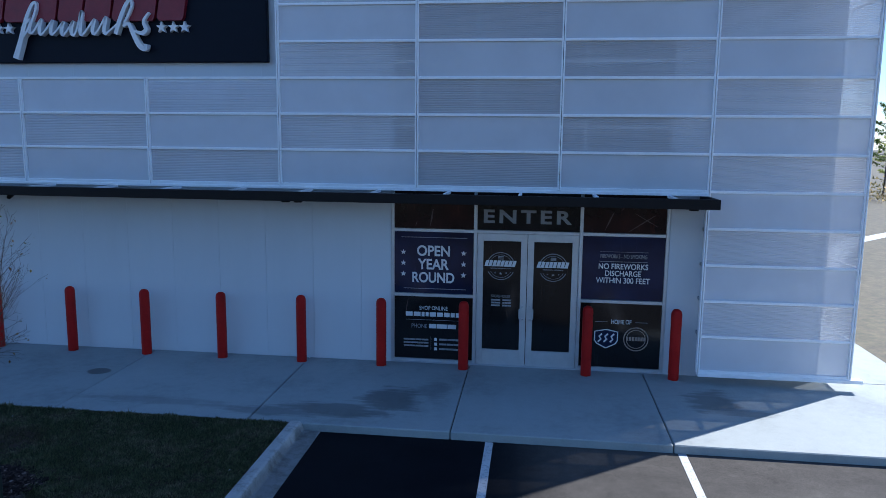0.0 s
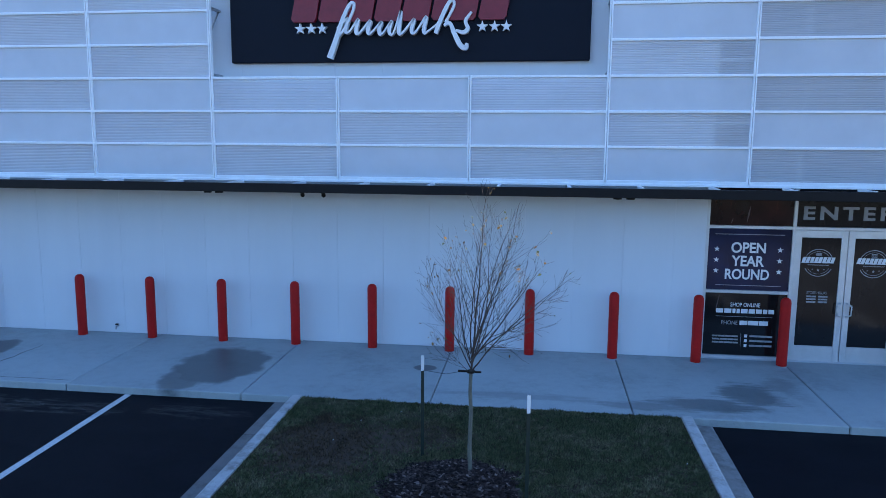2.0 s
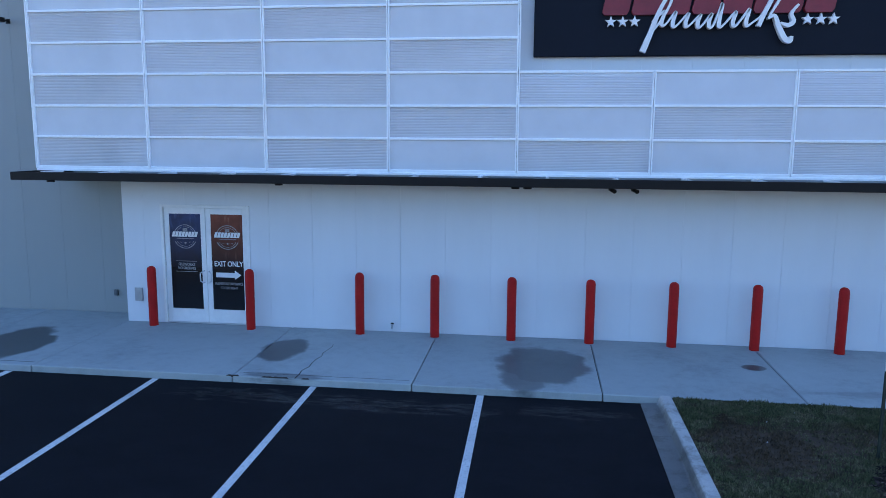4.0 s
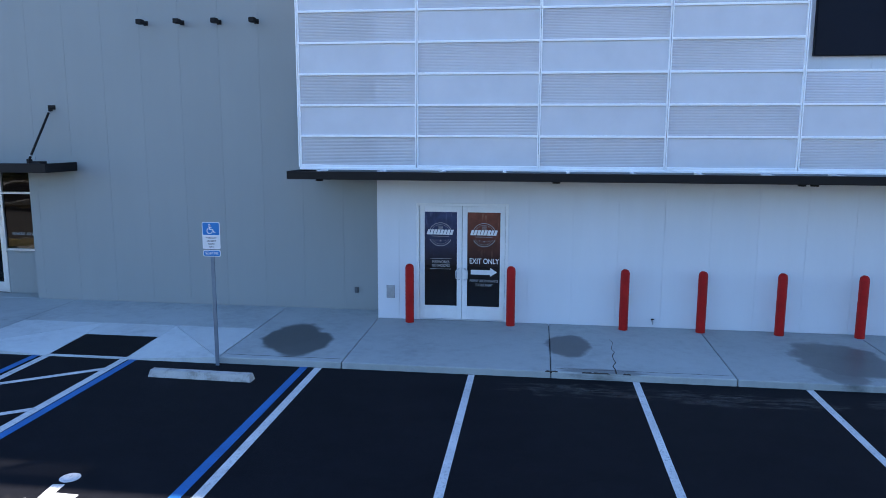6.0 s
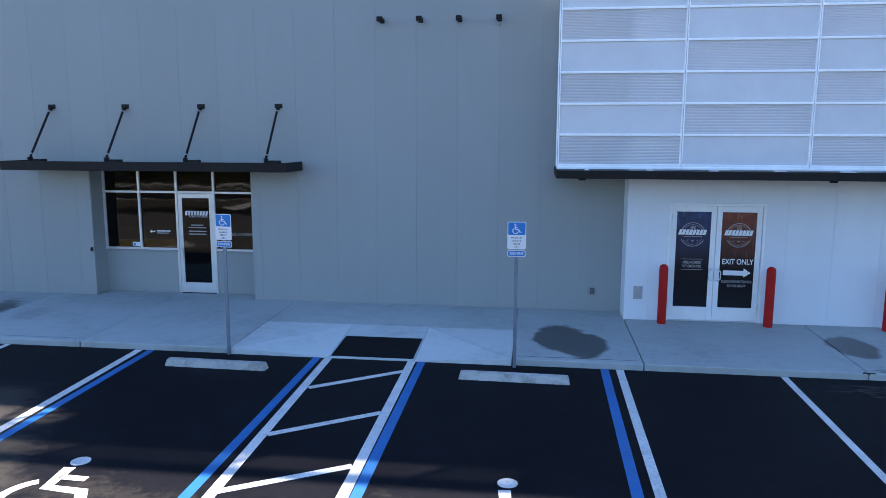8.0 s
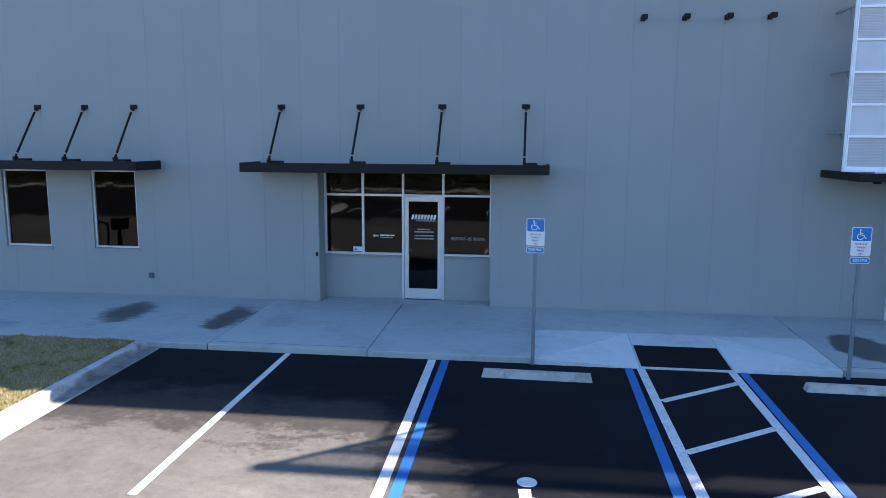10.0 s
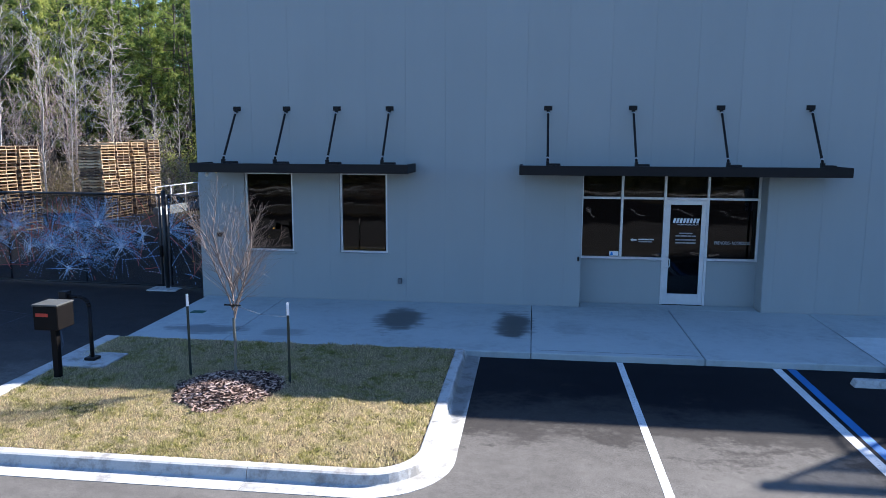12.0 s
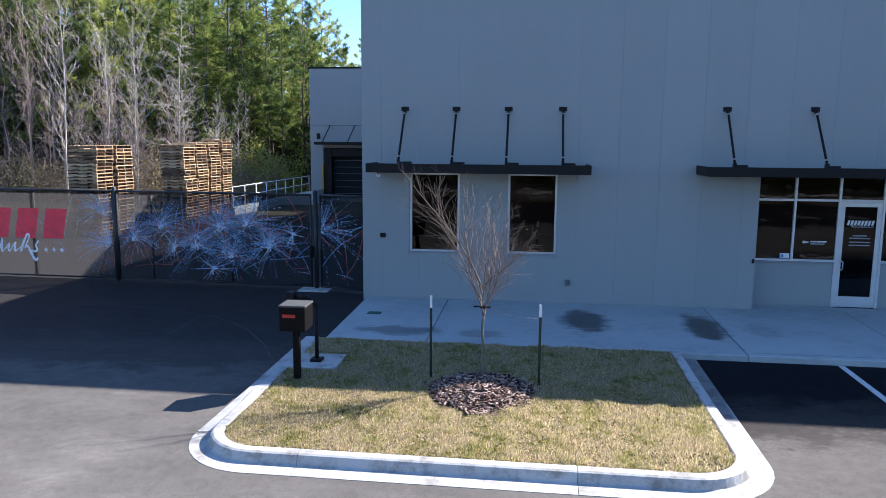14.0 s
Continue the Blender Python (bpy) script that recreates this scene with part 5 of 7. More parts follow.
# raised parapet behind the sign, out of view, added for its long shadow
single("wall_tower", Geo().box(SX[4], SX[7], WHITE_Y + 0.26, WHITE_Y + 1.6, ROOF_Z - 0.05, 9.9), M_WHITEWALL, "unseen raised parapet added behind the sign for its shadow", "wall", kind="structure")


# ---- awnings ----
def channel(parent, x0, x1, y0, y1, z0, z1):
    """Black fascia round an open tray."""
    part("fascia", Geo().box(x0, x1, y0, y0 + 0.05, z0, z1, 0.006).box(x0, x1, y0 + 0.05, y0 + 0.09, z0, z0 + 0.03).box(x0, x1, y0 + 0.05, y0 + 0.08, z1 - 0.02, z1), M_BLACK, parent)
    for x in (x0, x1 - 0.05):
        part("end_cap", Geo().box(x, x + 0.05, y0 + 0.051, y1, z0, z1, 0.006), M_BLACK, parent)
    part("deck", Geo().box(x0 + 0.051, x1 - 0.051, y0 + 0.091, y1, z0 + 0.02, z0 + 0.06), M_BLACK, parent)


big = thing("awning", (0, 0, 0), "long black metal awning across the white front", "awning", "awnings")
AX0, AX1, AY0, AZ0, AZ1 = -20.72, 3.50, 11.98, 3.13, 3.285
channel(big, AX0, AX1, AY0, WHITE_Y - 0.002, AZ0, AZ1)
part("end_cap", Geo().box(AX0, AX0 + 0.05, WHITE_Y, GRAY_Y - 0.002, AZ0, AZ1, 0.006), M_BLACK, big)
part("deck", Geo().box(AX0 + 0.051, WHITE_X0 - 0.002, WHITE_Y, GRAY_Y - 0.002, AZ0 + 0.02, AZ0 + 0.06), M_BLACK, big)
for k in range(20):
    x = AX0 + 0.6 + k * 1.209
    if x < AX1 - 0.1:
        part("cross_bar", Geo().box(x - 0.025, x + 0.025, AY0 + 0.081, SCREEN_Y - 0.06, AZ1 - 0.03, AZ1 + 0.012), M_SCREENFRAME, big, "pale metal cross bar")
for x in (-20.2, -15.5, -11.02, -10.8, -3.57, -3.35, 1.3, 3.2):
    part("fitting", Geo().lathe([(0.075, 0.0), (0.075, 0.05), (0.03, 0.06), (0.0, 0.06)], (x, AY0 + 0.45, AZ0 - 0.055), 12), M_BLACK, big, "round downlight under the awning")


def awning(x0, x1, rods):
    ob = thing("awning", (0, 0, 0), "black metal awning hung on rods from the grey wall", "awning", "awnings")
    y0, z0, z1 = 12.74, 3.155, 3.355
    channel(ob, x0, x1, y0, GRAY_Y - 0.002, z0, z1)
    for x in rods:
        r = part("hanger_rod", Geo().tube((x, GRAY_Y - 0.09, 4.515), (x, 12.97, 3.45), 0.026, n=10), M_BLACK, ob)
        part("turnbuckle", Geo().tube((x, GRAY_Y - 0.13, 4.46), (x, GRAY_Y - 0.11, 4.485), 0.034, n=8), M_GALV, r)
        part("turnbuckle", Geo().tube((x, 13.02, 3.52), (x, 13.0, 3.495), 0.034, n=8), M_GALV, r)
        part("wall_plate", Geo().box(x - 0.09, x + 0.09, GRAY_Y - 0.02, GRAY_Y - 0.001, 4.54, 4.64, 0.004).box(x - 0.03, x + 0.03, GRAY_Y - 0.10, GRAY_Y - 0.02, 4.50, 4.57, 0.004)
             .tube((x - 0.055, GRAY_Y - 0.035, 4.59), (x - 0.055, GRAY_Y - 0.019, 4.59), 0.016, n=6).tube((x + 0.055, GRAY_Y - 0.035, 4.59), (x + 0.055, GRAY_Y - 0.019, 4.59), 0.016, n=6), M_BLACK, r)
        part("deck_clamp", Geo().box(x - 0.03, x + 0.03, 12.9, 13.02, z1 - 0.16, z1 + 0.09, 0.004).box(x + 0.02, x + 0.27, 12.93, 13.16, z1 - 0.02, z1 + 0.04, 0.008), M_BLACK, r)


awning(-40.34, -35.41, [-39.64, -38.44, -37.24, -36.01])
awning(-33.02, -26.38, [-32.43, -30.59, -28.74, -26.9])

# ---- shop sign: brand lettering kept as plain shapes ----
sign = thing("shop_sign", (0, 0, 0), "black sign board with red block shapes and a white flourish", "sign")
GY = 13.10
part("board", Geo().box(-10.76, -4.08, GY, WHITE_Y - 0.003, 5.485, 8.02, 0.015), M_BLACKSIGN, sign)
x = -9.53
for w in (0.47, 0.5, 0.46, 0.46, 0.5, 0.26, 0.5, 0.5):
    part("red_block", Geo().prism([(x + 0.03, 6.20), (x + w - 0.05, 6.20), (x + w - 0.01, 6.26), (x + w + 0.13, 7.0), (x + 0.15, 7.0), (x - 0.01, 6.26)], GY - 0.09, GY - 0.002), M_REDLETTER, sign, "raised dark red block")
    x += w + 0.045
# white flourish: raised curved bands


def sweep(pts, steps=6):
    """Smooth line through a few points."""
    out = []
    for k in range(len(pts) - 1):
        a, b, c, d = (pts[min(max(k + j, 0), len(pts) - 1)] for j in (-1, 0, 1, 2))
        for i in range(steps):
            u = i / steps
            out.append(tuple(0.5 * (2 * b[m] + (c[m] - a[m]) * u + (2 * a[m] - 5 * b[m] + 4 * c[m] - d[m]) * u * u + (3 * b[m] - a[m] - 3 * c[m] + d[m]) * u ** 3) for m in (0, 1, 2)))
    return out + [pts[-1]]


def flourish(parent, x0, x1, z0, d0, d1, mat):
    """Brushed bands: each point is along, up and width, in shares of the whole length."""
    L = x1 - x0

    def band(pts, d, label=""):
        line = sweep(pts)
        q = Geo()
        q.stroke([(x0 + p[0] * L, z0 + p[1] * L) for p in line], [p[2] * L for p in line], d0 + d, d1 - d)
        part("flourish", q, mat, parent, label)

    # tall looped band with a long foot
    band([(0.005, -0.205, 0.04), (0.05, -0.09, 0.034), (0.10, 0.05, 0.026), (0.15, 0.145, 0.022), (0.178, 0.152, 0.018), (0.17, 0.10, 0.016), (0.12, 0.0, 0.016), (0.075, -0.06, 0.012)], 0.0, "raised white curved band")
    # running wave, uneven in height
    wave = [(0.06, -0.01, 0.012)]
    x = 0.12
    for low, high, wide in ((-0.035, 0.055, 0.062), (-0.045, 0.05, 0.07), (-0.045, 0.04, 0.066), (-0.05, 0.03, 0.06), (-0.05, 0.035, 0.055), (-0.05, 0.10, 0.075), (-0.045, 0.045, 0.07), (-0.045, 0.06, 0.07)):
        wave += [(x + 0.016, high, 0.017), (x, low * 0.3, 0.025), (x + 0.004, low, 0.022), (x + 0.03, low * 0.75, 0.012)]
        x += wide * 1.17
    band(wave + [(x + 0.02, 0.02, 0.014)], 0.003)
    # second tall band with a kicked-out leg and a curled tail
    band([(0.735, -0.05, 0.026), (0.77, 0.04, 0.028), (0.82, 0.14, 0.024), (0.85, 0.162, 0.02), (0.855, 0.12, 0.017), (0.80, 0.02, 0.014)], 0.0)
    band([(0.79, 0.0, 0.018), (0.83, 0.015, 0.024), (0.86, -0.05, 0.03), (0.90, -0.125, 0.034), (0.935, -0.145, 0.03), (0.945, -0.115, 0.02)], 0.002)
    band([(0.87, -0.03, 0.014), (0.92, -0.045, 0.026), (0.95, -0.02, 0.026), (0.935, 0.03, 0.02), (0.975, 0.085, 0.014)], 0.0)


flourish(sign, -8.82, -6.12, 6.10, GY - 0.15, GY - 0.03, M_WHITELETTER)
for x in (-9.38, -9.17, -8.96, -6.0, -5.78, -5.57):
    part("star", Geo().star(x, 6.085, 0.105, GY - 0.08, GY - 0.002), M_WHITELETTER, sign, "raised white star")

# ---- lamps and fittings on the walls ----
spot = thing("flood_lamp", (-24.5, GRAY_Y - 0.001, 6.40), "small black flood lamp fixed high on the grey wall", "lamp", "wall flood lamps")
part("housing", Geo().box(-0.06, 0.06, -0.33, -0.16, -0.05, 0.05, 0.01), M_BLACK, spot)
part("bracket", Geo().box(-0.02, 0.02, -0.18, 0.0, -0.015, 0.015).box(-0.05, 0.05, -0.012, 0.0, -0.05, 0.05), M_BLACK, spot)
for x in (-23.65, -22.8, -21.95):
    copy_thing(spot, pose(x, GRAY_Y - 0.001, 6.40))


def wall_box(x, y, z, w, h, d, mat, label, name="socket_box"):
    ob = thing(name, (x, y, z), label, "wall box", "outlet covers" if name == "socket_box" else "")
    part("cover", Geo().box(-w / 2, w / 2, -d, -0.001, -h / 2, h / 2, 0.008), mat, ob)
    part("lid", Geo().box(-w * 0.36, w * 0.36, -d - 0.014, -d - 0.001, -h * 0.38, h * 0.38, 0.004), mat, ob)


wall_box(-19.82, GRAY_Y, 0.56, 0.085, 0.13, 0.06, M_GREYBOX, "grey weatherproof socket box on the wall")
wall_box(-35.79, GRAY_Y, 0.60, 0.10, 0.13, 0.06, M_GREYBOX, "grey weatherproof socket box on the wall")
wall_box(-40.18, GRAY_Y, 1.62, 0.13, 0.10, 0.06, M_BLACK, "small black switch box on the grey wall")
vent = thing("wall_vent", (-18.92, WHITE_Y - 0.001, 0.68), "small grey louvred vent on the white wall", "vent")
part("frame", Geo().box(-0.09, 0.09, -0.025, 0, -0.14, 0.14, 0.006), M_GALV, vent)
for k in range(7):
    part("slat", Geo().box(-0.075, 0.075, -0.034, -0.0255, -0.12 + k * 0.036, -0.1 + k * 0.036), M_GALV, vent)
tap = thing("hose_tap", (-13.46, WHITE_Y - 0.001, 0.24), "small metal hose tap low on the wall", "tap")
part("body", Geo().tube((0, 0, 0), (0, -0.09, 0), 0.018).tube((0, -0.08, 0), (0, -0.11, -0.06), 0.016), M_GALV, tap)
part("wheel", Geo().tube((0, -0.06, 0.03), (0, -0.06, 0.045), 0.035), M_BLACK, tap)


def camera_fixture(x, y, z, mat, label, ceiling=True):
    ob = thing("security_camera", (x, y, z), label, "camera", "security cameras")
    part("mount", Geo().tube((0, 0, 0.0), (0, 0, -0.05), 0.035, n=10), mat, ob)
    part("barrel", Geo().tube((0, 0.02, -0.075), (0.06, -0.14, -0.10), 0.035, n=12).tube((0.05, -0.12, -0.097), (0.065, -0.155, -0.103), 0.039, n=12), mat, ob)


camera_fixture(-9.3, 12.7, AZ0 + 0.019, M_BLACK, "black security camera under the awning")
camera_fixture(-8.9, 12.7, AZ0 + 0.019, M_BLACK, "black security camera under the awning")
camera_fixture(-40.2, 13.3, 3.174, M_SIGNWHITE, "white security camera under the awning")
wall_box(-31.67, GRAY_Y - 0.0, 1.22, 0.045, 0.10, 0.04, M_BLACK, "small dark card reader beside the alcove")

# ---- bollards ----
BZ = WALK_Z + gz(12.93) - 0.002
bollard = thing("bollard", (-18.46, 12.93, BZ), "red domed plastic bollard in front of the white wall", "bollard", "bollards along the front")
part("sleeve", Geo().lathe([(0.0, 0.0), (0.088, 0.0), (0.09, 0.02), (0.09, 1.155), (0.086, 1.19), (0.07, 1.225), (0.04, 1.247), (0.0, 1.255)], n=20), M_RED, bollard)
part("base_ring", Geo().lathe([(0.115, 0.0), (0.11, 0.008), (0.09, 0.01), (0.0885, 0.0)], n=20), M_WALK, bollard)
for x, y in [(-16.35, 12.93), (-14.07, 12.93), (-12.56, 12.93), (-11.06, 12.93), (-9.565, 12.93), (-8.03, 12.93), (-6.53, 12.93), (-5.03, 12.93), (-3.5, 12.93), (-2.01, 12.93), (-0.52, 12.93), (1.64, 12.93), (3.13, 12.93)]:
    copy_thing(bollard, pose(x, y, BZ, 0, 0, 37 * x))


# ---- parking signs and wheel stops ----
def parking_sign(x, y, top, turn):
    ob = thing("parking_sign", (x, y, gz(y)), "blue and white accessible parking sign on a steel post", "sign", "accessible parking signs")
    ob.rotation_euler = (0, 0, radians(turn))
    part("post", Geo().box(-0.03, 0.03, 0.0, 0.006, -0.05, top - 0.02).box(-0.03, -0.024, 0.006, 0.03, -0.05, top - 0.02).box(0.024, 0.03, 0.006, 0.03, -0.05, top - 0.02), M_SIGNPOST, ob)
    r = 0.03
    def plate(w, z0, z1, d0, d1, mat, name, parent, label="", rr=r):
        q = Geo()
        c = []
        for cx, cz, a0 in ((w / 2 - rr, z1 - rr, 0), (-w / 2 + rr, z1 - rr, 90), (-w / 2 + rr, z0 + rr, 180), (w / 2 - rr, z0 + rr, 270)):
            c += [(cx + rr * math.cos(radians(a0 + a)), cz + rr * math.sin(radians(a0 + a))) for a in range(0, 91, 18)]
        q.prism(c, d0, d1)
        return part(name, q, mat, parent, label)
    h, w = 0.47, 0.315
    p = plate(w, top - h, top, -0.006, -0.002, M_SIGNWHITE, "sign_plate", ob, "white plate with a blue upper half")
    plate(w - 0.025, top - 0.225, top - 0.012, -0.008, -0.0063, M_SIGNBLUE, "blue_field", p, "", 0.02)
    q = Geo()
    wheelchair(q, -0.03, top - 0.20, 0.165, -0.0105, -0.0085, "xz")
    part("wheelchair_symbol", q, M_SIGNWHITE, p)
    for k, body in enumerate(("PARKING BY", "DISABLED", "PERMIT", "ONLY")):
        lettering(body, 0, top - 0.29 - k * 0.053, (0.19, 0.16, 0.12, 0.08)[k], 0.028, -0.0063, p, M_BLACK, depth=0.0015)
    q = plate(0.31, top - 0.60, top - 0.49, -0.006, -0.002, M_SIGNWHITE, "fine_plate", ob, "small blue plate below the sign")
    plate(0.29, top - 0.59, top - 0.50, -0.008, -0.0063, M_SIGNBLUE, "blue_field", q)
    lettering("$250 FINE", 0, top - 0.572, 0.23, 0.055, -0.0083, q, M_SIGNWHITE, depth=0.0015, bold=0.01)
    for z in (top - 0.06, top - 0.42):
        part("bolt", Geo().tube((0, -0.0125, z), (0, -0.0062, z), 0.009, n=6), M_GALV, p)


parking_sign(-26.64, 10.10, 2.60, -6)
parking_sign(-21.41, 10.05, 2.56, 3)


def wheel_stop(x, y, turn):
    ob = single("wheel_stop", Geo().add([(sx * 0.915 + 0.03 * -sx * (k in (1, 2)), yy, zz) for sx in (-1, 1) for k, (yy, zz) in enumerate(((-0.10, 0.0), (-0.065, 0.115), (0.065, 0.115), (0.10, 0.0)))],
                [(0, 1, 2, 3), (7, 6, 5, 4), (0, 4, 5, 1), (1, 5, 6, 2), (2, 6, 7, 3), (3, 7, 4, 0)]), M_KERB, "pale worn concrete wheel stop on the asphalt", "wheel stop", "wheel stops")
    ob.matrix_basis = pose(x, y, gz(y), 0, 0, turn)


wheel_stop(-26.57, 9.42, -1.2)
wheel_stop(-21.40, 9.41, -1.2)

# ---- mailbox, keypad post and valve lid ----
mb = thing("mailbox", (-40.34, 7.85, 0.06), "brown metal mailbox on a square post by the drive", "mailbox")
part("post", Geo().box(-0.05, 0.05, -0.05, 0.05, -0.02, 0.81, 0.006), M_BROWN, mb)
part("box_body", Geo().box(-0.205, 0.215, -0.22, 0.20, 0.81, 1.195, 0.012), M_BROWN, mb)
part("roof", Geo().box(-0.215, 0.225, -0.23, 0.21, 1.195, 1.225, 0.008), M_LID, mb, "grey lid, paler than the box")
part("address_mark", Geo().box(-0.15, 0.06, -0.228, -0.221, 1.03, 1.085), M_FLAG, mb, "red bar on the front")
kp = thing("keypad_post", (-40.26, 8.66, 0.068), "black gooseneck post with a gate keypad", "post")
part("base_plate", Geo().box(-0.1, 0.1, -0.1, 0.1, 0.02, 0.07, 0.01), M_BLACK, kp)
q = Geo()
q.bent([(0, 0, 0.05), (0, 0, 0.95)] + [(-0.18 + 0.18 * math.cos(radians(a)), 0, 0.95 + 0.18 * math.sin(radians(a))) for a in range(15, 91, 15)] + [(-0.36, 0, 1.13)], 0.035, 10)
part("neck", q, M_BLACK, kp)
part("keypad", Geo().box(-0.50, -0.36, -0.08, 0.08, 1.03, 1.22, 0.012), M_BLACK, kp)
single("concrete_pad", Geo().box(-40.85, -39.85, 8.3, 9.1, -0.1, 0.088, 0.01), M_KERB, "small concrete pad under the keypad post", "pad", kind="structure")
single("valve_lid", Geo().box(-0.15, 0.15, -0.11, 0.11, -0.02, 0.006, 0.003), M_GREEN, "green plastic valve lid set in the sidewalk", "lid", at=(-40.05, 12.25, WALK_Z + gz(12.25) + 0.003))


# ---- young trees ----
def young_tree(x, y, z, seed, fork, stems, label, dead_leaves, bark, wander=0.07, rise=0.03, spread=0.3):
    """A thin trunk that forks into slender stems (east, north, up, length, radius), with long whippy side shoots."""
    rng = random.Random(seed)
    ob = thing("young_tree", (x, y, z), label, "tree", "young staked trees")
    q = Geo()
    pts = [(0.006 * math.sin(2.1 * k), 0.005 * math.cos(1.7 * k), -0.05 + (fork + 0.05) * k / 6) for k in range(7)]
    for k in range(6):
        q.tube(pts[k], pts[k + 1], 0.028 - 0.0012 * k, 0.0268 - 0.0012 * k, 9, False)
    part("trunk", q, M_TRUNK, ob)
    q, ends = Geo(), []

    def shoot(p, d, length, r, depth, segs, wander, up):
        pos, dirn = Vector(p), Vector(d).normalized()
        for s in range(segs):
            dirn = (dirn + Vector((rng.gauss(0, wander), rng.gauss(0, wander), rng.gauss(up, wander * 0.7)))).normalized()
            nxt = pos + dirn * (length / segs)
            ra, rb = max(0.0014, r * (1 - 0.85 * s / segs)), max(0.0012, r * (1 - 0.85 * (s + 1) / segs))
            q.tube(pos, nxt, ra, rb, 5 if depth == 2 else 3, False)
            if depth and s:
                for _ in range(rng.choice((1, 2, 2) if spread < 0.5 else (2, 2, 3)) if depth == 2 else rng.choice((0, 1, 1))):
                    a = rng.uniform(0, 2 * math.pi)
                    side = dirn.cross(Vector((math.cos(a), math.sin(a), 0.3))).normalized()
                    left = length * (1 - s / segs)
                    shoot(pos.lerp(nxt, rng.random()), dirn + side * rng.uniform(0.4, 0.7 + spread * 0.5), left * rng.uniform(0.25, 0.65) + 0.08, ra * 0.55, depth - 1, 5 if depth == 2 else 3, wander * 1.1, up + 0.02)
            pos = nxt
        ends.append(pos)

    for k, (dx, dy, up, length, r) in enumerate(stems):
        lift = 0.0 if k == 0 else spread * ((k * 0.618) % 1.0)
        shoot((rng.uniform(-0.008, 0.008), rng.uniform(-0.008, 0.008), fork - 0.02 + lift), (dx, dy, up), length - 0.6 * lift, r * 0.8, 2, 10, wander, rise)
    part("crown", q, bark, ob, "bare brown twigs")
    if dead_leaves:
        q = Geo()
        for _ in range(dead_leaves):
            c = rng.choice(ends) + Vector((rng.uniform(-0.03, 0.03), rng.uniform(-0.03, 0.03), rng.uniform(-0.06, 0.0)))
            u = Vector((rng.uniform(-1, 1), rng.uniform(-1, 1), rng.uniform(-1, 1))).normalized() * rng.uniform(0.012, 0.026)
            w = u.cross(Vector((rng.uniform(-1, 1), rng.uniform(-1, 1), 0.3))).normalized() * u.length * 0.6
            q.add([tuple(c - u), tuple(c + w), tuple(c + u), tuple(c - w)], [(0, 1, 2, 3)])
        tagged(part("leaf", q, M_DEADLEAF, ob, "few withered leaves"), kind="stuff")
    return ob


young_tree(-5.64, 7.73, 0.12 + gz(7.73), 11, 1.36, [(0.02, 0.0, 1, 2.15, 0.017), (0.1, -0.25, 1, 2.0, 0.012), (0.14, 0.15, 1, 1.9, 0.011), (0.38, -0.2, 1, 2.0, 0.014), (0.5, -0.35, 0.9, 1.9, 0.013), (0.62, -0.4, 0.8, 1.8, 0.012), (0.75, -0.5, 0.72, 1.7, 0.011), (0.35, 0.3, 0.9, 1.4, 0.009),
            (-0.18, 0.1, 1, 1.7, 0.011), (-0.3, -0.3, 1, 1.6, 0.009), (-0.5, 0.05, 0.8, 1.4, 0.009), (-0.75, 0.0, 0.65, 1.15, 0.007), (-0.35, 0.35, 0.9, 1.2, 0.007), (-0.7, -0.3, 0.4, 0.6, 0.005), (0.7, 0.1, 0.35, 0.7, 0.005)],
           "slender young tree, bare but for a few withered leaves", 130, M_TWIG)
young_tree(-37.36, 7.97, 0.12 + gz(7.97), 24, 1.06, [(0.0, 0.0, 1, 2.0, 0.022), (-0.1, 0.1, 1, 2.7, 0.017), (-0.22, -0.1, 1, 2.4, 0.015), (-0.42, 0.05, 0.9, 2.1, 0.018), (-0.5, -0.2, 0.75, 1.7, 0.014), (-0.32, 0.35, 0.9, 1.8, 0.012),
            (0.2, 0.05, 1, 1.7, 0.014), (0.5, 0.05, 0.85, 1.6, 0.019), (0.5, -0.3, 0.75, 1.4, 0.013), (0.15, -0.35, 1, 1.7, 0.012), (0.3, 0.4, 0.9, 1.5, 0.011), (0.08, 0.25, 1, 1.8, 0.011)],
           "slender bare young tree, reddish twigs coloured pale for sunlight", 12, M_TWIGSUN, 0.10, 0.03, 0.6)


def stake(x, y, top, turn):
    z = 0.12 + gz(y)
    ob = thing("tree_stake", (x, y, z), "dark steel stake with a white top beside a young tree", "stake", "tree stakes")
    h = top - z
    part("post", Geo().box(-0.02, 0.02, -0.003, 0.003, -0.05, h - 0.2).box(-0.003, 0.003, 0.003, 0.03, -0.05, h - 0.2), M_POSTGREEN, ob)
    part("tip", Geo().box(-0.02, 0.02, -0.003, 0.003, h - 0.2, h).box(-0.003, 0.003, 0.003, 0.03, h - 0.2, h), M_SIGNWHITE, ob, "white painted tip")
    ob.rotation_euler = (0, 0, turn)


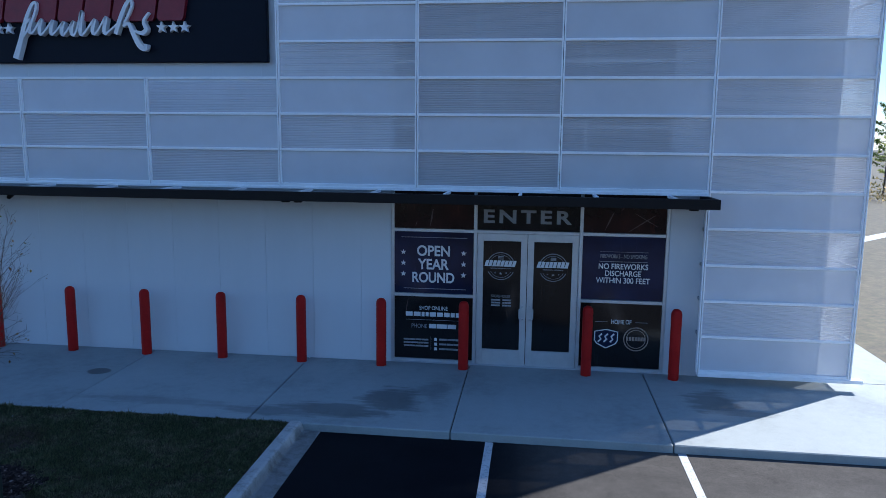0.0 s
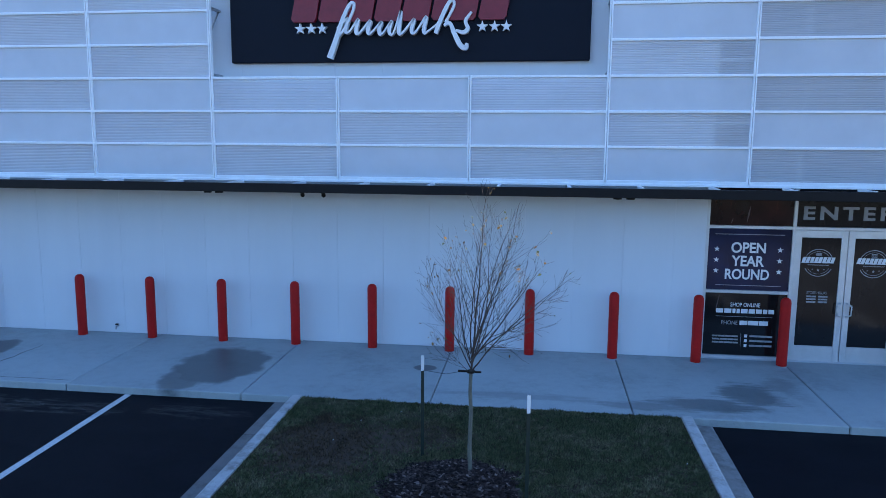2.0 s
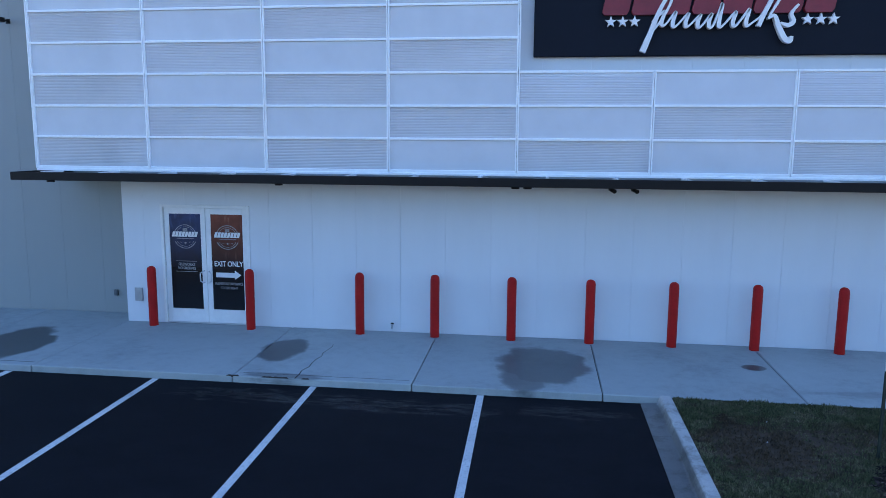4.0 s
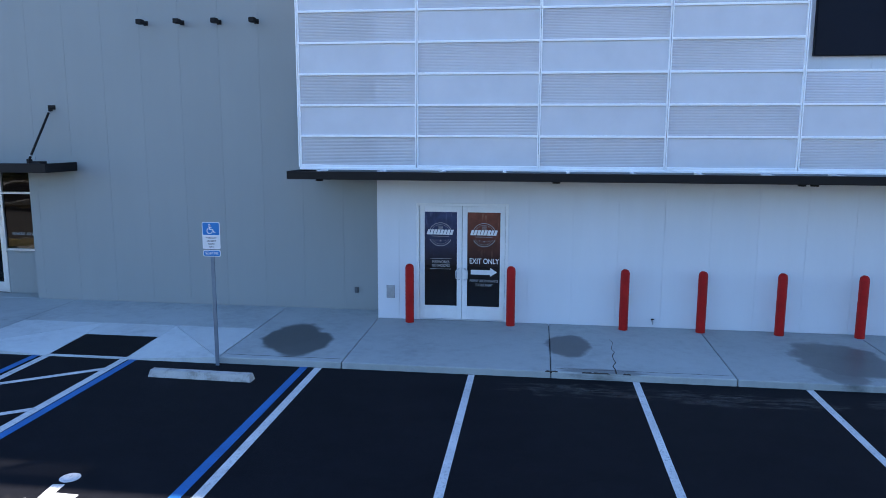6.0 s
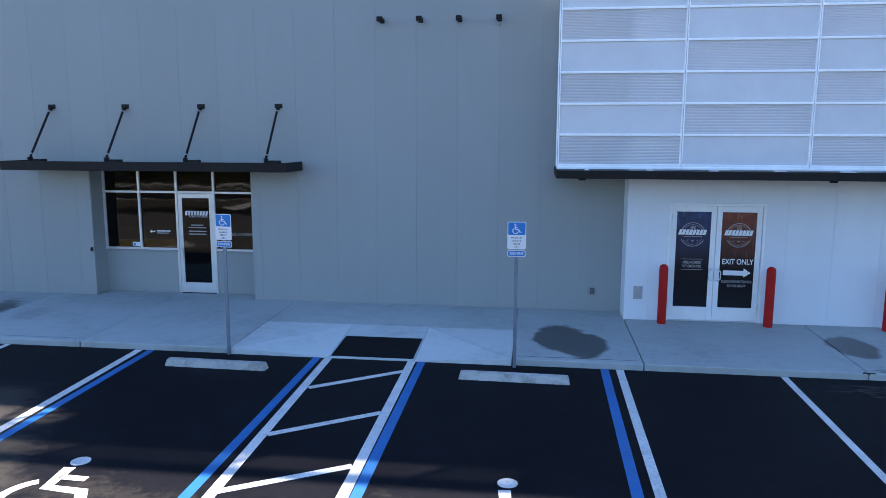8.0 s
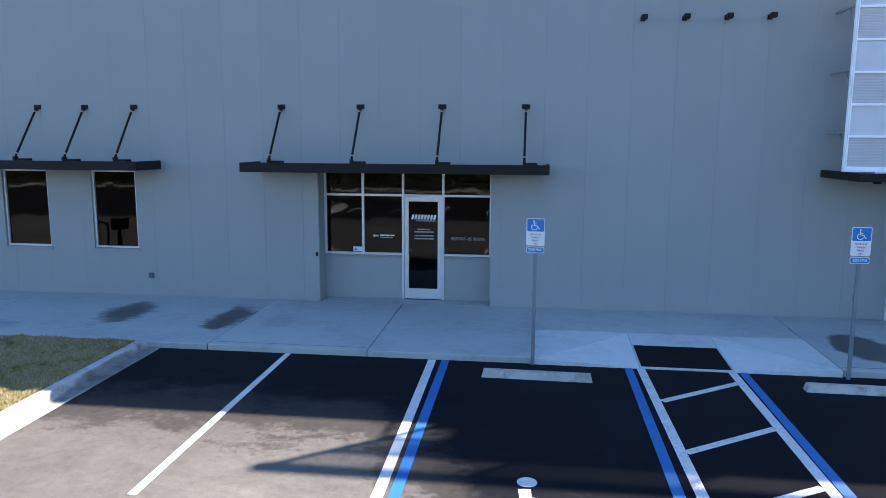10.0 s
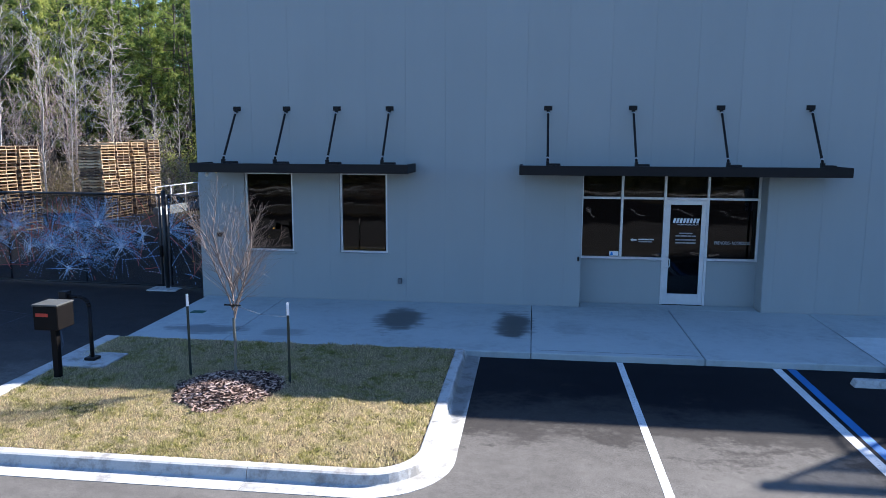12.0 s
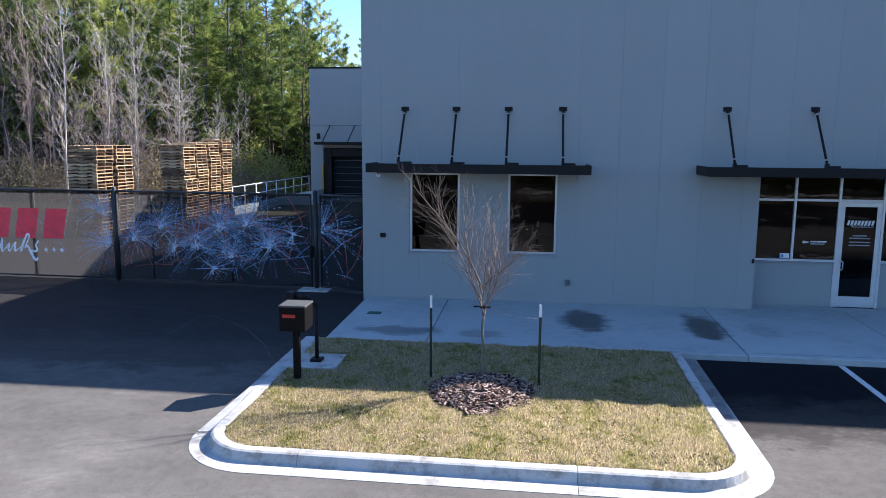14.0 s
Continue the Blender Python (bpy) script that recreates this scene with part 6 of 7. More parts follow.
stake(-6.31, 8.37, 1.37, 0.4)
stake(-4.96, 7.16, 1.35, 0.4)
stake(-38.2, 8.12, 1.42, 0.2)
stake(-36.47, 7.95, 1.37, 0.2)
for a, b, c in [((-6.31, 8.37, 1.18), (-5.64, 7.73, 1.42), "tie"), ((-36.48, 7.95, 1.14), (-37.36, 7.97, 1.3), "tie")]:
    m = ((a[0] + b[0]) / 2, (a[1] + b[1]) / 2, (a[2] + b[2]) / 2 - 0.05)
    single("tree_tie", Geo().bent([a, m, b], 0.0035, 5), M_GREYBOX, "thin pale guy wire from stake to trunk", "wire", "tree ties")
for x, y, z in ((-5.64, 7.73, 1.4), (-37.36, 7.97, 1.3)):
    single("trunk_collar", Geo().ring(0, 0, 0.04, 0.018, -0.012, 0.012, plane="xy").box(-0.15, -0.04, -0.012, 0.012, -0.010, 0.012).box(0.04, 0.12, -0.012, 0.012, -0.012, 0.006), M_BLACK, "black strap round the young trunk", "strap", "tree straps", at=(x, y, z))


def mulch(x, y, r, seed, label, mat):
    rng = np.random.default_rng(seed)
    q = Geo()
    n = 4200
    ang = rng.uniform(0, 2 * np.pi, n)
    rad = r * np.sqrt(rng.random(n)) * (1 + 0.10 * np.sin(3 * ang + seed) + 0.07 * np.sin(7 * ang + 2 * seed) + rng.normal(0, 0.04, n))
    mound = Geo().lathe([(r, 0.0), (r * 0.8, 0.07), (r * 0.4, 0.14), (0.05, 0.17), (0.0, 0.17)], n=28)
    ob = thing("mulch_bed", (x, y, 0.12 + gz(y)), label, "mulch", "mulch beds")
    part("mound", mound, M_SOIL, ob)
    for k in range(n):
        z = max(0.0, 0.175 * (1 - (rad[k] / r) ** 1.5)) + rng.uniform(0.005, 0.03)
        L, W, T = rng.uniform(0.014, 0.055), rng.uniform(0.007, 0.018), 0.004
        m = pose(rad[k] * math.cos(ang[k]), rad[k] * math.sin(ang[k]), z, rng.uniform(-22, 22), rng.uniform(-22, 22), rng.uniform(0, 360))
        v = [tuple(m @ Vector((a * L, b * W, c * T))) for a in (-1, 1) for b in (-1, 1) for c in (-1, 1)]
        q.add(v, [(0, 1, 3, 2), (4, 6, 7, 5), (0, 4, 5, 1), (2, 3, 7, 6), (0, 2, 6, 4), (1, 5, 7, 3)])
    tagged(part("bark_mulch", q, mat, ob), kind="stuff")


mulch(-5.80, 7.5, 0.80, 5, "bark mulch heaped round a young tree, coloured dark for shade", M_MULCHSHADE)
mulch(-37.35, 7.66, 0.84, 6, "brown bark mulch heaped round a young tree", M_MULCH)
rng = random.Random(8)
q = Geo()
for _ in range(4):
    x, y = rng.uniform(-8, -3), rng.uniform(8.2, 9.8)
    q.add([(x, y, 0.07), (x + 0.025, y + 0.01, 0.075), (x + 0.02, y + 0.025, 0.082)], [(0, 1, 2)])
single("fallen_leaves", q, M_SIGNWHITE, "a few pale fallen leaves on the turf", "leaves", kind="stuff")

# ---- fence with printed mesh ----
FY, FH = 15.25, 2.46
fence = thing("fence", (0, 0, 0), "black chain-link gate fence with printed firework mesh", "fence")


def fence_panel(x0, x1, y0, y1, cross):
    d = Vector((x1 - x0, y1 - y0, 0))
    L = d.length
    ang = math.degrees(math.atan2(d.y, d.x))
    base = thing("fence_panel", (0, 0, 0), "", "")
    for key in ("label", "category"):
        if key in base.keys():
            del base[key]
    base.parent = fence
    base.matrix_basis = pose(x0, y0, 0, 0, 0, ang)
    bar_m = M_NETFINE
    for a, b in [((0, 0, 0.08), (L, 0, 0.08)), ((0, 0, FH), (L, 0, FH)), ((0, 0, 0.05), (0, 0, FH)), ((L, 0, 0.05), (L, 0, FH))]:
        part("tube_rail", Geo().tube(a, b, 0.03, n=8), bar_m, base)
    for x in cross:
        part("tube_rail", Geo().tube((x, 0, 0.08), (x, 0, FH), 0.025, n=8), bar_m, base)
    part("banner", Geo().box(0.02, L - 0.02, -0.036, -0.034, 0.1, FH - 0.03), M_NET, base, "black see-through printed mesh")
    return base, L


def firework(q_list, cx, cz, r, rng, lim, spray=True):
    """A printed burst: a spray of dotted arcs, or a sharp star of thin rays."""
    x0, x1, z0, z1 = lim

    def dash(p0, p1, w, col):
        if x0 < min(p0[0], p1[0]) and max(p0[0], p1[0]) < x1 and z0 < min(p0[1], p1[1]) and max(p0[1], p1[1]) < z1:
            q_list[col].stroke([p0, p1], w, -0.0385, -0.0372)

    rays = int(110 + 120 * r) if spray else rng.randint(16, 26)
    for _ in range(rays):
        a = rng.uniform(0, 2 * math.pi) if not spray else rng.gauss(math.pi / 2, 1.15)
        rr = r * (rng.uniform(0.25, 1.5) if spray else rng.uniform(0.5, 1.0))
        col = rng.choice((0, 0, 1, 1, 1) if not spray else (0, 0, 0, 0, 0, 1, 2))
        n = rng.randint(7, 18) if spray else 4
        drop = rng.uniform(0.1, 0.45) if spray else 0.03
        skip = rng.uniform(0.0, 0.45) if spray else 0.0
        for k in range(n):
            t0 = (k + 0.1 + 0.2 * rng.random()) / n
            t1 = (k + (0.45 + 0.3 * rng.random() if spray else 1.1)) / n
            if t0 < skip:
                continue
            p0 = (cx + rr * t0 * math.cos(a), cz + rr * t0 * math.sin(a) - drop * rr * t0 * t0)
            p1 = (cx + rr * t1 * math.cos(a), cz + rr * t1 * math.sin(a) - drop * rr * t1 * t1)
            dash(p0, p1, (0.004 + 0.007 * rng.random() if spray else 0.009 * (1.15 - t0)), col)
    for _ in range(26 if spray else 8):
        a, d = rng.uniform(0, 6.283), abs(rng.gauss(0, 0.09 if spray else 0.04))
        p = (cx + d * math.cos(a), cz + d * math.sin(a))
        dash(p, (p[0] + rng.uniform(-0.06, 0.06), p[1] + 0.04), 0.022, 1)


def trail(q, p, a, length, bend, w, rng, lim, dotted):
    """A long thin printed trail, solid or dotted."""
    x0, x1, z0, z1 = lim
    n = int(length / 0.07)
    for k in range(n):
        t0, t1 = k / n, (k + (0.5 if dotted else 1.0)) / n
        f = lambda t: (p[0] + length * t * math.cos(a + bend * t), p[1] + length * t * math.sin(a + bend * t))
        p0, p1 = f(t0), f(t1)
        if x0 < min(p0[0], p1[0]) and max(p0[0], p1[0]) < x1 and z0 < min(p0[1], p1[1]) and max(p0[1], p1[1]) < z1:
            q.stroke([p0, p1], w, -0.0385, -0.0372)


M_SPARKBLUE = plain("pale_blue_print", (0.26, 0.45, 0.72), 0.6, bump=0)
M_SPARKWHITE = plain("white_spark_print", (0.66, 0.71, 0.80), 0.6, bump=0)
M_SPARKRED = plain("red_spark_print", (0.5, 0.08, 0.06), 0.6, bump=0)
rng = random.Random(5)
BURSTS = {0: [(0.02, 1.5, 0.95, True)],
          1: [(1.29, 1.52, 0.75, True), (1.67, 0.99, 0.5, False), (2.76, 0.45, 0.7, False), (2.99, 1.54, 0.85, True), (3.74, 1.66, 1.0, True), (4.37, 1.08, 0.55, False), (5.03, 1.41, 0.5, False),
              (2.3, 1.05, 0.7, True), (4.4, 1.1, 0.7, True), (3.3, 0.8, 0.6, True), (0.5, 1.2, 0.5, True)],
          2: [(4.75, 1.9, 0.6, True), (4.9, 1.0, 0.7, True)], 3: [(4.6, 1.2, 0.6, False)]}
spans = [(-42.05, -40.8, 14.95, 14.62, []), (-47.83, -42.33, FY, 15.0, [1.02, 3.3]), (-53.0, -47.95, FY + 0.1, FY, [2.7]), (-58.4, -53.1, FY + 0.2, FY + 0.1, [2.6])]
for i, (x0, x1, y0, y1, cross) in enumerate(spans):
    base, L = fence_panel(x0, x1, y0, y1, cross)
    qs = [Geo(), Geo(), Geo()]
    lim = (0.03, L - 0.03, 0.12, FH - 0.05)
    for cx, cz, r, spray in BURSTS[i]:
        firework(qs, cx, cz, r, rng, lim, spray)
    for _ in range((12, 80, 8, 4)[i]):
        p = (rng.uniform(0, L) if i < 2 else rng.uniform(L - 1.6, L), rng.uniform(0.3, 1.6))
        kind = rng.choice((0, 0, 1, 2, 2))
        trail(qs[kind], p, rng.uniform(0.0, 3.1), rng.uniform(0.5, 1.5), rng.uniform(-0.5, 0.5), 0.009 if kind else 0.016, rng, lim, kind != 2)
    for q, m in zip(qs, (M_SPARKBLUE, M_SPARKWHITE, M_SPARKRED)):
        if q.f:
            tagged(part("spark_print", q, m, base), kind="stuff")
    if i == 2:
        for k in range(4):
            x = 0.4 + k * 0.84
            q = Geo().prism([(x, 1.12), (x + 0.62, 1.12), (x + 0.8, 1.95), (x + 0.16, 1.95)], -0.0385, -0.0372)
            part("red_block", q, plain("red_banner_print", (0.95, 0.05, 0.07), 0.6, bump=0) if k == 0 else bpy.data.materials["red_banner_print"], base)
        flourish(base, 0.5, 2.85, 0.85, -0.0405, -0.039, M_WHITELETTER)
        for k in range(3):
            part("star", Geo().star(3.0 + k * 0.24, 0.80, 0.08, -0.0385, -0.0372), M_WHITELETTER, base)
for x, y in ((-42.19, 14.97), (-47.89, FY), (-53.05, FY + 0.1), (-40.75, 14.6)):
    part("post", Geo().tube((x, y, -0.1), (x, y, FH + 0.06), 0.055, n=12).lathe([(0.06, 0), (0.05, 0.05), (0.0, 0.07)], (x, y, FH + 0.06), 12), M_NETFINE, fence)
part("latch", Geo().box(-42.33, -42.25, 14.88, 14.96, 0.85, 1.15, 0.01), M_BROWN, fence, "brass-coloured gate latch")
single("concrete_footing", Geo().box(-42.6, -41.8, 14.6, 15.1, -0.05, 0.03, 0.01), M_KERB, "pale concrete footing under the gate post", "footing", kind="structure")

# ---- pallets ----
runner = Geo()
runner.add([(x, d, z) for d in (-0.02, 0.02) for x, z in ((-0.6, 0.018), (-0.42, 0.018), (-0.38, 0.06), (-0.2, 0.06), (-0.16, 0.018), (0.16, 0.018), (0.2, 0.06), (0.38, 0.06), (0.42, 0.018), (0.6, 0.018), (0.6, 0.116), (-0.6, 0.116))],
           [tuple(range(12)), tuple(reversed(range(12, 24)))] + [(k, 12 + k, 12 + (k + 1) % 12, (k + 1) % 12) for k in range(12)])
runner_mesh = runner.mesh("runner")
board_mesh = Geo().box(-0.048, 0.048, -0.6, 0.6, 0.0, 0.017).mesh("deck_board")


m = Mat("pallet_wood_boards", 0.85)
tone = m.ramp(m.random(), (0.0, (0.09, 0.055, 0.038)), (0.3, (0.20, 0.125, 0.07)), (0.55, (0.46, 0.30, 0.15)), (1.0, (0.78, 0.58, 0.34)))
m.color(m.mix(0.6, tone, m.ramp(m.noise(4.0, 6, 0.6, (1, 1, 6)), (0.3, 0.3), (0.7, 1.0)), "MULTIPLY"))
for me in (runner_mesh, board_mesh):
    me.materials.append(m.m)
rng = random.Random(2)
for x, y, n in [(-54.14, 24.0, 26), (-54.12, 25.25, 26), (-53.88, 30.6, 26), (-53.85, 31.85, 27), (-53.83, 33.3, 27), (-53.86, 34.75, 28)]:
    st = thing("pallet_stack", (x, y, 0), "tall crooked stack of worn wooden pallets", "pallets", "pallet stacks")
    bulge, phase, dx = rng.uniform(0.01, 0.03), rng.uniform(0, 6), 0.0
    for k in range(n):
        if rng.random() < 0.14:
            dx = rng.uniform(-0.05, 0.05)
        p = new("pallet")
        p.parent = st
        p.matrix_basis = pose(bulge * math.sin(k * 0.32 + phase) + dx + rng.uniform(-0.012, 0.012), 0.02 * math.sin(k * 0.4 + 2 * phase) + rng.uniform(-0.015, 0.015), k * 0.1385, 0, 0, rng.uniform(-1.5, 1.5))
        for y in (-0.545, 0.0, 0.545):
            part("runner", runner_mesh, None, p).location = (0, y, 0)
        for b in range(7):
            if rng.random() > 0.08:
                part("deck_board", board_mesh, None, p).location = (-0.552 + b * 0.184 + (rng.uniform(-0.02, 0.02) if 0 < b < 6 else 0), rng.uniform(-0.012, 0.012), 0.1165)
        for x in (-0.552, 0.0, 0.552):
            part("base_board", board_mesh, None, p).location = (x, rng.uniform(-0.01, 0.01), 0.0005)

# ---- rear wing with loading dock ----
wing = thing("loading_dock", (0, 0, 0), "blue-grey rear wing of the building with a dock door", "building", kind="structure")
WY, WX0 = 42.0, -50.8
for b in rect_minus(WX0, GRAY_X0, 0.0, 8.3, [(-49.9, -46.4, 0.3, 3.4)]):
    part("wall", Geo().box(b[0], b[1], WY, WY + 0.25, b[2], b[3]), M_GRAYWALL, wing)
part("wall", Geo().box(WX0, WX0 + 0.2, WY + 0.251, 60, 0, 8.3), M_GRAYWALL, wing)
part("roof", Geo().box(WX0 + 0.3, GRAY_X0, WY + 0.26, 60, 7.9, 8.1), M_ROOF, wing)
part("cap", Geo().box(WX0 - 0.04, GRAY_X0, WY - 0.03, WY + 0.3, 8.3, 8.4), M_BLACK, wing)
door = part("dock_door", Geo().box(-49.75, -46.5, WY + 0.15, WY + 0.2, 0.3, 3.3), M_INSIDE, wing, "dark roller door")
for k in range(6):
    part("door_rib", Geo().box(-49.3, -46.6, WY + 0.13, WY + 0.149, 0.5 + k * 0.42, 0.525 + k * 0.42), M_GREYBOX, door)
for b in [(-49.9, -49.35, 0.3, 3.4), (-46.9, -46.4, 0.3, 3.4), (-49.35, -46.9, 2.85, 3.4)]:
    part("dock_seal", Geo().box(b[0], b[1], WY - 0.25, WY - 0.002, b[2], b[3], 0.03), M_BLACK, wing, "black padded dock seal")
for x in (-49.97, -47.0):
    part("yellow_guard", Geo().box(x, x + 0.08, WY - 0.34, WY - 0.26, 0.5, 2.4), plain("yellow_guard_paint", (0.5, 0.32, 0.02), 0.5) if x < -49 else bpy.data.materials["yellow_guard_paint"], wing, "yellow guard strip")
part("awning", Geo().box(-50.25, -45.5, WY - 1.1, WY - 0.002, 3.6, 3.78, 0.01), M_BLACK, wing, "black awning over the dock")
for x in (-49.5, -47.9):
    part("rod", Geo().tube((x, WY - 0.02, 4.8), (x - 0.25, WY - 0.9, 3.78), 0.03, n=6), M_BLACK, wing)
part("conduit", Geo().box(WX0 + 0.02, -44.0, WY - 0.03, WY - 0.002, 4.80, 4.83), M_GREYBOX, wing)
part("lamp", Geo().box(-50.35, -50.15, WY - 0.15, WY - 0.002, 3.95, 4.3, 0.02), M_BLACK, wing, "small wall lamp")
approach = thing("dock_ramp", (0, 0, 0), "pale concrete dock wall with white pipe rails", "ramp", kind="structure")
part("ramp_wall", Geo().box(-52.15, -51.85, 32.4, 45.5, -0.1, 0.40, 0.02), M_RAMP, approach)
part("dock_block", Geo().add([(-51.84, 39.5, -0.1), (-49.95, 39.5, -0.1), (-49.95, 39.5, 0.8), (-51.84, 39.5, 0.45), (-51.84, 41.9, -0.1), (-49.95, 41.9, -0.1), (-49.95, 41.9, 0.8), (-51.84, 41.9, 0.45)],
                             [(0, 1, 2, 3), (7, 6, 5, 4), (3, 2, 6, 7), (0, 3, 7, 4), (1, 5, 6, 2), (0, 4, 5, 1)]), M_RAMP, approach)
for k in range(9):
    y = 32.5 + k * 1.6
    part("rail_post", Geo().tube((-52.0, y, 0.38), (-52.0, y, 1.45), 0.026, n=6), M_SCREENFRAME, approach)
for h in (0.93, 1.45):
    part("hand_rail", Geo().tube((-52.0, 32.4, h), (-52.0, 45.4, h), 0.026, n=6), M_SCREENFRAME, approach)


# ---- woods ----
def pine(seed, h):
    rng = random.Random(seed)
    ob = thing("pine_tree", (0, -300, 0), "tall green pine with a slim dark trunk", "tree", "pines behind the yard")
    q = Geo()
    pts = [Vector((rng.uniform(-0.2, 0.2) * k / 5, rng.uniform(-0.2, 0.2) * k / 5, h * k / 6 - 0.3)) for k in range(7)]
    for k in range(6):
        q.tube(pts[k], pts[k + 1], 0.17 * (1 - k / 6.4), 0.17 * (1 - (k + 1) / 6.4), 7, False)
    part("trunk", q, M_PINEBARK, ob)
    needles, wood = [], Geo()
    start = rng.uniform(0.10, 0.28)
    for k in range(46):
        f = start + (1 - start) * ((k + rng.random()) / 46) ** 0.92
        z = h * f
        g = (f - start) / (1 - start)
        reach = h * 0.19 * (1 - g ** 1.7) * rng.uniform(0.35, 1.2) * (0.6 + 0.4 * min(1.0, g * 5)) + 0.5
        a = rng.uniform(0, 2 * math.pi)
        rise = rng.uniform(-0.1, 0.25) + 0.3 * g
        tip = Vector((math.cos(a) * reach, math.sin(a) * reach, z + reach * rise))
        root = Vector((0, 0, z - 0.15))
        mid = root.lerp(tip, 0.5) - Vector((0, 0, reach * 0.06))
        wood.tube(root, mid, 0.04, 0.026, 3, False).tube(mid, tip, 0.026, 0.01, 3, False)
        side = Vector((-math.sin(a), math.cos(a), 0))
        for j in range(max(4, int(reach * 4.2))):
            t = 0.35 + 0.7 * rng.random() ** 0.7
            c = mid.lerp(tip, t * 2 - 1) if t > 0.5 else root.lerp(mid, t * 2)
            c = c + side * rng.uniform(-0.5, 0.5) * reach * (1.2 - t) + Vector((0, 0, rng.uniform(-0.08, 0.16)))
            needles.append((c.x, c.y, c.z, rng.uniform(0.22, 0.42)))
    # tufts of needles
    rg = np.random.default_rng(seed)
    c = np.repeat(np.array(needles), 18, axis=0)
    n = len(c)
    d = rg.normal(size=(n, 3)) + np.array([0, 0, 0.35])
    d /= np.linalg.norm(d, axis=1)[:, None]
    w = np.cross(d, rg.normal(size=(n, 3)))
    w *= (rg.uniform(0.022, 0.05, n) / np.linalg.norm(w, axis=1))[:, None]
    ln = (c[:, 3] * rg.uniform(0.6, 1.25, n))[:, None]
    o = c[:, :3] + rg.normal(0, 0.07, (n, 3))
    v = np.stack([o - w, o + w, o + d * ln], 1).reshape(-1, 3)
    me = bpy.data.meshes.new("crown")
    me.from_pydata(v.tolist(), [], np.arange(n * 3).reshape(-1, 3).tolist())
    part("crown", me, M_PINE, ob, "feathery green needles with gaps")
    tagged(part("branchwork", wood, M_PINEBARK, ob), kind="stuff")
    return ob


def bare_tree(seed, h, mat, label, flat=0.0, low=0.12, limbs=20, reach=0.24):
    """A leafless tree: wavering stem, ascending limbs (level ones where flat is 1) and fine twigs."""
    rng = random.Random(seed)
    ob = thing("bare_tree", (0, -300, 0), label, "tree", "bare trees behind the yard")
    stem, q = [Vector((0, 0, -0.3))], Geo()
    for k in range(1, 11):
        stem.append(Vector((stem[-1].x + rng.gauss(0, 0.09), stem[-1].y + rng.gauss(0, 0.09), h * k / 10)))
    r0 = 0.005 * h + 0.008
    for k in range(10):
        q.tube(stem[k], stem[k + 1], r0 * (1 - k / 10.5), r0 * (1 - (k + 1) / 10.5), 6, False)
    part("trunk", q, mat, ob)
    q = Geo()

    def shoot(p, d, length, r, depth):
        segs = 4 if depth == 2 else 2
        pos, dirn = Vector(p), Vector(d).normalized()
        for s in range(segs):
            bend = Vector((rng.gauss(0, 1), rng.gauss(0, 1), rng.gauss(0.5 * (1 - flat) + 0.25, 0.8))) * 0.17
            dirn = (dirn + bend).normalized()
            nxt = pos + dirn * (length / segs)
            rr = max(0.010, r * (1 - 0.75 * (s + 1) / segs))
            q.tube(pos, nxt, max(0.011, r * (1 - 0.75 * s / segs)), rr, 3, False)
            if depth:
                for _ in range(2):
                    side = Vector((rng.gauss(0, 1), rng.gauss(0, 1), rng.gauss(0.2, 0.7)))
                    if rng.random() < 0.3:
                        continue
                    shoot(pos.lerp(nxt, rng.random()), dirn + side * 0.55, length * rng.uniform(0.22, 0.5) if depth == 2 else length * rng.uniform(0.3, 0.7), rr * 0.6, depth - 1)
            pos = nxt

    for k in range(limbs):
        f = low + (0.97 - low) * (k + rng.random()) / limbs
        i = min(9, int(f * 10))
        p = stem[i].lerp(stem[i + 1], f * 10 - i)
        a = k * 2.4 + rng.uniform(-0.9, 0.9)
        steep = rng.uniform(0.05, 0.45) if flat else rng.uniform(0.6, 2.0)
        taper = (1.08 - f) if flat else (0.35 + 0.9 * f * (1.15 - f) * 2)
        shoot(p, (math.cos(a), math.sin(a), steep), h * reach * taper * rng.uniform(0.5, 1.3), 0.30 * r0 * (1.25 - f), 2)
    tagged(part("branchwork", q, mat, ob, "fine bare branches"), kind="stuff")
    return ob


pines = [pine(31 + k, hh) for k, hh in enumerate((17, 19, 15, 18, 16))]
bares = [bare_tree(51, 13, M_PALEBARK, "pale grey bare tree with ascending limbs"),
         bare_tree(52, 15, M_PALEBARK, "tall pale bare tree with fine twigs", limbs=23),
         bare_tree(53, 10, M_DULLBARK, "brown bare tree with dense twigs", low=0.08, limbs=24, reach=0.3),
         bare_tree(54, 12, M_DULLBARK, "brownish bare tree with leaning twigs", low=0.1, limbs=22, reach=0.27)]
lone = bare_tree(60, 12.2, M_DEADBARK, "grey leafless tree with level side branches", flat=1.0, low=0.22, limbs=46, reach=0.27)


def plant(src, x, y, s, rng):
    ob = copy_thing(src, pose(x, y, 0, 0, 0, rng.uniform(0, 360)))
    ob.scale = (s, s, s * rng.uniform(0.95, 1.08))
    return ob


rng = random.Random(77)
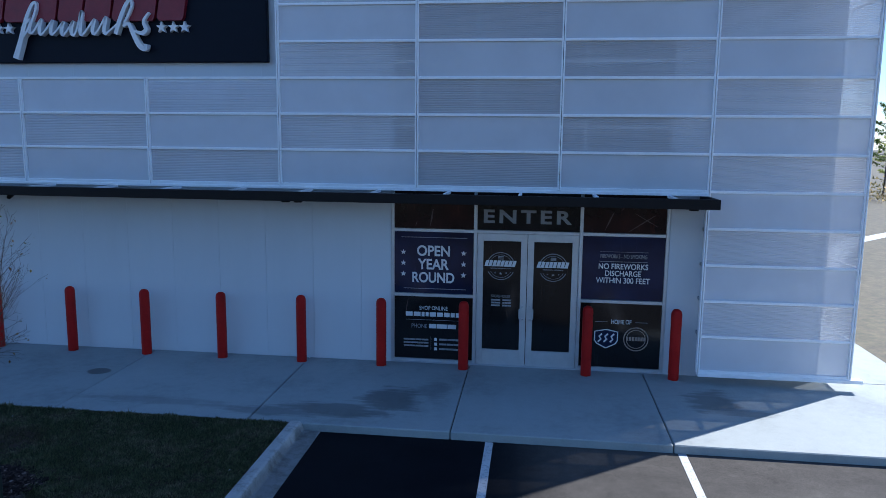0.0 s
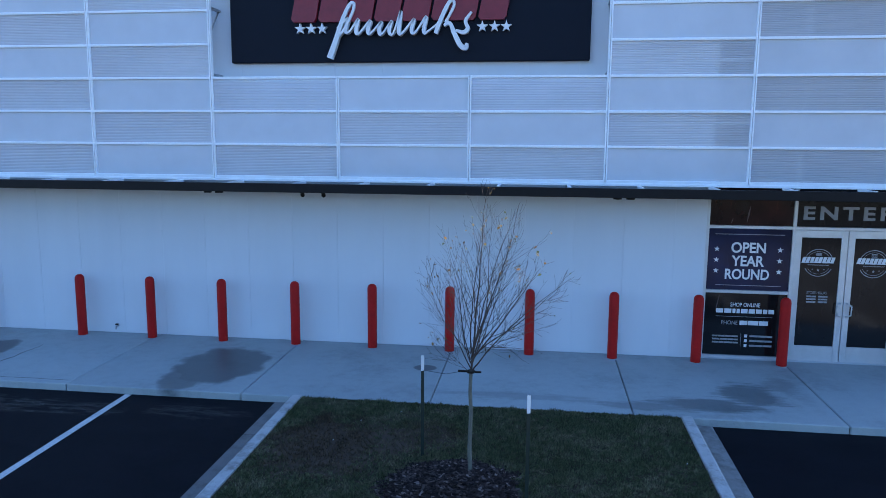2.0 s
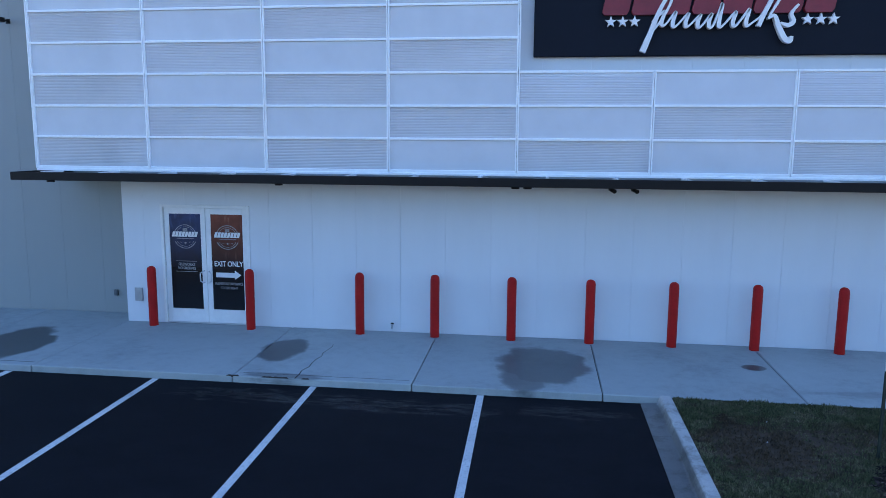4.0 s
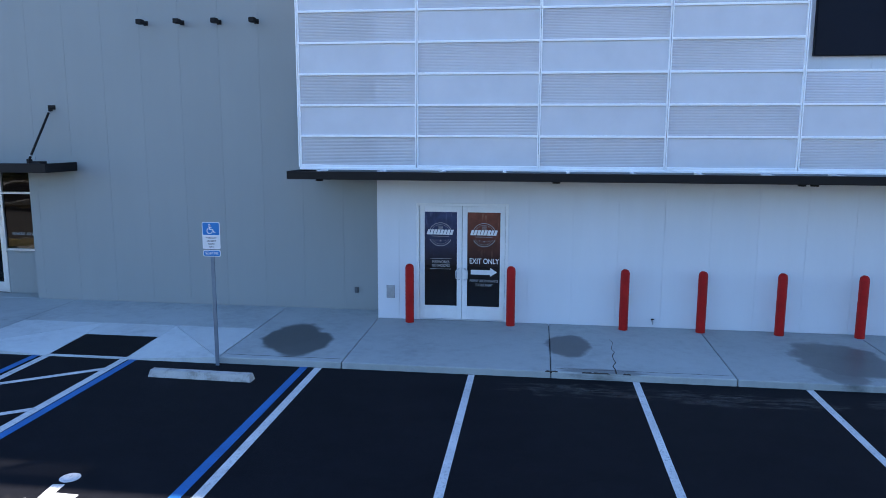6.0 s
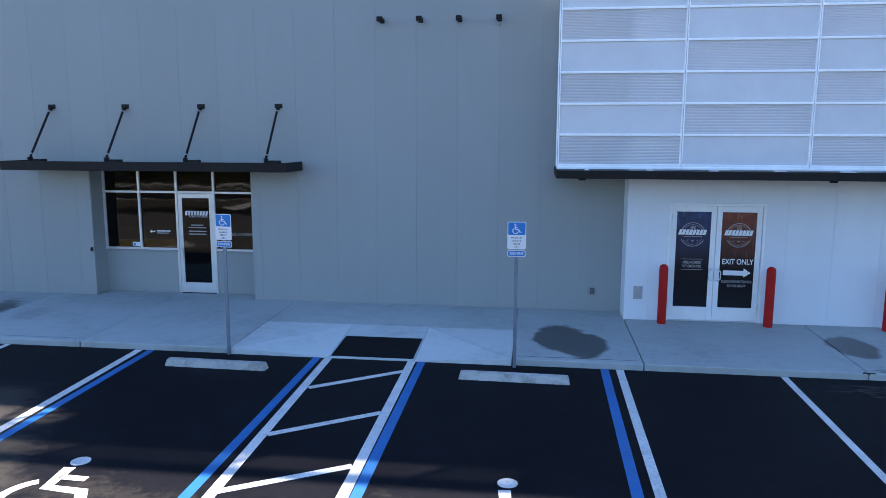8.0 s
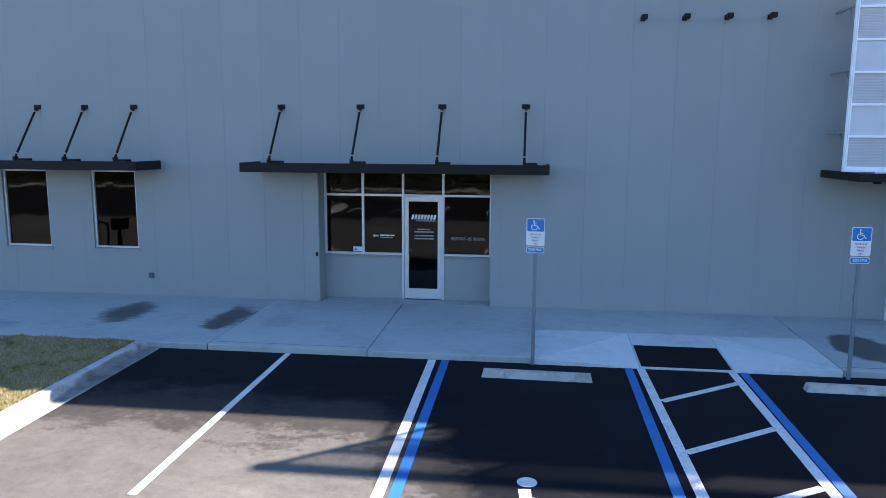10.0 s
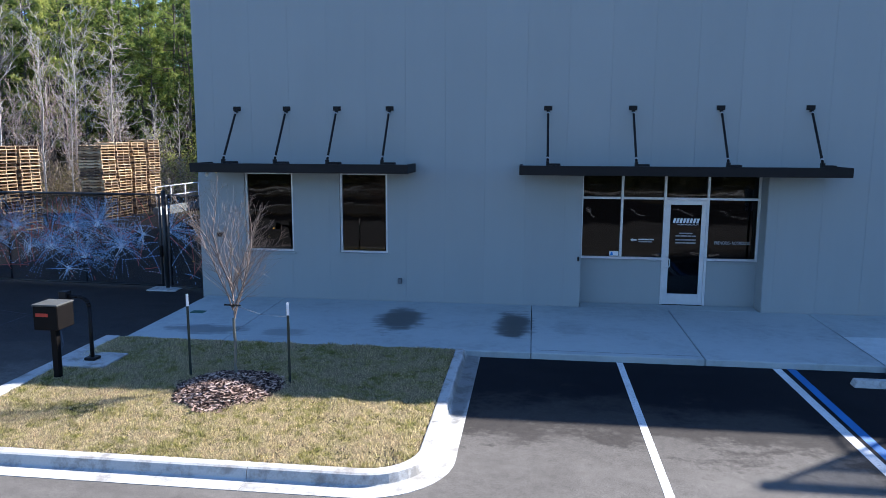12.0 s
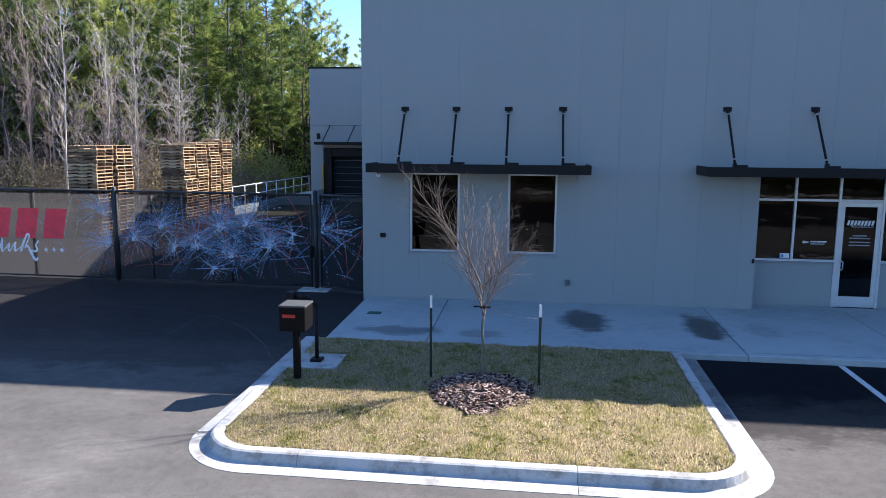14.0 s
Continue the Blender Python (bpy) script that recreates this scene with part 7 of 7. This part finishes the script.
# tall pines, three loose rows, lower towards the open ground
for k in range(92):
    row = k % 4
    x = -92 + (k // 4) * 1.72 + row * 0.43 + rng.uniform(-0.8, 0.8)
    y = 49 + row * 5.0 + rng.uniform(-1.5, 1.5)
    edge = min(1.0, max(0.0, (-53.5 - x) / 12.0))
    plant(pines[k % 5], x, y, (0.74 + 0.30 * edge) * rng.uniform(0.88, 1.1), rng)
for k in range(26):
    plant(pines[k % 5], -97 + k * 1.42 + rng.uniform(-0.5, 0.5), 70 + (k % 2) * 4 + rng.uniform(-1, 1), rng.uniform(1.15, 1.38) if k < 22 else 0.95, rng)
plant(pines[1], -56.6, 50.0, 0.76, rng)
plant(pines[3], -59.6, 54.0, 0.84, rng)
for x, y, s in ((-54.6, 66, 0.66), (-56.6, 67, 0.84), (-59, 66, 0.88), (-52.6, 70, 0.62), (-57.8, 70, 0.9), (-61.5, 68, 0.98)):
    plant(pines[int(-x) % 5], x, y, s, rng)
# bare trees along the edge, thicker away from the building
for x, y, s in ((-62.0, 38.0, 0.8), (-65.2, 38.4, 0.9), (-60.6, 38.5, 0.62)):
    plant(bares[int(-x * 3) % 2], x, y, s, rng)
for k in range(36):
    u = (k + rng.random()) / 36
    x = -88 + 33 * u + rng.uniform(-0.6, 0.6)
    y = 38.5 + rng.random() * 6.5
    s = (1.0 if x < -68 else 0.8 if x < -62 else 0.6) * rng.uniform(0.6, 1.1)
    src = bares[rng.choice((2, 3, 2, 3, 0) if x < -70 else (0, 1, 2, 3))]
    plant(src, x, y, s, rng)
for k in range(16):
    plant(pines[k % 5], 18 + k * 3.2 + rng.uniform(-1, 1), 62 + (k % 3) * 5, rng.uniform(0.42, 0.6), rng)
for k in range(26):
    plant(pines[k % 5], -75 + k * 4.2 + rng.uniform(-1, 1), -38 - (k % 3) * 4, rng.uniform(0.6, 0.85), rng)
for k, o in enumerate(pines + bares):
    o.location = (-86 + 2.4 * k, 78 + 2 * (k % 2), 0)
lone.location = (-57.6, 38.0, 0)


# undergrowth at the foot of the woods
def undergrowth(x0, x1, y0, y1, count, seed, tall, label, mat, lo, hi, wide, rise):
    rg = np.random.default_rng(seed)
    n = count
    x, y = rg.uniform(x0, x1, n), rg.uniform(y0, y1, n)
    clump = 0.5 + 0.5 * np.sin(x * 1.1 + 1.3 * np.sin(y * 0.7)) * np.cos(y * 0.9 + x * 0.31)
    z = rg.random(n) ** 1.5 * tall * (0.25 + 0.75 * clump)
    s = rg.uniform(lo, hi, n)
    d1 = rg.normal(size=(n, 3)) + np.array([0, 0, rise])
    d1 /= np.linalg.norm(d1, axis=1)[:, None]
    d2 = np.cross(d1, rg.normal(size=(n, 3)))
    d2 /= np.linalg.norm(d2, axis=1)[:, None]
    c = np.stack([x, y, z], 1)
    v = np.stack([c - d2 * (s * wide)[:, None], c + d2 * (s * wide)[:, None], c + d1 * s[:, None]], 1).reshape(-1, 3)
    me = bpy.data.meshes.new("undergrowth")
    me.from_pydata(v.tolist(), [], np.arange(n * 3).reshape(-1, 3).tolist())
    single("undergrowth", me, mat, label, "bushes", kind="stuff")


undergrowth(-92, -53.2, 37.5, 47, 30000, 91, 4.4, "grey-brown tangle of bare twigs at the woods' edge", M_BRUSH, 0.35, 1.2, 0.011, 0.6)
undergrowth(-92, -53.2, 37.5, 48, 42000, 93, 3.6, "dry olive and yellow leaves of low bushes", M_BUSH, 0.06, 0.16, 0.4, 0.2)
undergrowth(-92, -54.0, 60, 68, 90000, 95, 8.0, "dark evergreen thicket deep in the woods", M_THICKET, 0.15, 0.4, 0.35, 0.3)
undergrowth(-59.5, -53.2, 44, 50, 16000, 94, 4.6, "yellow-green evergreen bushes beside the dock", M_PINE, 0.08, 0.18, 0.35, 0.2)
undergrowth(12, 75, 56, 64, 12000, 92, 2.5, "dry brown scrub at the edge of the woods", M_BUSH, 0.1, 0.3, 0.3, 0.3)

# unseen bank of leaves, added so the upper panes reflect something dark
undergrowth(-80, 30, -42, -34, 16000, 96, 5.0, "unseen dark thicket added for the window reflections", M_THICKET, 0.25, 0.7, 0.35, 0.3)

# faint chalky marks left on the drive
arc = [(-47.2, 12.45), (-46.0, 12.5), (-44.8, 12.22), (-43.7, 11.9), (-43.05, 11.5), (-42.42, 10.9), (-41.67, 9.9), (-41.28, 9.16)]
line = [(-46.1, 9.16), (-44.15, 9.06), (-43.9, 9.32), (-43.87, 10.4), (-43.9, 11.85)]
q = Geo()
q.stroke(arc, 0.022, 0.004, 0.0065, "xy").stroke(line, 0.02, 0.004, 0.0065, "xy")
chalk = single("chalk_marks", q, M_CHALK, "faint pale curved scrape marks on the asphalt drive", "marking", kind="structure")
settle(chalk)
